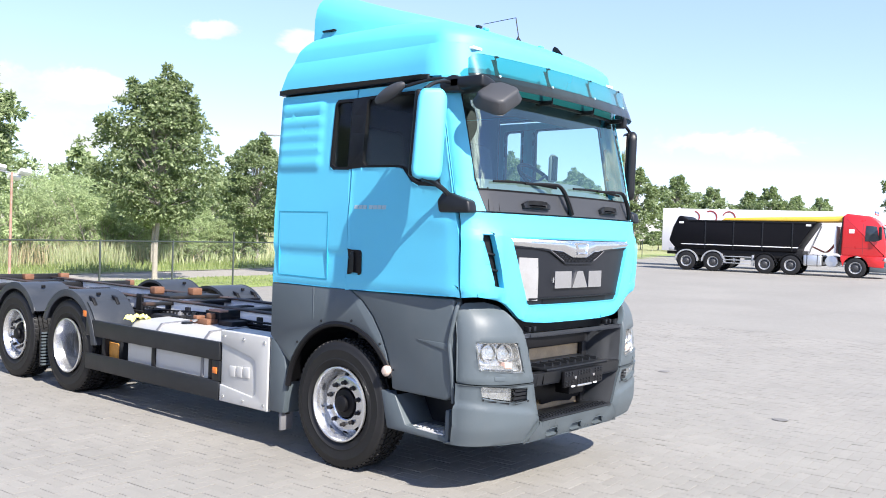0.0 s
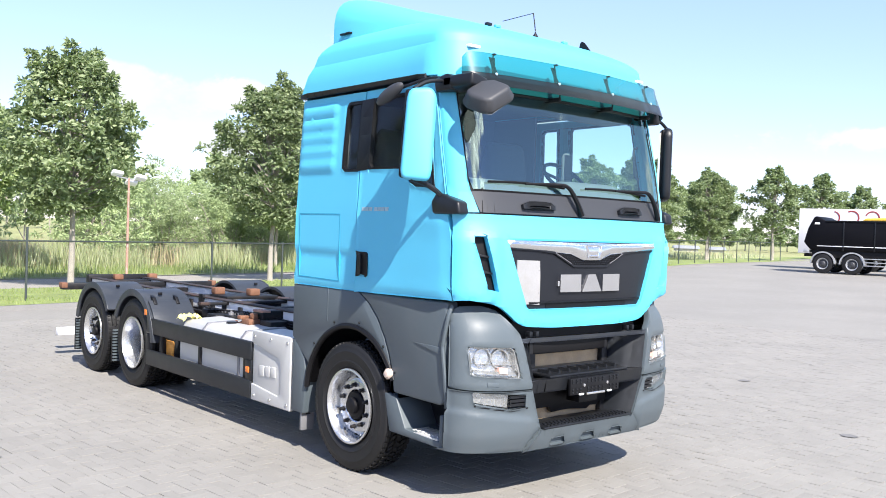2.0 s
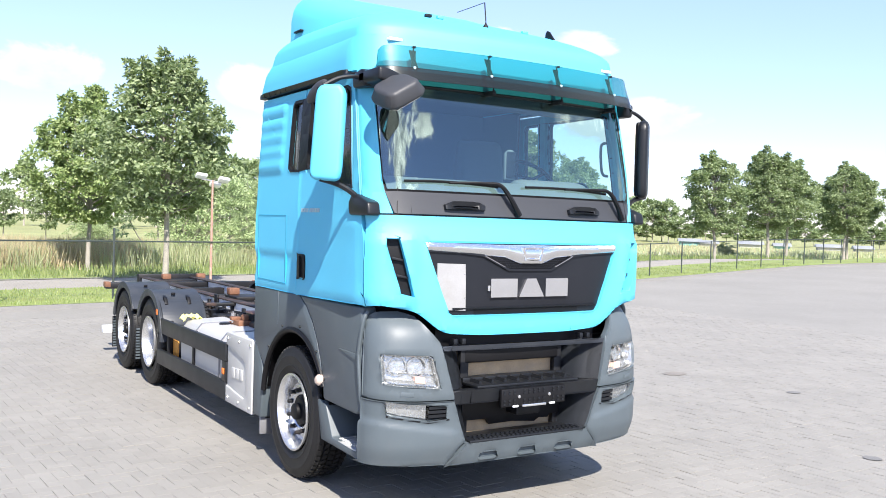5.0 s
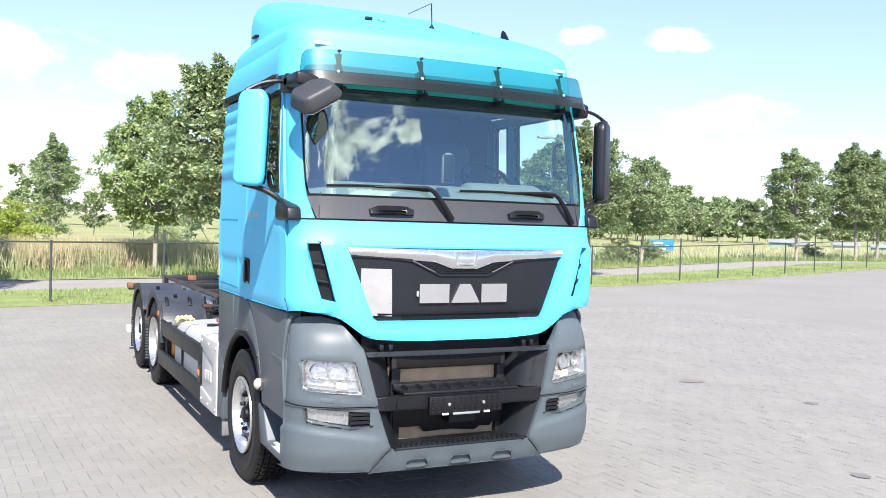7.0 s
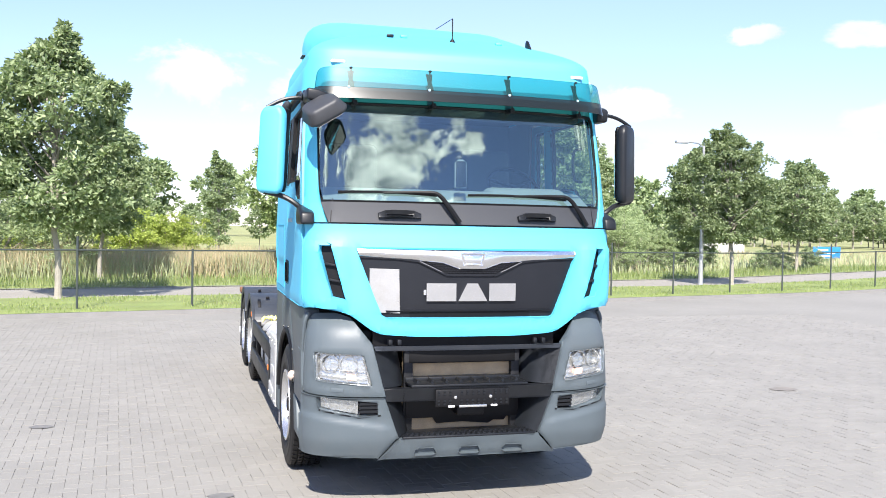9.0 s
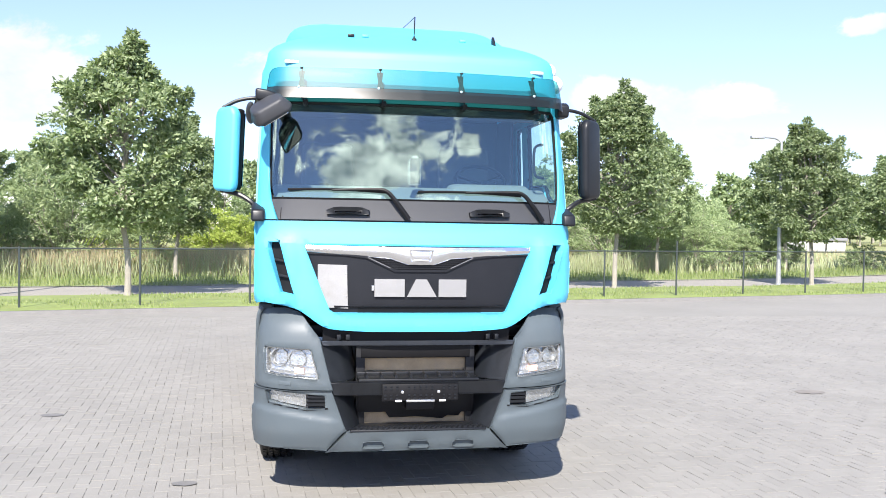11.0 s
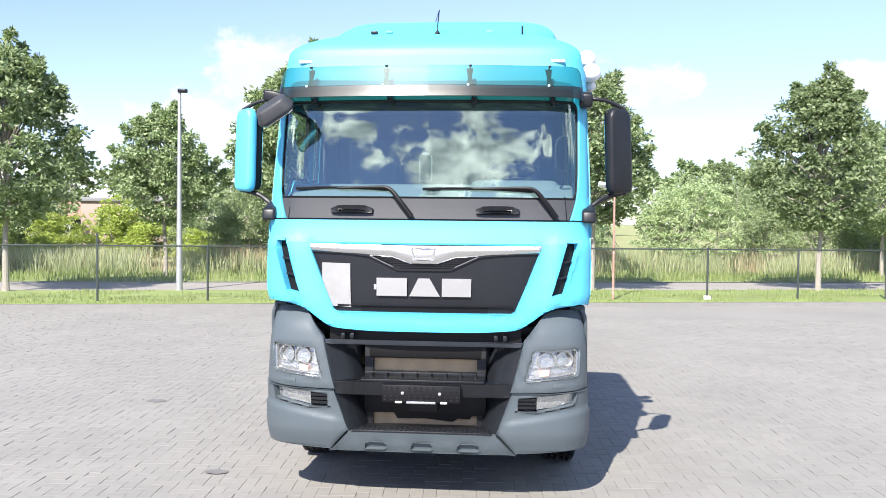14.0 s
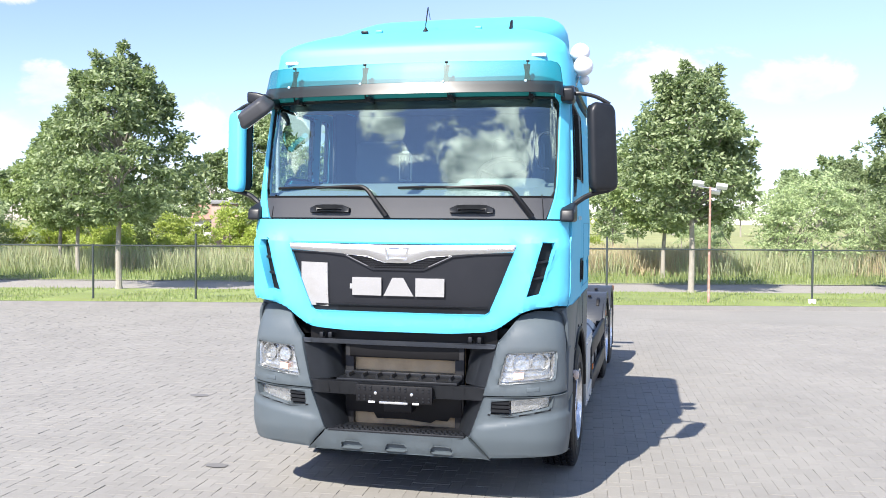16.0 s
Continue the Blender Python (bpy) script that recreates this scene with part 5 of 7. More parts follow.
for side in (-1, 1):
    def XB(x0, x1):
        return sorted((side * x0, side * x1))
    # door skirt in front of the arch
    bm = bmesh.new()
    prism(bm, [(0.245, 1.458), (0.245, 0.72), (0.29, 0.69)] + SEAM, "x", side * 1.12, side * 1.235, 0.018, 3)
    skirt = part("door_skirt", bm, GREY, truck, "grey plastic door skirt")
    bm = bmesh.new()
    prism(bm, [(0.27, 1.12), (0.27, 1.06), (0.6, 1.125)], "x", side * 1.225, side * 1.242, 0.004)
    part("skirt_crease", bm, GREY, skirt)
    bm = bmesh.new()
    tube(bm, bent([(side * 1.2, 0.22, 1.43), (side * 1.232, 0.225, 1.36), (side * 1.24, 0.262, 1.16), (side * 1.24, 0.265, 1.1), (side * 1.24, 0.232, 0.9), (side * 1.22, 0.228, 0.68)], 5), 0.016, 8)
    part("skirt_edge", bm, GREY, skirt)
    # wheel arch
    bm = bmesh.new()
    prism(bm, arc(AX1, 0.5, 0.66, 22, 162, 20) + [(y + 0.012, z) for y, z in SEAM] + [(2.36, 1.452), (2.36, 0.98)], "x", side * 1.1, side * 1.232, 0.006, 2)
    arch = part("wheel_arch", bm, GREY, truck, "grey wheel arch with black lip")
    bm = bmesh.new()
    tube(bm, [(side * 1.225, y, z) for y, z in arc(AX1, 0.5, 0.66, 5, 154, 24)], 0.026, 8)
    part("arch_lip", bm, BLACK, arch)
    for a in (40, 70, 100, 130, 150):
        y, z = arc(AX1, 0.5, 0.71, a, a, 1)[0]
        bm = bmesh.new()
        lathe(bm, [(-0.004, 0.012), (0.008, 0.01), (0.01, 0.0001)], 8, Matrix.Translation((side * 1.232, y, z)) @ pose(0, 0, 0, 0, 0, 0 if side > 0 else 180))
        part("arch_bolt", bm, DARK, arch)
    bm = bmesh.new()
    ring_a, ring_b = arc(AX1, 0.5, 0.65, 8, 172, 20), arc(AX1, 0.5, 0.65, 8, 172, 20)
    va = [bm.verts.new((side * 1.2, y, z)) for y, z in ring_a]
    vb = [bm.verts.new((side * 0.75, y, z)) for y, z in ring_b]
    for i in range(20):
        bm.faces.new((va[i], va[i + 1], vb[i + 1], vb[i]))
    bmesh.ops.solidify(bm, geom=bm.faces[:], thickness=0.01)
    part("arch_liner", bm, BLACK, arch)
    part("arch_seam", rbox(*XB(1.228, 1.236), 1.797, 1.807, 1.17, 1.45, 0.002), GREY, arch)
    bm = bmesh.new()
    lathe(bm, [(0.0, 0.045), (0.025, 0.043), (0.045, 0.025), (0.05, 0.0001)], 16, Matrix.Translation((side * 1.232, 0.9, 0.84)) @ (Matrix.Identity(4) if side > 0 else pose(0, 0, 0, 0, 0, 180)))
    part("side_marker", bm, mat("pale_lens", (0.5, 0.4, 0.34), 0.25, bump=0.0) if side < 0 else bpy.data.materials["pale_lens"], truck, "round clear side marker lamp")
    # entry step
    bm = bmesh.new()
    prism(bm, [(0.26, 0.37), (0.9, 0.385), (0.98, 0.68), (0.9, 0.68), (0.82, 0.66), (0.7, 0.44), (0.3, 0.42), (0.3, 0.62), (0.26, 0.62)], "x", side * 0.85, side * 1.225, 0.012, 2)
    st = part("entry_step", bm, GREY, truck, "grey moulded entry step")
    part("step_back", rbox(*XB(0.88, 0.9), 0.28, 0.95, 0.4, 0.75, 0.0), DARK, truck)
    tp = part("step_tread", rbox(*XB(1.0, 1.22), 0.32, 0.69, 0.42, 0.434, 0.004), ALUPANEL, st, "silver perforated tread")
    for i in range(7):
        part("tread_ridge", rbox(*XB(1.03, 1.19), 0.345 + i * 0.048, 0.365 + i * 0.048, 0.434, 0.444, 0.003), ALUPANEL, tp)
    # panel behind the wheel, flap, tank cover
    bm = bmesh.new()
    prism(bm, [(2.36, 0.3), (2.36, 0.95), (2.28, 0.96), (2.16, 0.8), (2.12, 0.62), (2.16, 0.3)], "x", side * 0.95, side * 1.232, 0.015, 2)
    part("rear_mudguard", bm, GREY, truck)
    part("mudflap", rbox(*XB(1.08, 1.215), 2.2, 2.23, 0.14, 0.31, 0.006), DULL, truck, "small grey flap behind the front wheel")
    part("flap_stay", rbox(*XB(1.12, 1.17), 2.195, 2.235, 0.28, 0.36, 0.004), STEEL, truck)
    cover = part("tank_cover", rbox(*XB(1.19, 1.222), 2.375, 3.09, 0.28, 0.955, 0.01), ALUPANEL, truck, "pressed aluminium side cover")
    bm = bmesh.new()
    prism(bm, [(3.09, 0.955), (2.375, 0.955), (2.375, 0.28), (3.09, 0.28), (3.09, 0.44), (2.6, 0.385), (2.555, 0.41), (2.545, 0.46), (2.56, 0.68), (2.575, 0.72), (2.62, 0.745), (3.09, 0.835)], "x", side * 1.205, side * 1.238, 0.01, 3)
    part("cover_frame", bm, ALUPANEL, cover)
    for y0, y1 in ((2.655, 2.745), (2.76, 2.85), (2.865, 2.955)):
        bm = bmesh.new()
        prism(bm, [(y0, 0.53 + 0.05 * (2.95 - y0)), (y1, 0.53 + 0.05 * (2.95 - y1)), (y1, 0.63 + 0.05 * (2.95 - y1)), (y0, 0.63 + 0.05 * (2.95 - y0))], "x", side * 1.218, side * 1.232, 0.006, 2)
        part("embossed_mark", bm, ALUPANEL, cover)
    for y in (2.43, 2.73, 3.03):
        for z in (0.33, 0.9):
            bm = bmesh.new()
            lathe(bm, [(0, 0.017), (0.008, 0.015), (0.012, 0.0001)], 8, Matrix.Translation((side * 1.236, y, z)) @ (Matrix.Identity(4) if side > 0 else pose(0, 0, 0, 0, 0, 180)))
            part("cover_bolt", bm, RIM, cover)
    # tank with straps
    bm = bmesh.new()
    prism(bm, [(0.6, 0.34), (1.12, 0.34), (1.18, 0.4), (1.18, 0.79), (1.1, 0.89), (0.66, 0.91), (0.58, 0.84)], "y", 2.42, 4.85, 0.05, 4)
    if side < 0:
        bmesh.ops.scale(bm, vec=(-1, 1, 1), verts=bm.verts)
    tank = part("fuel_tank", bm, ALUPANEL, truck, "scratched aluminium fuel tank")
    for y in (3.45, 4.3):
        bm = bmesh.new()
        prism(bm, [(0.59, 0.33), (1.125, 0.33), (1.19, 0.395), (1.19, 0.795), (1.105, 0.9), (0.66, 0.92), (0.57, 0.84)], "y", y - 0.022, y + 0.022, 0.004)
        if side < 0:
            bmesh.ops.scale(bm, vec=(-1, 1, 1), verts=bm.verts)
        part("tank_strap", bm, DULL, tank, "grey steel strap")
    bm = bmesh.new()
    lathe(bm, [(0, 0.06), (0.015, 0.06), (0.022, 0.05), (0.022, 0.0001)], 16, Matrix.Translation((side * 0.9, 4.15, 0.896)) @ pose(0, 0, 0, 0, -90, 0))
    part("filler_cap", bm, DARK, tank)
    part("air_box", rbox(*XB(0.75, 1.12), 5.06, 5.5, 0.35, 0.75, 0.02), DARK, truck)
    # side guard beams
    for z0, z1 in ((0.655, 0.835), (0.28, 0.46)):
        g = part("side_guard", rbox(*XB(1.195, 1.24), 3.11, 5.62, z0, z1, 0.012), GUARD, truck, "dark grey side guard beam")
    for y in (3.3, 4.3, 5.3):
        part("guard_bracket", rbox(*XB(1.14, 1.2), y - 0.03, y + 0.03, 0.3, 0.82, 0.005), STEEL, truck)
    part("side_reflector", rbox(*XB(1.236, 1.248), 3.13, 3.2, 0.53, 0.59, 0.006), AMBER, truck, "orange side reflector")
    part("reflector_plate", rbox(*XB(1.2, 1.236), 3.1, 3.22, 0.46, 0.655, 0.004), DARK, truck)
    part("side_reflector", rbox(*XB(1.236, 1.25), 5.6, 5.68, 0.86, 0.93, 0.008), AMBER, truck, "orange side reflector")
    # rear mudguards
    for cy, a0, a1 in ((AX2, 25, 175), (AX3, 12, 150)):
        bm = bmesh.new()
        o, i = arc(cy, 0.5, 0.64, a0, a1, 22), arc(cy, 0.5, 0.605, a0, a1, 22)
        prism(bm, o + i[::-1], "x", side * 0.68, side * 1.235, 0.0)
        md = part("mudguard", bm, MUD, truck, "dark grey plastic rear mudguard")
        bm = bmesh.new()
        rim_o = arc(cy, 0.5, 0.645, a0, a1, 22)
        rim_i = arc(cy, 0.5, 0.56, a0, a1, 22)
        prism(bm, rim_o + rim_i[::-1], "x", side * 1.225, side * 1.245, 0.004)
        part("mudguard_rim", bm, MUD, md)
        for ya in (0.25, -0.3):
            part("mudguard_clip", rbox(*XB(1.0, 1.045), cy + ya - 0.014, cy + ya + 0.014, 1.085, 1.12, 0.005), BLACK, md)
    # straight front piece of the first mudguard, held by two rubber clips
    bm = bmesh.new()
    prism(bm, arc(AX2, 0.5, 0.668, 127, 158, 8) + arc(AX2, 0.5, 0.642, 158, 127, 8), "x", side * 0.72, side * 1.21, 0.004)
    shield = part("mudguard_front", bm, MUD, truck, "dark grey front piece of the mudguard")
    for x in (1.14, 0.86):
        bm = bmesh.new()
        prism(bm, [(5.73, 1.09), (5.65, 1.068), (5.585, 0.995), (5.6, 0.975), (5.68, 1.03)], "x", side * (x - 0.02), side * (x + 0.02), 0.005, 2)
        part("rubber_clip", bm, BLACK, shield)
    for y, zt in ((6.7, 0.62), (8.06, 0.6)):
        fl = part("rear_flap", rbox(*XB(0.75, 1.24), y - 0.012, y + 0.012, 0.16, zt, 0.004), BLACK, truck, "ribbed black spray flap")
        for k in range(11):
            part("flap_rib", rbox(*XB(0.77, 1.235), y - 0.045, y - 0.012, 0.18 + k * 0.038, 0.2 + k * 0.038, 0.0), GREY, fl)


# ---- wheels ----
def lug_ring(bm, r0, r1, x0, x1, n, skew):
    for k in range(n):
        a = 2 * math.pi * k / n
        b = a + 2 * math.pi / n * 0.62
        ps = [(x0, a, r0), (x0, b, r0), (x1, b + skew, r0), (x1, a + skew, r0), (x0, a, r1), (x0, b, r1), (x1, b + skew, r1), (x1, a + skew, r1)]
        v = [bm.verts.new((x, r * math.cos(t), r * math.sin(t))) for x, t, r in ps]
        for f in ((4, 5, 6, 7), (0, 1, 5, 4), (1, 2, 6, 5), (2, 3, 7, 6), (3, 0, 4, 7)):
            bm.faces.new([v[i] for i in f])


def tyre_mesh(w):
    bm = bmesh.new()
    h = w / 2
    prof = [(-h * 0.72, 0.292), (-h * 0.9, 0.31), (-h * 0.985, 0.352), (-h * 1.02, 0.356), (-h * 1.02, 0.362), (-h * 1.0, 0.366), (-h * 1.02, 0.42), (-h * 1.035, 0.428), (-h * 1.035, 0.436), (-h * 1.01, 0.44), (-h * 0.97, 0.47), (-h * 0.93, 0.488), (-h * 0.86, 0.498)]
    grooves = []
    for c in (-0.55, -0.2, 0.2, 0.55):
        grooves += [(h * (c - 0.045), 0.503), (h * (c - 0.03), 0.488), (h * (c + 0.03), 0.488), (h * (c + 0.045), 0.503)]
    prof = prof + grooves + [(-x, r) for x, r in prof[::-1]]
    lathe(bm, prof, 72, cap=False)
    lug_ring(bm, 0.494, 0.509, -h * 0.86, -h * 0.62, 60, 0.02)
    lug_ring(bm, 0.494, 0.509, h * 0.62, h * 0.86, 60, 0.02)
    lug_ring(bm, 0.494, 0.513, -h * 0.5, -h * 0.26, 60, -0.03)
    lug_ring(bm, 0.494, 0.513, h * 0.26, h * 0.5, 60, -0.03)
    lug_ring(bm, 0.494, 0.513, -h * 0.14, h * 0.14, 60, 0.03)
    return bm


def rim_front(bm):
    """Bright rim with a dished disc, outside at minus x; openings between disc and rim."""
    lathe(bm, [(-0.14, 0.3), (-0.152, 0.298), (-0.155, 0.286), (-0.145, 0.278), (-0.06, 0.266), (-0.02, 0.262), (0.05, 0.255), (0.15, 0.262), (0.15, 0.28)], 60, cap=False)
    segs = 60
    ring = [(-0.02, 0.262), (-0.045, 0.245), (-0.07, 0.222), (-0.078, 0.2), (-0.078, 0.135), (-0.07, 0.125)]
    rows = [[bm.verts.new((x, r * math.cos(2 * math.pi * k / segs), r * math.sin(2 * math.pi * k / segs))) for k in range(segs)] for x, r in ring]
    for i in range(len(rows) - 1):
        for k in range(segs):
            if i == 1 and k % 6 in (2, 3):
                continue
            bm.faces.new((rows[i][k], rows[i][(k + 1) % segs], rows[i + 1][(k + 1) % segs], rows[i + 1][k]))


def rim_rear(bm):
    """Deep dished rim of a twin wheel."""
    lathe(bm, [(-0.15, 0.3), (-0.165, 0.3), (-0.168, 0.285), (-0.15, 0.278), (-0.04, 0.262), (0.02, 0.25), (0.1, 0.235), (0.115, 0.21), (0.118, 0.12), (0.1, 0.1)], 48, cap=False)


def wheel(y, side, kind, x_out):
    w = part("wheel", tyre_mesh(0.3), TYRE, truck, "worn black lorry tyre", 40)
    w.matrix_basis = Matrix.Translation((side * (x_out - 0.15), y, 0.4895)) @ Matrix.Diagonal((1, 1.05, 1.05, 1)) @ (Matrix.Identity(4) if side < 0 else pose(0, 0, 0, 0, 0, 180))
    bm = bmesh.new()
    (rim_front if kind == "front" else rim_rear)(bm)
    part("rim", bm, RIM, w, "polished silver steel rim")
    bm = bmesh.new()
    if kind == "front":
        lathe(bm, [(0.0, 0.112), (-0.075, 0.112), (-0.085, 0.104), (-0.09, 0.066), (-0.128, 0.062), (-0.136, 0.05), (-0.136, 0.0001)], 24)
    else:
        lathe(bm, [(0.12, 0.13), (0.02, 0.125), (-0.01, 0.11), (-0.03, 0.06), (-0.03, 0.0001)], 24)
    part("hub", bm, BLACK if kind == "front" else STEEL, w)
    for k in range(10):
        a = 2 * math.pi * (k + 0.5) / 10
        bm = bmesh.new()
        x0 = -0.076 if kind == "front" else 0.11
        lathe(bm, [(x0 + 0.005, 0.021), (x0 - 0.006, 0.021), (x0 - 0.008, 0.016), (x0 - 0.037, 0.0155), (x0 - 0.043, 0.009), (x0 - 0.043, 0.0001)], 8, Matrix.Translation((0, 0.167 * math.cos(a), 0.167 * math.sin(a))))
        part("wheel_nut", bm, STEEL if kind == "front" else RIM, w)
    bm = bmesh.new()
    lathe(bm, [(0.1, 0.25), (0.14, 0.2), (0.14, 0.0001)], 24, cap=False)
    part("brake_drum", bm, STEEL, w)
    return w


for side in (-1, 1):
    wheel(AX1, side, "front", 1.235)
    wheel(AX2, side, "rear", 1.225)
    wheel(AX3, side, "front", 1.235)
    inner = part("wheel", tyre_mesh(0.3), TYRE, truck, "inner twin tyre", 40)
    inner.matrix_basis = Matrix.Translation((side * 0.73, AX2, 0.4895)) @ Matrix.Diagonal((1, 1.05, 1.05, 1))
for y in (AX1, AX2, AX3):
    bm = bmesh.new()
    tube(bm, [(-0.95, y, 0.5), (-0.4, y, 0.48), (0.4, y, 0.48), (0.95, y, 0.5)], 0.08, 10)
    part("axle", bm, STEEL, truck)
part("engine_block", rbox(-0.42, 0.42, 0.5, 2.1, 0.5, 1.18, 0.05), BLACK, truck)

# ---- chassis ----
REAR = 9.8
for side in (-1, 1):
    bm = bmesh.new()
    prism(bm, [(side * 0.36, 0.64), (side * 0.44, 0.64), (side * 0.44, 0.655), (side * 0.375, 0.655), (side * 0.375, 0.885), (side * 0.44, 0.885), (side * 0.44, 0.9), (side * 0.36, 0.9)], "y", 2.0, REAR, 0.0)
    part("chassis_rail", bm, STEEL, truck, "black steel chassis rail")
    r = part("subframe_rail", rbox(*sorted((side * 0.36, side * 0.445)), 2.45, REAR, 0.904, 1.04, 0.006), WHITE, truck, "white painted subframe rail")
    part("rail_cap", rbox(*sorted((side * 0.33, side * 0.47)), 2.5, REAR, 1.04, 1.056, 0.003), mat("rusty_dark_steel", (0.022, 0.017, 0.016), 0.7, var=0.3, scale=9, bump=0.2, dirt=(0.16, 0.07, 0.04), dirt_amount=0.6) if side < 0 else bpy.data.materials["rusty_dark_steel"], r)
    for y in (3.0, 3.5, 3.9, 4.4, 4.8, 5.2, 5.5, 6.1, 6.7, 7.5, 8.2):
        part("frame_bracket", rbox(*sorted((side * 0.44, side * 0.47)), y - 0.04, y + 0.04, 0.78, 1.0, 0.004), STEEL, truck)
for y in (2.6, 3.6, 4.7, 5.3, 6.7, 8.0, 9.7):
    part("cross_member", rbox(-0.36, 0.36, y - 0.06, y + 0.06, 0.76, 1.0, 0.008), STEEL, truck)
for y, half, z0, z1, deep in ((3.95, 0.7, 0.86, 1.05, 0.1), (5.15, 0.8, 1.0, 1.04, 0.045), (8.8, 1.2, 0.94, 1.035, 0.07)):
    b = part("outrigger_beam", rbox(-half, half, y - deep, y + deep, z0, z1, 0.01), STEEL, truck, "black steel cross beam")
    for side in (-1, 1):
        if y > 8:
            part("lock_end", rbox(*sorted((side * (half - 0.07), side * (half + 0.012))), y - 0.075, y + 0.075, 0.965, 1.045, 0.012), ORANGE, b, "rust-orange casting")
        elif y > 5:
            part("rusty_end", rbox(*sorted((side * (half - 0.12), side * (half + 0.004))), y - deep - 0.003, y + deep + 0.003, z0 + 0.006, z1 + 0.003, 0.004), bpy.data.materials["rusty_dark_steel"], b, "rusty beam end")
        else:
            part("rusty_edge", rbox(*sorted((side * (half - 0.1), side * (half + 0.003))), y - deep - 0.003, y + deep + 0.003, z1 - 0.02, z1 + 0.003, 0.003), RUSTY, b, "rust along the upper edge")
for x, y, z in ((-0.26, 5.75, 1.085), (0.04, 5.4, 1.085), (-0.1, 9.5, 1.03), (0.5, 9.6, 1.03)):
    part("guide_block", rbox(x - 0.07, x + 0.07, y - 0.06, y + 0.06, z, z + 0.085, 0.014), ORANGE, truck, "rust-brown guide block")
for y in (5.58, 9.55):
    part("block_carrier", rbox(-0.355, 0.355, y - 0.26, y + 0.22, 1.045 if y < 6 else 0.95, 1.085 if y < 6 else 1.03, 0.008), STEEL, truck)
for side in (-1, 1):
    lock = part("twist_lock", rbox(*sorted((side * 0.7, side * 0.84)), 3.88, 4.06, 0.9, 0.96, 0.014), ORANGE, truck, "rusty twist lock casting")
    part("lock_cone", rbox(*sorted((side * 0.715, side * 0.785)), 3.9, 3.99, 0.955, 1.02, 0.018), ORANGE, lock)
    part("lock_handle", rbox(*sorted((side * 0.76, side * 0.87)), 4.02, 4.1, 0.95, 0.99, 0.012), ORANGE, lock)
    bm = bmesh.new()
    tube(bm, bent([(side * 0.8, 4.05, 0.93), (side * 0.84, 4.12, 0.9), (side * 0.82, 4.2, 0.915)], 4), 0.014, 6)
    part("lock_lever", bm, ORANGE, lock)
    part("stop_plate", rbox(*sorted((side * 0.445, side * 0.475)), 5.74, 5.86, 0.84, 1.085, 0.006), STEEL, truck)
    strip_ob = part("perforated_strip", rbox(*sorted((side * 0.5, side * 0.54)), 4.2, 5.6, 0.9, 0.955, 0.004), STEEL, truck, "black perforated cable strip")
    for k in range(17):
        part("strip_clip", rbox(*sorted((side * 0.536, side * 0.546)), 4.28 + k * 0.078, 4.305 + k * 0.078, 0.918 + 0.006 * (k % 2), 0.938 + 0.006 * (k % 2), 0.0), DULL, strip_ob)
    for k, (y, w, z) in enumerate(((4.45, 0.07, 0.9), (4.72, 0.1, 0.88), (5.3, 0.08, 0.9))):
        part("air_valve", rbox(*sorted((side * 0.56, side * 0.66)), y - w, y + w, z - 0.05, z + 0.045, 0.012), STEEL, truck)
        bm = bmesh.new()
        lathe(bm, [(0, 0.03), (0.03, 0.028), (0.035, 0.012), (0.05, 0.012), (0.05, 0.0001)], 10, Matrix.Translation((side * 0.61, y, z + 0.045)) @ pose(0, 0, 0, 0, -90, 0))
        part("valve_top", bm, DULL if k == 1 else DARK, truck)
    for y0, y1, x0, x1, z in ((3.6, 5.0, 0.5, 0.53, 0.86), (3.5, 4.9, 0.6, 0.63, 0.82), (5.0, 6.9, 0.5, 0.56, 0.86)):
        part("pipe_channel", rbox(*sorted((side * x0, side * x1)), y0, y1, z, z + 0.035, 0.004), STEEL, truck)
part("tool_box", rbox(-1.14, -0.92, 5.1, 5.42, 0.42, 0.6, 0.015), mat("amber_valve_plastic", (0.6, 0.27, 0.05), 0.55, var=0.2, scale=16, bump=0.1), truck, "small yellow-orange box behind the guard")
bm = bmesh.new()
bmesh.ops.create_grid(bm, x_segments=14, y_segments=10, size=1)
for v in bm.verts:
    k = noise.noise(Vector((v.co.x * 2.1, v.co.y * 2.3, 4)))
    v.co = Vector((-1.07 + v.co.x * 0.1, 4.84 + v.co.y * 0.11, 0.93 + 0.045 * k + 0.02 * noise.noise(Vector((v.co.x * 6, v.co.y * 6, 1))) - 0.1 * max(0, abs(v.co.x) - 0.6)))
bmesh.ops.solidify(bm, geom=bm.faces[:], thickness=0.008)
part("cloth", bm, LEMON, truck, "crumpled pale yellow cloth on the tank")
for z, y in ((0.88, 3.7), (0.84, 4.95)):
    part("valve_box", rbox(-0.75, -0.47, y - 0.12, y + 0.12, z - 0.1, z + 0.08, 0.015), STEEL, truck)
for k in range(5):
    bm = bmesh.new()
    tube(bm, bent([(-0.5, 2.5, 0.98 - k * 0.035), (-0.55, 3.4, 0.96 - k * 0.03), (-0.5, 4.4, 0.97 - k * 0.03), (-0.56, 5.4, 0.93 - k * 0.03)], 5), 0.012, 6)
    part("air_line", bm, BLACK, truck)
part("rear_beam", rbox(-0.5, 0.5, REAR - 0.12, REAR, 0.96, 1.1, 0.012), STEEL, truck, "black rear cross beam")
under = part("underrun_bar", rbox(-1.2, 1.2, 8.85, 9.0, 0.26, 0.37, 0.015), WHITE, truck, "white rear underrun bar")
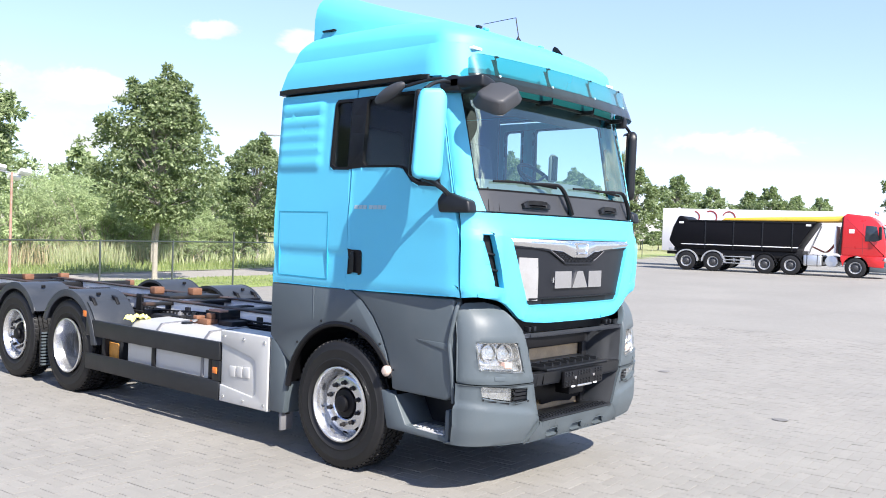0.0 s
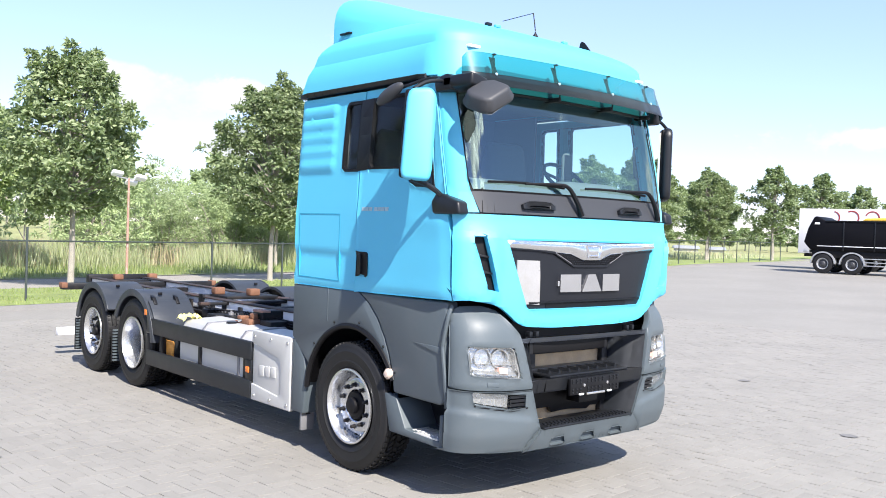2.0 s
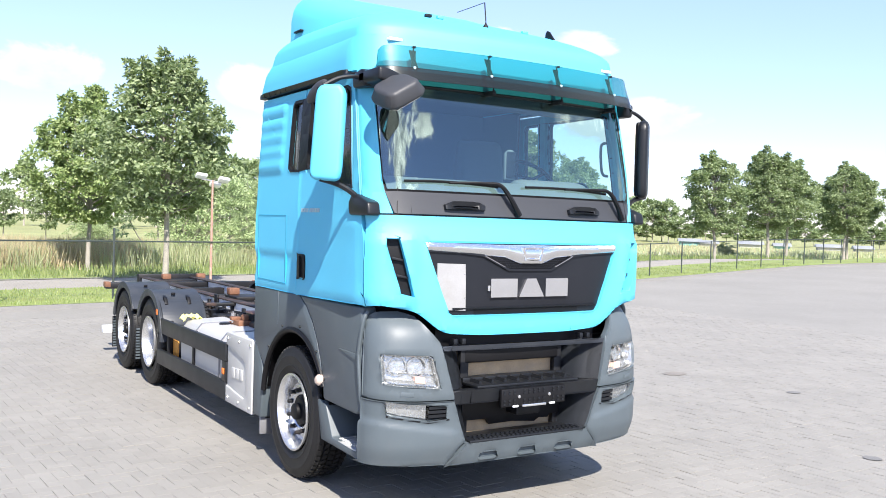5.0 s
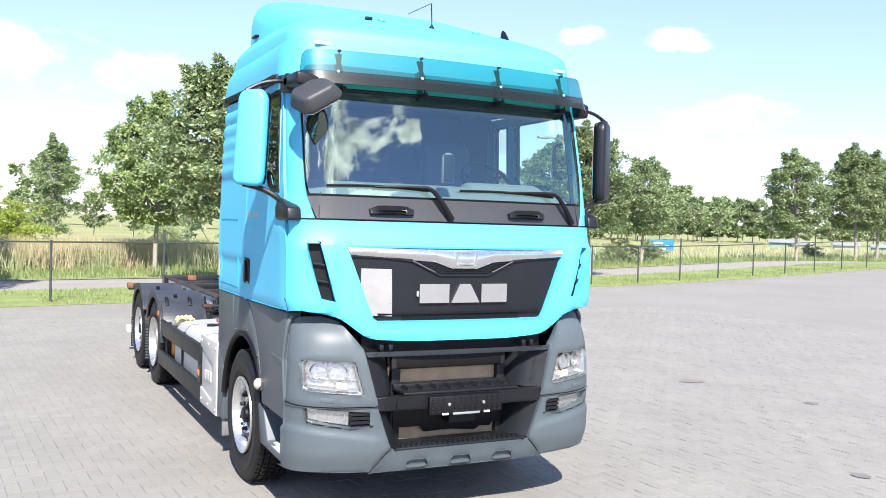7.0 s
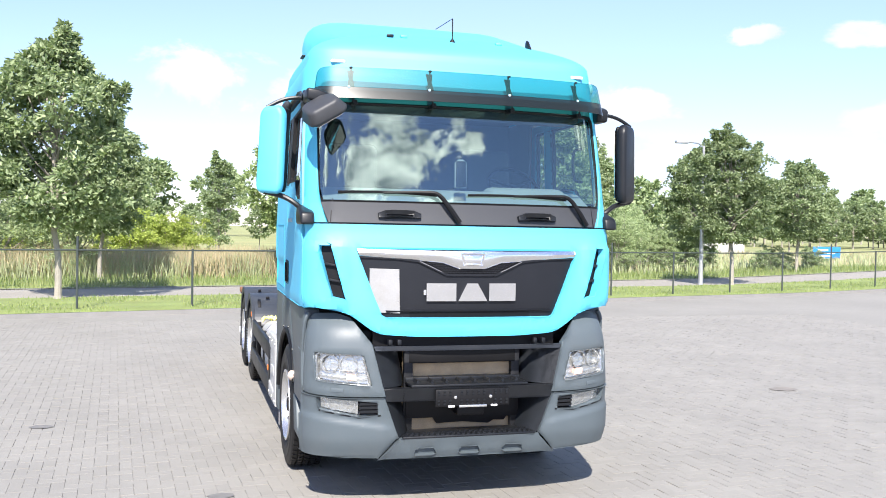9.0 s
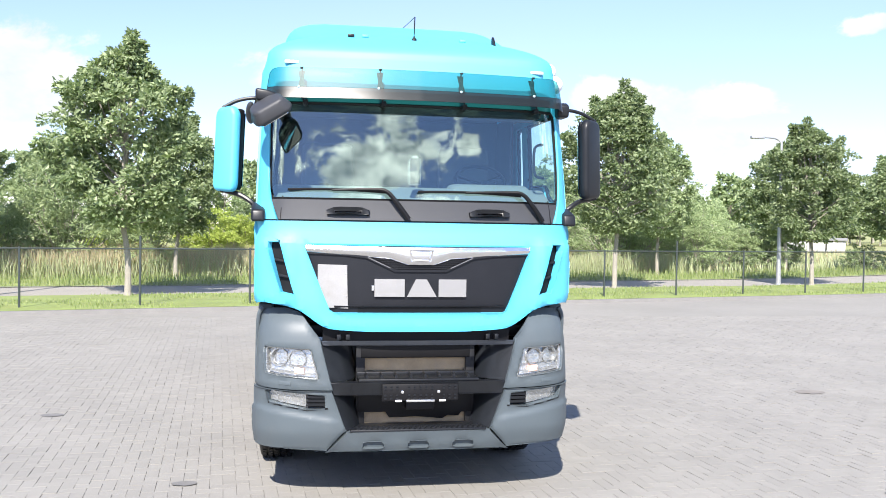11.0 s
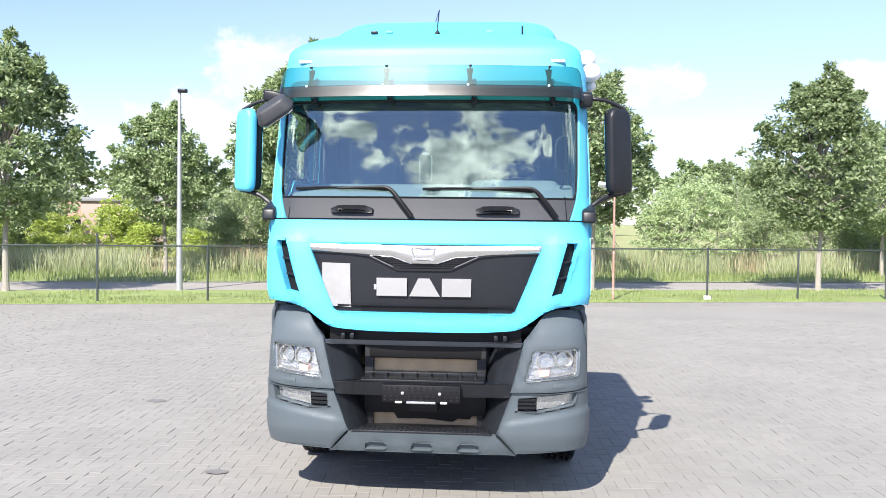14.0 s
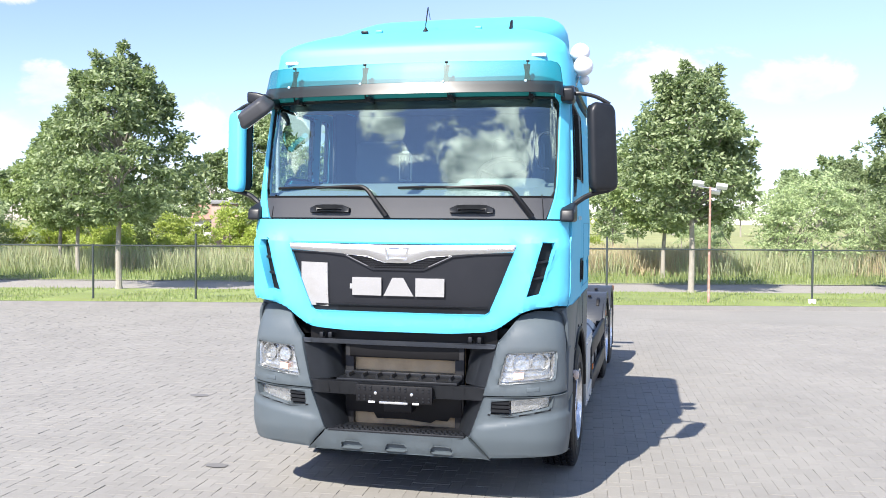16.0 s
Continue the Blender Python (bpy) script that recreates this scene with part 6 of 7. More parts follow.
for side in (-1, 1):
    part("bar_hanger", rbox(*sorted((side * 0.36, side * 0.44)), 8.88, 8.97, 0.36, 0.8, 0.006), STEEL, under)
    part("mudguard_arm", rbox(*sorted((side * 0.44, side * 0.62)), 6.68, 6.76, 0.85, 0.92, 0.005), STEEL, truck)

# ---- inside the cab ----
bm = bmesh.new()
prism(bm, [(0.2, 2.0), (0.24, 2.28), (0.5, 2.4), (0.62, 2.41), (0.7, 2.3), (0.75, 1.9), (0.6, 1.5), (0.25, 1.5)], "x", -1.14, 1.14, 0.03, 3)
dash = part("dashboard", bm, DASH, truck, "grey moulded dashboard", 50)
bm = bmesh.new()
prism(bm, [(0.34, 2.28), (0.45, 2.4), (0.6, 2.465), (0.74, 2.42), (0.74, 2.2), (0.36, 2.2)], "x", 0.3, 1.04, 0.09, 5)
part("instrument_hood", bm, DASH, dash)
bm = bmesh.new()
ring = [(0.65 + 0.22 * math.cos(a), 0.82 + 0.22 * math.sin(a) * 0.75, 2.48 + 0.22 * math.sin(a) * 0.66) for a in np.linspace(0, 2 * math.pi, 33)[:-1]]
tube(bm, ring + [ring[0]], 0.018, 8)
sw = part("steering_wheel", bm, BLACK, truck, "black steering wheel")
bm = bmesh.new()
lathe(bm, [(0, 0.07), (0.03, 0.06), (0.04, 0.0001)], 16, Matrix.Translation((0.65, 0.82, 2.46)) @ pose(0, 0, 0, 0, 60, 90))
for a in (20, 160, 270):
    tube(bm, [(0.65, 0.82, 2.46), (0.65 + 0.21 * math.cos(radians(a)), 0.82 + 0.21 * math.sin(radians(a)) * 0.75, 2.48 + 0.21 * math.sin(radians(a)) * 0.66)], 0.014, 6)
part("spokes", bm, BLACK, sw)
for x in (-0.65, 0.65):
    bm = bmesh.new()
    prism(bm, [(1.1, 1.75), (1.62, 1.78), (1.72, 2.6), (1.66, 2.85), (1.56, 2.85), (1.52, 2.6), (1.45, 1.95), (1.1, 1.92)], "x", x - 0.24, x + 0.24, 0.06, 4)
    part("seat", bm, CABIN, truck, "dark grey cab seat", 60)
part("bunk", rbox(-1.12, 1.12, 1.75, 2.28, 1.7, 1.95, 0.06, 4), CABIN, truck)
part("inner_back", rbox(-1.13, 1.13, 2.26, 2.298, 1.3, 3.3, 0.0), CABIN, truck)
for side in (-1, 1):
    part("side_lining", rbox(*sorted((side * 1.13, side * 1.16)), 1.67, 2.28, 1.3, 3.16, 0.0), CABIN, truck)
    part("side_lining", rbox(*sorted((side * 1.13, side * 1.17)), 0.3, 1.67, 1.3, 2.26, 0.0), CABIN, truck)
part("head_lining", rbox(-1.1, 1.1, 0.45, 2.28, 3.16, 3.19, 0.01), CABIN, truck)
part("overhead_locker", rbox(-1.08, 1.08, 0.4, 0.75, 3.0, 3.16, 0.03, 3), CABIN, truck)
bm = bmesh.new()
prism(bm, [(-0.05, -0.11), (0.05, -0.11), (0.05, 0.09), (0.02, 0.12), (-0.02, 0.12), (-0.05, 0.09)], "y", 0, 0.03, 0.01)
bmesh.ops.transform(bm, matrix=Matrix.Translation((-0.02, 0.2, 2.52)), verts=bm.verts)
tb = part("toll_box", bm, DASH, truck, "small rounded toll box behind the windscreen")
part("toll_box_face", rbox(-0.062, 0.022, 0.192, 0.2, 2.42, 2.625, 0.004), BLACK, tb)
bm = bmesh.new()
tube(bm, bent([(1.08, 0.32, 2.5), (1.0, 0.3, 2.53), (1.0, 0.32, 2.74), (1.08, 0.35, 2.78)], 5), 0.012, 8)
part("pillar_grip", bm, BLACK, truck)

# ---- fence ----
fence = tagged(new("fence"), "low dark chain-link fence with a top rail", "fence")
POST_U0, POST_STEP = 0.69, 2.66
for i in range(-12, 24):
    u = POST_U0 + i * POST_STEP
    p = along(u, 0)
    tall = i in (-11, -8, -4, -2, 0, 4, 8, 12)
    bm = bmesh.new()
    tube(bm, [(p.x, p.y, p.z), (p.x, p.y, p.z + (1.75 if tall else 1.47))], 0.028, 8)
    if i == 1:
        bm.free()
        continue
    post = part("post", bm, POST, fence)
    if i == 2:
        part("concrete_foot", rbox(p.x - 0.09, p.x + 0.09, p.y - 0.09, p.y + 0.09, 0.0, 0.16, 0.02), mat("pale_concrete", (0.7, 0.69, 0.66), 0.85), post, "pale concrete post foot")
for i in range(-12, 23):
    a, b = along(POST_U0 + i * POST_STEP, 0), along(POST_U0 + (i + 1) * POST_STEP, 0)
    bm = bmesh.new()
    tube(bm, [a + Vector((0, 0, 1.43)), b + Vector((0, 0, 1.43))], 0.02, 6)
    part("top_rail", bm, POST, fence)
vs, fs = [], []
for k in range(int(92 / 0.075)):
    for lean in (-1, 1):
        u0 = -31 + k * 0.075
        a, b = along(u0, 0.03, 0.06), along(u0 + lean * 1.36, 0.03, 1.42)
        o, n = FENCE_U * 0.0011, len(vs)
        vs += [(a - o)[:], (a + o)[:], (b + o)[:], (b - o)[:]]
        fs.append((n, n + 1, n + 2, n + 3))
tagged(raw("chain_link", vs, fs, WIRE, fence), "", "", "", "stuff")


# ---- plants ----
def leaf_cloud(rng, centres, radii, per, size, droop=0.3, narrow=0.5, lift=0.2):
    """Small folded leaves in clumps that are fuller on top than below."""
    n = len(centres) * per
    c = np.repeat(np.array(centres), per, axis=0)
    r = np.repeat(np.array(radii), per)
    d = rng.normal(size=(n, 3))
    d /= np.linalg.norm(d, axis=1)[:, None]
    d[:, 2] = np.abs(d[:, 2]) * 0.85 - lift
    base = c + d * (r * rng.uniform(0.25, 1.0, n) ** 0.6)[:, None]
    axis = d + rng.normal(size=(n, 3)) * 0.7
    axis[:, 2] -= droop
    axis /= np.linalg.norm(axis, axis=1)[:, None]
    side = np.cross(axis, rng.normal(size=(n, 3)))
    side /= np.linalg.norm(side, axis=1)[:, None] + 1e-9
    up = np.cross(side, axis)
    ln = size * rng.uniform(0.7, 1.3, n)[:, None]
    wd = ln * narrow / 2
    v = np.empty((n, 4, 3))
    v[:, 0] = base
    v[:, 1] = base + axis * ln * 0.5 + side * wd + up * wd * 0.4
    v[:, 2] = base + axis * ln
    v[:, 3] = base + axis * ln * 0.5 - side * wd + up * wd * 0.4
    idx = np.arange(n)[:, None] * 4
    f = np.concatenate([idx + [0, 1, 2], idx + [0, 2, 3]], axis=0)
    return v.reshape(-1, 3).tolist(), f.tolist()


def limb_mesh(bm, rng, start, end, r0, r1, bend=0.15):
    a, b = Vector(start), Vector(end)
    mid = a.lerp(b, 0.5) + Vector(rng.normal(size=3) * bend * (b - a).length * 0.4)
    pts = bent([a, mid, b], 3)
    tube(bm, pts, r0, 6, [r0 + (r1 - r0) * i / (len(pts) - 1) for i in range(len(pts))])


def tree(seed, height, width, clear, leaf, leaves_per=68, clumps=270, size=0.155, taper=1.35, label="", category="tree", lean=0.0, shoots=26):
    """A planted tree: tapered trunk with limbs, and an oval crown of leaf clumps with gaps."""
    rng = np.random.default_rng(seed)
    top = tagged(new("tree"), label, category, "row of trees along the lane")
    bm = bmesh.new()
    trunk = bent([(0, 0, -0.1), (0.02, 0.01, clear * 0.6), (0.05 + lean, -0.04, clear * 1.2), (lean * 1.4, 0.03, height * 0.62), (lean * 1.6, 0, height * 0.9)], 4)
    rr = [0.09 * (1 - 0.88 * (p.z / height)) + (0.05 if p.z < 0.05 else 0) for p in trunk]
    tube(bm, trunk, 0.12, 10, [max(r, 0.015) for r in rr])
    centres, radii = [], []
    phase = rng.uniform(0, 6.28, 6)
    while len(centres) < clumps:
        t = rng.uniform(0, 1) ** 0.85
        z = clear + (height - clear) * t
        prof = (0.42 + 0.58 * math.sin(math.pi / 2 * min(1, t / 0.34))) * (1.0 if t < 0.45 else max(0.0, 1 - ((t - 0.45) / 0.57) ** 2.0) ** (0.9 / taper + 0.1))
        a = rng.uniform(0, 2 * math.pi)
        lobes = 1 + 0.2 * math.sin(3 * a + phase[0] + 2.5 * t) + 0.12 * math.sin(5 * a + phase[1] - 5 * t) + 0.1 * math.sin(9 * t + phase[2])
        rad = width / 2 * max(prof, 0.06) * lobes * rng.uniform(0.25, 1.0) ** 0.45
        centres.append((rad * math.cos(a) + lean * 1.5 * t, rad * math.sin(a), z))
        radii.append(rng.uniform(0.24, 0.46) * (1.0 if t < 0.8 else 0.75))
    tips = [c for c in centres if math.hypot(c[0], c[1]) > 0.28 * width * (1 - 0.5 * (c[2] - clear) / (height - clear)) or c[2] > 0.85 * height]
    for i in range(shoots):
        c = Vector(tips[rng.integers(len(tips))])
        d = Vector((c.x * 0.35, c.y * 0.35, 0.75)).normalized()
        for k in range(3):
            c = c + d * 0.2
            centres.append(c[:])
            radii.append(0.2 - 0.05 * k)
    for c in centres[::6]:
        z0 = clear * 0.9 + (c[2] - clear * 0.9) * 0.55
        limb_mesh(bm, rng, (lean * z0 / height, 0, z0), (c[0] * 0.85, c[1] * 0.85, c[2]), 0.032, 0.008)
    part("trunk", bm, BARK, top)
    vs, fs = leaf_cloud(rng, centres, radii, leaves_per, size)
    crown = raw("crown", vs, fs, leaf, top)
    return top


def bush(seed, height, width, leaf, clumps=210, per=72, size=0.16, narrow=0.32, label="", droop=0.5):
    """A shrub that is leafy down to the ground, with upright wands."""
    rng = np.random.default_rng(seed)
    top = tagged(new("bush"), label, "bush", "bushes behind the reeds")
    bm = bmesh.new()
    centres, radii = [], []
    lumps = [(rng.uniform(-0.32, 0.32) * width, rng.uniform(-0.25, 0.25) * width, rng.uniform(0.55, 1.0) * height, rng.uniform(0.22, 0.36) * width) for _ in range(6)]
    while len(centres) < clumps:
        lx, ly, lh, lr = lumps[rng.integers(6)]
        d = rng.normal(size=3)
        d /= np.linalg.norm(d)
        k = rng.uniform(0.3, 1) ** 0.4
        z = lh * 0.52 + d[2] * lh * 0.5 * k
        if z > 0.15:
            centres.append((lx + d[0] * lr * k, ly + d[1] * lr * k, z))
            radii.append(rng.uniform(0.25, 0.5))
    for c in centres[::5]:
        limb_mesh(bm, rng, (c[0] * 0.15, c[1] * 0.15, 0), c, 0.04, 0.008)
    part("trunk", bm, BARK, top)
    vs, fs = leaf_cloud(rng, centres, radii, per, size, droop, narrow)
    raw("crown", vs, fs, leaf, top)
    return top


def put(ob, u, v, turn, grow, tall=None, first=False):
    m = Matrix.Translation(along(u, v, 0.03)) @ pose(0, 0, 0, 0, 0, turn)
    s = Vector((grow, grow, tall or grow))
    o = ob if first else copy_thing(ob, m)
    o.matrix_basis = m @ Matrix.Diagonal((*s, 1))
    return o


ASH = "young street tree with dense dark green leaves"
kinds = [tree(11, 6.45, 3.25, 1.95, LEAF, label=ASH), tree(12, 6.4, 3.1, 1.85, LEAF, label=ASH, lean=0.12), tree(13, 6.5, 3.5, 1.95, LEAF, label=ASH, taper=1.1)]
far_kinds = [tree(14, 6.4, 3.9, 1.7, LEAF, 22, 80, 0.46, label="tree in the distance with dark green leaves", shoots=7), tree(15, 6.4, 4.2, 1.6, LEAF, 22, 80, 0.46, label="tree in the distance with dark green leaves", taper=1.1, shoots=7)]
far_used = set()
mid = tree(16, 6.45, 3.3, 1.9, LEAF, 40, 150, 0.24, label="young street tree across the yard", shoots=16)
fresh = tree(21, 5.9, 3.6, 1.8, LEAFMID, label="young street tree with fresh light green leaves", taper=1.0)
used = set()
front_row = [(-30.2, 1.0, 1.0), (-21.6, 1.05, 1.03), (-13.1, 1.06, 1.02), (-4.7, 1.08, 1.03), (3.75, 1.06, 0.98), (11.2, 1.06, 1.0), (20.2, 0.98, 0.92)]
for i, (u, g, h) in enumerate(front_row):
    k = (i * 2 + 1) % 3
    put(kinds[k], u, 3.2, (i * 77) % 360, g, h, first=k not in used)
    used.add(k)
for i, (u, g) in enumerate([(-25, 0.92), (-17.3, 0.95), (-9.95, 0.93), (-2.6, 0.9), (18.4, 0.92)]):
    put(kinds[(i + 1) % 3], u, 10.5, (i * 101 + 40) % 360, g, g * 0.98)
for i, (u, v) in enumerate([(31.0, 8.9), (44.8, 7.6), (54.3, 8.4), (60.4, 9.7), (66.4, 7.5), (72.5, 9.5), (66.1, 1.8), (81.6, 1.6), (98.5, 1.3), (107.7, -1.5), (101.0, -4.9), (118.2, -6.2), (123.5, -8.9)]):
    put(kinds[i % 3] if i < 6 else mid, u, v, (i * 83 + 20) % 360, first=i == 6, *((1.0, 0.84) if i == 0 else (1.22, 1.0) if i == 1 else (1.38 + 0.06 * (i % 2), 1.16) if i < 6 else (1.25, 1.09) if i == 6 else (1.3, 1.18)))
put(mid, 65.6, -19.2, 40, 1.0, 1.15)
put(kinds[1], 27.2, 11.8, 200, 1.05, 0.98)
put(fresh, 4.7, 10.5, 30, 1.0, first=True)
put(fresh, -18.6, 12.0, 140, 0.95)

WILLOWS = "grey-green willow shrub behind the reeds"
w1, w2 = bush(31, 5.4, 6.2, WILLOW, label=WILLOWS), bush(32, 6.2, 5.2, WILLOW, label=WILLOWS)
lime = bush(33, 4.0, 5.5, LEAFLIGHT, narrow=0.5, size=0.16, label="bright yellow-green shrub behind the reeds", droop=0.1)
deep = bush(34, 4.6, 5.2, LEAF, narrow=0.5, size=0.18, label="dark green shrub at the meadow edge", droop=0.1)
first = {id(o): True for o in (w1, w2, lime, deep)}
spots = [(w1, 10.0, 14.2, 0, 0.95), (w2, 15.2, 14.4, 60, 0.8), (w1, 18.2, 13.6, 120, 0.85), (w2, 20.6, 14.8, 10, 0.9), (w1, 24.2, 14.0, 200, 0.9), (w2, -6.2, 13.6, 80, 0.95), (w1, -3.4, 13.2, 300, 0.62), (w1, -8.6, 15.0, 20, 0.7), (w2, 8.6, 19.0, 20, 0.5),
         (w2, 18.5, 20.0, 220, 0.8), (w1, 21.5, 20.5, 90, 1.1), (w1, 27.0, 20.0, 40, 0.9), (w2, -29, 13.5, 30, 1.0), (w1, -33, 15, 130, 1.1), (w1, -23.8, 16.5, 200, 0.85),
         (lime, -18.4, 17.0, 0, 0.6), (lime, -15.8, 18.0, 90, 0.62), (lime, -13.5, 20.5, 150, 0.82), (lime, -9.6, 17.0, 60, 0.45), (lime, -22.0, 19.5, 45, 0.75), (lime, 2.4, 21.5, 130, 0.66), (lime, 0.8, 22.0, 10, 0.75), (lime, -3.6, 24.0, 10, 0.7), (lime, -26.5, 18.5, 200, 0.9), (deep, -10.5, 22.0, 0, 0.8), (deep, -19.5, 22.5, 70, 0.85), (deep, -20.0, 24.0, 150, 0.95), (deep, 30.5, 10.0, 10, 0.32), (deep, 35.5, 11.5, 90, 0.3), (deep, 56, 12.5, 90, 0.3), (w2, 22.5, 12.6, 140, 0.62), (w1, 24.6, 13.2, 30, 0.55), (deep, 26.2, 12.9, 10, 0.5), (deep, 28.6, 14.0, 60, 0.55)]
for ob, u, v, turn, g in spots:
    put(ob, u, v, turn, g, first=first.pop(id(ob), False))
cone = tree(41, 7.2, 2.2, 1.0, LEAF, label="slender dark conical tree", taper=1.6, clumps=110)
put(cone, 5.6, 25.5, 0, 0.86, 0.76, first=True)
put(kinds[0], 18.8, 26.5, 70, 0.72, 0.86)
rng_bg = np.random.default_rng(5)


def put_far(i, u, v, turn, grow):
    k = i % 2
    o = put(far_kinds[k], u, v, turn, grow, first=k not in far_used)
    far_used.add(k)
    return o


for i in range(26):
    u = -70 + i * 5.2
    if not -4 < u < 22 and not -21.5 < u < -13.5:
        put_far(i, u, 30 + rng_bg.uniform(0, 14), rng_bg.uniform(0, 360), rng_bg.uniform(0.8, 1.1))
for i in range(9):
    put_far(i, -4 + i * 3.4, 44 + rng_bg.uniform(0, 10), rng_bg.uniform(0, 360), rng_bg.uniform(0.45, 0.6))
for i in range(46):
    u = -160 + i * 9.5
    o = put_far(i, u, 120 + rng_bg.uniform(0, 50), rng_bg.uniform(0, 360), rng_bg.uniform(1.6, 2.3))
    o["group"] = "far line of trees"


for i in range(64):
    az, r = radians((28 + i * 0.6 if i < 32 else 47 + (i - 32) * 1.35) + rng_bg.uniform(-0.3, 0.3)), rng_bg.uniform(150, 205)
    p = Vector((math.sin(az) * r, math.cos(az) * r, 0)) - FENCE_O
    o = put_far(i, p.dot(FENCE_U), p.dot(FENCE_V), rng_bg.uniform(0, 360), rng_bg.uniform(1.05, 1.4) if i < 32 else rng_bg.uniform(0.5, 0.8))
    o["group"] = "far line of trees"


for i in range(52):
    az, r = radians(33 + i * 0.95 + rng_bg.uniform(-0.3, 0.3)), rng_bg.uniform(165, 215)
    p = Vector((math.sin(az) * r, math.cos(az) * r, 0)) - FENCE_O
    o = put(far_kinds[i % 2], p.dot(FENCE_U), p.dot(FENCE_V), rng_bg.uniform(0, 360), rng_bg.uniform(1.0, 1.5), rng_bg.uniform(0.5, 0.72))
    o["group"] = "far line of trees"


def blades(name, material, count, u0, u1, v0, v1, h0, h1, w, seed, label, lean=0.18, patch=None):
    rng = np.random.default_rng(seed)
    vs, fs = [], []
    for _ in range(count):
        u, v = rng.uniform(u0, u1), rng.uniform(v0, v1)
        if patch and noise.noise(Vector((u * patch, v * patch, seed))) < -0.12:
            continue
        p = along(u, v, 0.02)
        h, a = rng.uniform(h0, h1) * (1 + 0.25 * noise.noise(Vector((u * 0.4, v * 0.4, 7)))), rng.uniform(0, math.pi)
        o = Vector((math.cos(a), math.sin(a), 0)) * w
        t = Vector((rng.normal() * lean * h, rng.normal() * lean * h, h))
        n = len(vs)
        vs += [(p - o)[:], (p + o)[:], (p + t * 0.6 + o * 0.8)[:], (p + t * 0.6 - o * 0.8)[:], (p + t + Vector((rng.normal(), rng.normal(), 0)) * lean * 0.3 * h)[:]]
        fs += [(n, n + 1, n + 2, n + 3), (n + 3, n + 2, n + 4)]
    return tagged(raw(name, vs, fs, material), label, "plants", "", "stuff")


blades("reeds", REED, 40000, -45, 21, 10.9, 15.0, 0.6, 1.15, 0.014, 3, "belt of tall green reeds beyond the lane", patch=0.35)
blades("dry_reeds", STRAW, 16000, -8, 7.5, 11.4, 15.0, 0.7, 1.3, 0.013, 4, "pale dry reeds among the green")
blades("dry_reeds", STRAW, 5000, -45, 21, 11.4, 15.0, 0.7, 1.2, 0.012, 6, "scattered pale dry reed stalks")
blades("verge_grass", BLADE, 26000, -26, 40, -0.75, 3.35, 0.05, 0.13, 0.012, 5, "short blades of the mown verge", patch=0.5)
blades("rough_grass", BLADE, 16000, -40, 60, 7.2, 11.2, 0.12, 0.4, 0.014, 8, "rough uncut grass beyond the lane")
blades("meadow_grass", REED, 14000, 20, 95, 10.5, 34, 0.3, 0.7, 0.03, 9, "tall uncut meadow grass")
blades("meadow_grass", STRAW, 9000, 20, 95, 12, 40, 0.3, 0.75, 0.03, 10, "pale seed heads over the meadow", patch=0.1)


# ---- poles, sign, buildings ----
def flood_post():
    p = along(POST_U0 + POST_STEP * 1.0, 0.05)
    top = tagged(new("floodlight_post"), "rusty reddish floodlight post with two white lamps", "lamp post")
    bm = bmesh.new()
    tube(bm, [(p.x, p.y, 0.0), (p.x, p.y, 1.5), (p.x, p.y, 3.05)], 0.03, 8, [0.036, 0.032, 0.026])
    part("pole", bm, RUSTY, top)
    bm = bmesh.new()
    tube(bm, [(p.x - 0.3, p.y, 3.06), (p.x + 0.3, p.y, 2.98)], 0.018, 6)
    part("cross_arm", bm, GALV, top)
    for dx, dz, dy in ((-0.3, 0.14, 0.0), (0.28, 0.06, -0.05), (0.12, -0.06, 0.15)):
        bm = bmesh.new()
        box(bm, -0.14, 0.14, -0.09, 0.09, -0.045, 0.045, 0.02, 2, Matrix.Translation((p.x + dx, p.y + dy, 3.0 + dz)) @ pose(0, 0, 0, -30, 8, 0))
        part("lamp", bm, WHITE, top, "white floodlight housing")


flood_post()


def lamp_pole(u, v, h, arm, label):
    p = along(u, v)
    top = tagged(new("street_lamp"), label, "street lamp")
    bm = bmesh.new()
    tube(bm, [(p.x, p.y, p.z), (p.x, p.y, p.z + 0.9), (p.x, p.y, p.z + h)], 0.08, 12, [0.1, 0.085, 0.045])
    part("pole", bm, GALV, top)
    if arm:
        bm = bmesh.new()
        tube(bm, bent([(p.x, p.y, p.z + h - 0.1), (p.x - 0.25, p.y, p.z + h + 0.08), (p.x - 0.9, p.y - 0.2, p.z + h + 0.1)], 4), 0.03, 8)
        part("arm", bm, GALV, top)
        part("lamp_head", rbox(p.x - 1.4, p.x - 0.85, p.y - 0.3, p.y - 0.12, p.z + h + 0.03, p.z + h + 0.14, 0.03), GALV, top)
    else:
        part("lamp_head", rbox(p.x - 0.04, p.x + 0.22, p.y - 0.09, p.y + 0.09, p.z + h - 0.03, p.z + h + 0.08, 0.03), DARK, top, "small dark lamp head")


lamp_pole(-8.47, 3.43, 5.75, False, "tall grey steel lamp pole with a small dark head")
lamp_pole(19.2, 3.9, 5.6, True, "grey street lamp with a side arm")


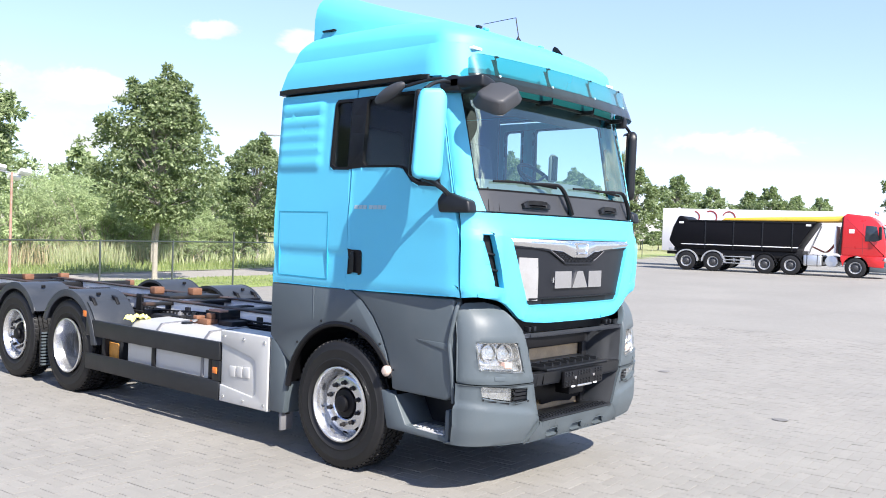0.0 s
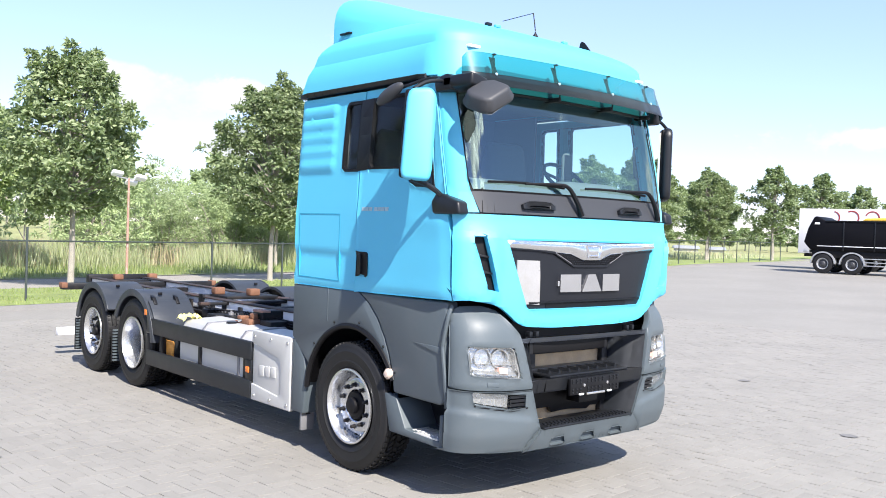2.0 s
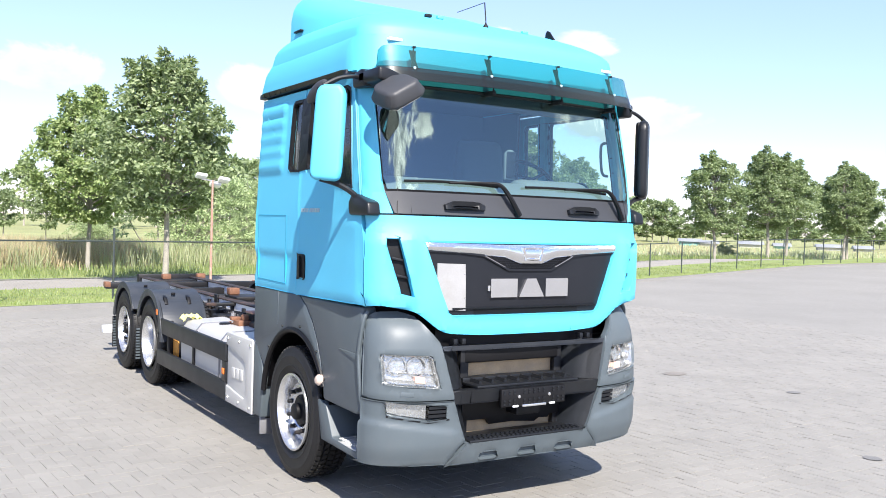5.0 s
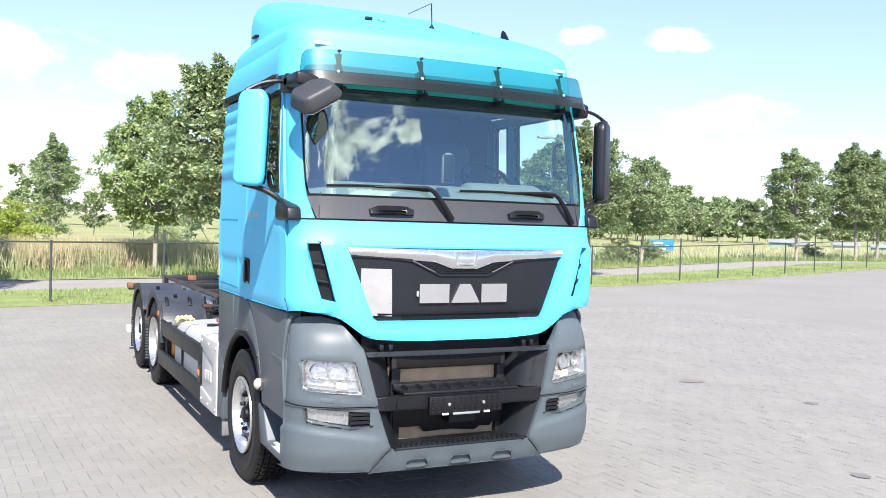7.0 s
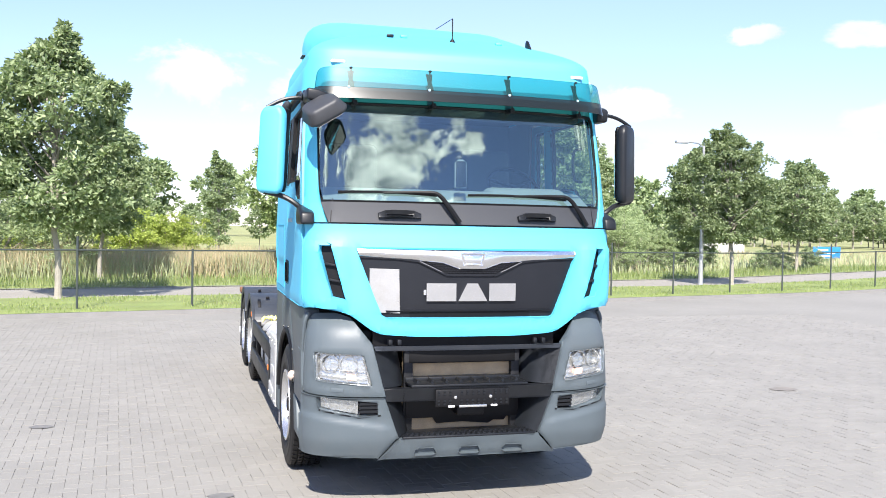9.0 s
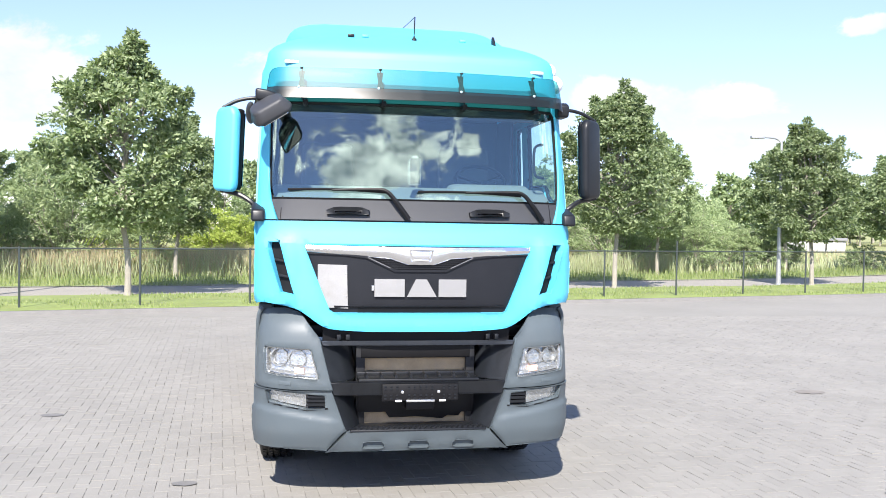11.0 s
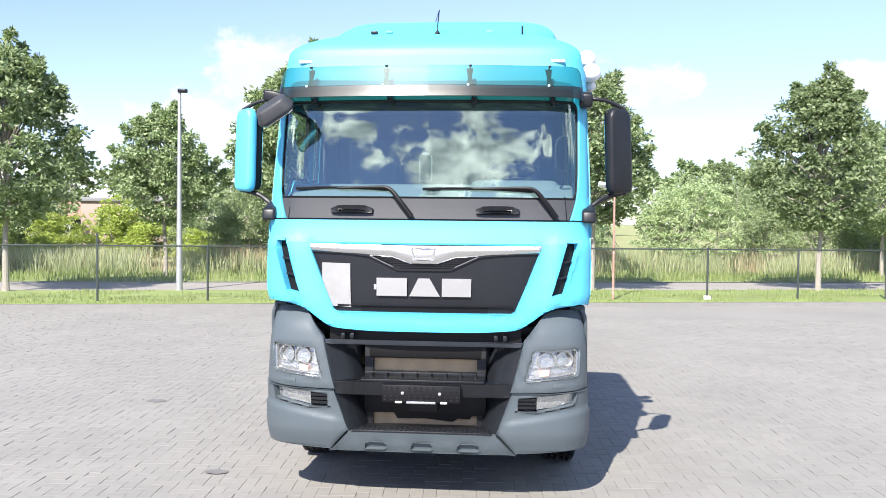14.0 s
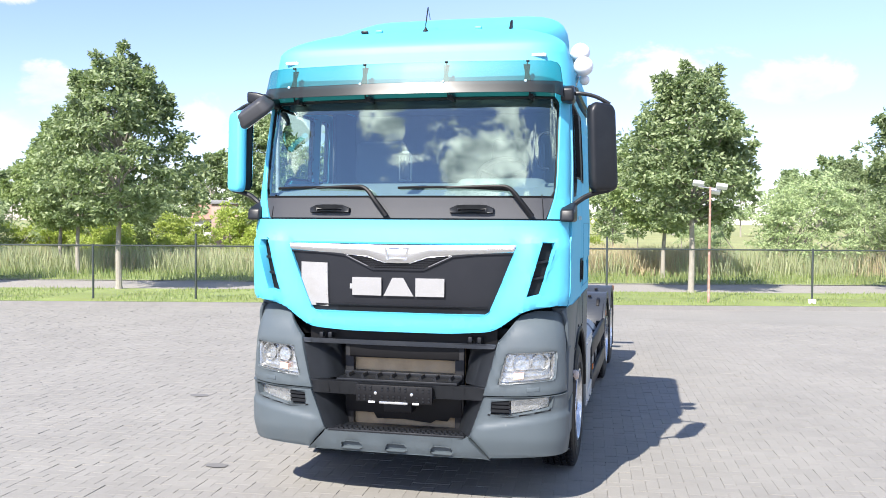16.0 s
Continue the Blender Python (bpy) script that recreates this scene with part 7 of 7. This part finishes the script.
def blue_sign():
    top = tagged(new("road_sign"), "wide blue direction sign on two posts, white bars", "sign")
    p = along(49.5, 21.3)
    z = p.z + 0.45
    blue = mat("sign_blue", (0.03, 0.2, 0.55), 0.4, bump=0.0)
    part("board", rbox(p.x - 1.2, p.x + 1.2, p.y, p.y + 0.06, z, z + 0.85, 0.015), blue, top)
    for k, w in ((0.12, 1.2), (0.34, 1.5), (0.56, 0.9)):
        part("text_bar", rbox(p.x - 0.8, p.x - 0.8 + w, p.y - 0.006, p.y - 0.002, z + k, z + k + 0.1, 0.0), WHITE, top)
    for dx in (-0.7, 0.7):
        bm = bmesh.new()
        tube(bm, [(p.x + dx, p.y + 0.1, p.z - 0.1), (p.x + dx, p.y + 0.1, z + 0.9)], 0.05, 8)
        part("sign_post", bm, GALV, top)
    part("small_plate", rbox(p.x - 0.25, p.x + 0.25, p.y, p.y + 0.04, z - 0.4, z - 0.06, 0.01), blue, top)


blue_sign()


def house(cx, cy, w, d, h, turn, wall, roof_m, label, flat=True, lights=True):
    top = tagged(new("house"), label, "house")
    top.matrix_basis = pose(cx, cy, rise(cx, cy) - 0.1, 0, 0, turn)
    part("wall", rbox(-w / 2, w / 2, 0, d, 0, h, 0.02), wall, top)
    if flat:
        part("roof", rbox(-w / 2 - 0.2, w / 2 + 0.2, -0.2, d + 0.2, h, h + 0.3, 0.03), roof_m, top)
    else:
        bm = bmesh.new()
        prism(bm, [(-0.4, h), (d + 0.4, h), (d / 2, h + d * 0.38)], "x", -w / 2 - 0.3, w / 2 + 0.3, 0.02)
        part("roof", bm, roof_m, top)
    n = max(2, int(w / 2.6))
    for i in range(n if lights else 0):
        x = -w / 2 + w * (i + 0.5) / n
        for z in [1.0] + ([3.4] if h > 4.5 else []):
            win = part("window", rbox(x - 0.6, x + 0.6, -0.05, 0.02, z, z + 1.2, 0.01), WHITE, top)
            part("pane", rbox(x - 0.5, x + 0.5, -0.06, -0.05, z + 0.1, z + 1.1, 0.0), BLACK, win)


PINK = mat("pale_brick_wall", (0.34, 0.245, 0.21), 0.85, var=0.12, scale=0.8, fine=14, bump=0.2)
SLATE = mat("grey_roof", (0.2, 0.2, 0.21), 0.7, var=0.12, scale=1.0, bump=0.1)
TILES = mat("weathered_roof_tiles", (0.28, 0.16, 0.12), 0.8, var=0.15, scale=1.0, bump=0.2)
TEAL = mat("faded_teal_boards", (0.16, 0.36, 0.34), 0.7, var=0.1, scale=1.0, bump=0.1)
CREAM = mat("pale_render", (0.42, 0.41, 0.39), 0.8, var=0.08, scale=0.8, bump=0.1)
house(-28.6, 59.0, 7.4, 8, 3.5, 14, PINK, SLATE, "flat-roofed pale brick building behind the trees")
house(-36.6, 69.3, 6, 4, 2.3, 14, CREAM, TILES, "distant low house with a tiled roof", False)
for k, (x, y, w, h) in enumerate(((106.9, 96.0, 3.2, 1.0), (108.7, 93.6, 2.6, 0.7), (112.8, 88.7, 3.4, 0.8), (115.6, 85.0, 2.2, 0.6), (119.6, 79.4, 3.6, 0.7), (122.2, 75.5, 2.4, 0.6))):
    house(x, y, w, 1.3, h * 0.7, -42, TEAL if k % 3 == 0 else CREAM, GALV, "small teal shed far across the meadow" if k % 3 == 0 else "small pale shed far across the meadow", False, False)
house(57.6, 85.8, 7, 5, 1.3, -34, CREAM, SLATE, "low pale shed across the meadow", True)


# ---- red tipper lorry and white trailer at the far side of the yard ----
def far_wheel(top, x, y, z=0.0):
    bm = bmesh.new()
    lathe(bm, [(-0.15, 0.3), (-0.16, 0.4), (-0.13, 0.5), (0.13, 0.5), (0.16, 0.4), (0.15, 0.3)], 28, Matrix.Translation((x, y, 0.5)) @ pose(0, 0, 0, 0, 0, 0), True)
    w = part("wheel", bm, TYRE, top)
    bm = bmesh.new()
    s = -1 if x < 0 else 1
    lathe(bm, [(s * 0.15, 0.3), (s * 0.145, 0.275), (s * 0.06, 0.25), (s * 0.05, 0.2)], 20, Matrix.Translation((x, y, 0.5)), cap=False)
    part("rim", bm, GALV, w)
    bm = bmesh.new()
    lathe(bm, [(s * 0.052, 0.25), (s * 0.09, 0.15), (s * 0.15, 0.1), (s * 0.17, 0.0001)], 16, Matrix.Translation((x, y, 0.5)))
    part("hub", bm, SCUTTLE, w)


MARK = mat("faded_dark_red", (0.25, 0.03, 0.035), 0.6, bump=0.0)


def tipper():
    """Built nose at y 0, tail along plus y; its side at minus x is seen."""
    top = tagged(new("tipper_lorry"), "red tractor lorry with a black half-pipe tipper trailer", "lorry")
    back = Vector((-0.166, 0.986, 0)).normalized()
    turn = math.degrees(math.atan2(-back.x, back.y))
    front = Vector((43.1, 7.4, 0))
    top.matrix_basis = pose(front.x, front.y, YARD + rise(42.5), 0, 0, turn)
    bm = bmesh.new()
    prism(bm, [(0.86, 0.75), (0.78, 1.1), (0.78, 1.7), (0.98, 2.62), (1.15, 2.85), (1.5, 3.12), (2.6, 3.24), (2.8, 3.12), (2.85, 1.15), (2.75, 1.1), (0.9, 1.1)], "x", -1.22, 1.22, 0.07, 3)
    part("cab", bm, RED, top, "glossy red cab", 50)
    DARKGLASS = mat("dark_glass", (0.03, 0.04, 0.05), 0.12, bump=0.0)
    for s in (-1, 1):
        bm = bmesh.new()
        prism(bm, [(1.08, 1.92), (1.24, 2.62), (1.72, 2.66), (1.76, 1.86), (1.3, 1.86)], "x", s * 1.21, s * 1.236, 0.012)
        part("side_window", bm, DARKGLASS, top)
        bm = bmesh.new()
        prism(bm, [(2.25, 2.25), (2.25, 2.45), (2.5, 2.45), (2.5, 2.25)], "x", s * 1.215, s * 1.228, 0.0)
        part("pale_mark", bm, WHITE, top)
        part("door_line", rbox(*sorted((s * 1.215, s * 1.226)), 1.84, 1.86, 1.15, 2.75, 0.0), MARK, top)
        part("door_line", rbox(*sorted((s * 1.215, s * 1.226)), 1.0, 2.8, 1.5, 1.515, 0.0), MARK, top)
        bm = bmesh.new()
        prism(bm, [(2.9, 2.4), (3.0, 1.2), (2.85, 1.1), (2.8, 3.1)], "x", s * 1.0, s * 1.2, 0.01)
        part("side_deflector", bm, DARK, top)
        part("mirror", rbox(*sorted((s * 1.3, s * 1.48)), 0.98, 1.12, 1.95, 2.6, 0.04), DARK, top)
        part("headlamp", rbox(*sorted((s * 0.8, s * 1.23)), 0.76, 0.95, 0.86, 1.06, 0.03), REFLECTOR, top)
        bm = bmesh.new()
        prism(bm, arc(2.15, 0.5, 0.6, 8, 172, 14) + [(0.86, 0.55), (0.82, 1.12), (2.86, 1.12), (2.86, 0.9)], "x", s * 1.0, s * 1.23, 0.015)
        part("wheel_arch", bm, RED, top)
        part("bumper_end", rbox(*sorted((s * 0.9, s * 1.22)), 0.76, 1.5, 0.32, 0.62, 0.05), GREY, top)
        part("step", rbox(*sorted((s * 1.0, s * 1.2)), 1.05, 1.5, 0.62, 0.68, 0.01), BLACK, top)
        part("diesel_tank", rbox(*sorted((s * 0.7, s * 1.18)), 3.75, 4.65, 0.5, 1.08, 0.08, 3), ALU, top)
        for y in (3.95, 4.45):
            part("tank_band", rbox(*sorted((s * 0.68, s * 1.195)), y - 0.02, y + 0.02, 0.49, 1.09, 0.02), STEEL, top)
        bm = bmesh.new()
        lathe(bm, [(-0.02, 0.0001), (0.0, 0.3), (0.4, 0.3), (0.42, 0.0001)], 20, Matrix.Translation((s * 0.8 - 0.2, 3.3, 0.78)))
        part("air_tank", bm, ALU, top)
    bm = bmesh.new()
    prism(bm, [(0.76, 1.8), (0.93, 2.58), (1.0, 2.58), (0.86, 1.8)], "x", -1.08, 1.08, 0.01)
    part("windscreen", bm, DARKGLASS, top)
    bm = bmesh.new()
    prism(bm, [(0.72, 2.6), (0.9, 2.74), (0.94, 2.72), (0.78, 2.58)], "x", -1.1, 1.1, 0.008)
    part("sun_visor", bm, RED, top)
    part("bumper", rbox(-1.2, 1.2, 0.68, 0.9, 0.32, 0.82, 0.06), GREY, top)
    for x in (-0.7, 0.0, 0.7):
        bm = bmesh.new()
        lathe(bm, [(0, 0.0001), (0.0, 0.09), (0.06, 0.11), (0.08, 0.0001)], 14, Matrix.Translation((x, 1.4, 3.3)) @ pose(0, 0, 0, 0, 0, -90))
        part("roof_lamp", bm, CHROME, top)
    part("chassis", rbox(-0.42, 0.42, 1.6, 11.5, 0.75, 1.02, 0.02), STEEL, top)
    for y in (2.15, 5.25, 6.55, 9.25, 10.7):
        for s in (-1, 1):
            far_wheel(top, s * 1.06, y)
            if y > 9:
                bm = bmesh.new()
                o, i = arc(y, 0.5, 0.64, 0, 180, 12), arc(y, 0.5, 0.57, 0, 180, 12)
                prism(bm, o + i[::-1], "x", s * 0.8, s * 1.22, 0.0)
                part("mudguard", bm, GALV, top)
            elif y > 4:
                bm = bmesh.new()
                o, i = arc(y, 0.5, 0.62, 20, 170, 12), arc(y, 0.5, 0.57, 20, 170, 12)
                prism(bm, o + i[::-1], "x", s * 0.8, s * 1.22, 0.0)
                part("mudguard", bm, BLACK, top)
    bm = bmesh.new()
    prism(bm, [(4.05, 2.78), (4.95, 1.4), (4.95, 1.15), (11.35, 1.2), (11.7, 1.6), (11.5, 2.35), (11.2, 2.95), (11.05, 2.98), (10.55, 2.7)], "x", -1.22, 1.22, 0.08, 3)
    body = part("tipper_body", bm, mat("black_gloss_paint", (0.0035, 0.0035, 0.005), 0.5, var=0.1, scale=2, coat=0.0, spec=0.12, bump=0.01), top, "glossy black tipper body", 50)
    part("top_rail", rbox(-1.25, -1.2, 4.1, 10.6, 2.68, 2.76, 0.015), BLACK, body)
    for y in (5.2, 6.7, 8.2, 9.7):
        part("body_rib", rbox(-1.245, -1.2, y - 0.03, y + 0.03, 1.2, 2.7, 0.01), DARK, body)
    part("body_line", rbox(-1.235, -1.22, 4.9, 11.0, 1.4, 1.44, 0.004), WHITE, body)
    for y in (4.3, 10.9):
        part("corner_mark", rbox(-1.236, -1.222, y, y + 0.25, 2.55, 2.65, 0.0), WHITE, body)
    bm = bmesh.new()
    prism(bm, [(2.5, 2.85), (3.8, 2.8), (8.9, 2.74), (8.7, 2.9), (6.0, 3.0), (2.6, 3.12)], "x", -1.1, 1.1, 0.06, 3)
    part("cover_sheet", bm, YELLOW, top, "rolled yellow cover sheet")
    bm = bmesh.new()
    for x in (-0.6, -0.3):
        tube(bm, [(x, 4.5, 1.1), (x, 3.9, 2.6)], 0.02, 6)
    for k in range(6):
        tube(bm, [(-0.6, 4.42 - k * 0.1, 1.3 + k * 0.25), (-0.3, 4.42 - k * 0.1, 1.3 + k * 0.25)], 0.015, 6)
    part("ladder", bm, GALV, top)
    part("front_bulkhead", rbox(-1.05, 1.05, 3.1, 3.2, 1.2, 2.6, 0.03), WHITE, top, "pale front bulkhead")
    for k in range(3):
        bm = bmesh.new()
        tube(bm, bent([(-0.7 + 0.3 * k, 3.2, 1.7), (-0.7 + 0.3 * k, 3.6, 1.25), (-0.6 + 0.3 * k, 4.0, 1.35), (-0.5 + 0.2 * k, 4.3, 1.5)], 5), 0.03, 6)
        part("coiled_hose", bm, RED if k == 1 else ORANGE, top)
    for y, z0 in ((7.1, 0.35), (8.75, 0.35)):
        part("landing_leg", rbox(-1.15, -1.02, y, y + 0.12, z0, 0.95, 0.01), GALV, top)
    for z in (0.45, 0.62, 0.8):
        part("side_bar", rbox(-1.2, -1.16, 7.25, 8.7, z, z + 0.05, 0.006), GALV, top)
    part("underframe", rbox(-1.1, 1.1, 4.7, 11.3, 0.82, 1.25, 0.03), BLACK, top)
    part("rear_bumper", rbox(-1.2, 1.2, 11.4, 11.7, 1.05, 1.2, 0.02), GALV, top)


tipper()


def trailer():
    top = tagged(new("box_trailer"), "long white box trailer with faded red mark", "trailer")
    d = Vector((-0.27, 0.963, 0))
    a = Vector((47.0, 22.4, 0)) - d * 15.0
    top.matrix_basis = pose(a.x, a.y, YARD + rise(48), 0, 0, math.degrees(math.atan2(-d.x, d.y)))
    part("box", rbox(-1.27, 1.27, 0, 15.0, 0.95, 3.6, 0.03), mat("white_panel", (0.62, 0.62, 0.63), 0.5, var=0.03, scale=0.8, bump=0.01), top)
    for k, (y, r) in enumerate(((11.0, 0.4), (12.1, 0.42), (13.1, 0.38))):
        bm = bmesh.new()
        o, i = arc(y, 3.1, r, 20 + 40 * k, 330 - 20 * k, 16), arc(y, 3.1, r * 0.82, 20 + 40 * k, 330 - 20 * k, 16)
        prism(bm, o + i[::-1], "x", -1.29, -1.272, 0.0)
        part("red_mark", bm, MARK, top)
    part("chassis", rbox(-0.5, 0.5, 0.5, 14.8, 0.75, 1.05, 0.02), STEEL, top)
    for y in (11.0, 12.3, 13.6):
        for s in (-1, 1):
            far_wheel(top, s * 1.06, y)
    part("side_skirt", rbox(-1.25, -1.2, 3.0, 10.0, 0.5, 1.0, 0.01), GREY, top)


trailer()

# ---- the paving blocks, laid in herringbone ----
def block_mesh(name, sx, sy):
    hx, hy, c, z = sx / 2 - 0.0014, sy / 2 - 0.0014, 0.0025, 0.0
    vs = [(-hx, -hy, -0.02), (hx, -hy, -0.02), (hx, hy, -0.02), (-hx, hy, -0.02), (-hx, -hy, -0.001), (hx, -hy, -0.001), (hx, hy, -0.001), (-hx, hy, -0.001),
          (-hx + c, -hy + c, z), (hx - c, -hy + c, z), (hx - c, hy - c, z), (-hx + c, hy - c, z)]
    fs = [(8, 9, 10, 11)] + [(4 + i, 4 + (i + 1) % 4, 8 + (i + 1) % 4, 8 + i) for i in range(4)] + [(i, (i + 1) % 4, 4 + (i + 1) % 4, 4 + i) for i in range(4)]
    return vs, fs


A = 0.105
LAY = Matrix.Rotation(radians(4), 4, "Z")
flat_vs, flat_fs = block_mesh("a", 2 * A, A)
tall_vs, _ = block_mesh("b", A, 2 * A)
meshes = []
for vv in (flat_vs, tall_vs):
    me = bpy.data.meshes.new("brick")
    me.from_pydata(vv, [], flat_fs)
    me.materials.append(BRICK)
    meshes.append(me)
rng_b = np.random.default_rng(17)
base = (np.array(flat_vs), np.array(tall_vs))
near = 0
all_v, all_f, count = [], [], 0
n = int(24 / A)
for j in range(-n, n):
    for i in range(-n, n):
        k = (i - j) % 4
        if k not in (0, 3):
            continue
        cx, cy = (i + 1, j + 0.5) if k == 0 else (i + 0.5, j + 1)
        p = LAY @ Vector((cx * A, cy * A, 0))
        if not (BX0 - 0.1 < p.x < BX1 + 0.1 and BY0 - 0.1 < p.y < BY1 + 0.1):
            continue
        tilt = rng_b.normal(size=2) * 0.006
        dz = rng_b.normal() * 0.0012 - 0.001
        kind = 0 if k == 0 else 1
        m = Matrix.Translation((p.x, p.y, YARD + dz)) @ LAY @ Euler((tilt[0], tilt[1], rng_b.normal() * 0.006)).to_matrix().to_4x4()
        if near < 300 and -1.6 < p.x < 1.4 and -2.3 < p.y < -0.25:
            o = new("brick", meshes[kind])
            o.parent = pavement
            o.matrix_basis = m
            near += 1
            continue
        mm = np.array(m)
        v = base[kind] @ mm[:3, :3].T + mm[:3, 3]
        all_v.append(v)
        all_f.append(np.array(flat_fs) + count)
        count += 12
laid = raw("bricks", np.concatenate(all_v).tolist(), np.concatenate(all_f).tolist(), BRICK, pavement)
tagged(laid, "", "", "", "stuff")

# dark stains on the blocks
OIL = mat("oil_stain", (0.15, 0.146, 0.14), 0.8, var=0.2, scale=8, bump=0.1)
RUST = mat("brownish_stain", (0.19, 0.172, 0.152), 0.8, var=0.2, scale=8, bump=0.1)
for i, (x, y, a, b, m) in enumerate(((-3.52, 3.4, 0.12, 0.08, OIL), (-1.82, 0.58, 0.1, 0.07, OIL), (5.87, 3.96, 0.2, 0.14, RUST), (6.25, 2.2, 0.1, 0.08, OIL), (3.9, -0.4, 0.08, 0.09, OIL))):
    pts = [(x + a * math.cos(t) * (1 + 0.3 * noise.noise(Vector((3 * math.cos(t), 3 * math.sin(t), i)))), y + b * math.sin(t) * (1 + 0.3 * noise.noise(Vector((3 * math.cos(t), 3 * math.sin(t), i + 9)))), YARD + 0.006) for t in np.linspace(0, 2 * math.pi, 25)[:-1]]
    tagged(raw("stain", pts, [tuple(range(24))], m), "dark worn stain on the paving blocks", "stain", "", "structure")
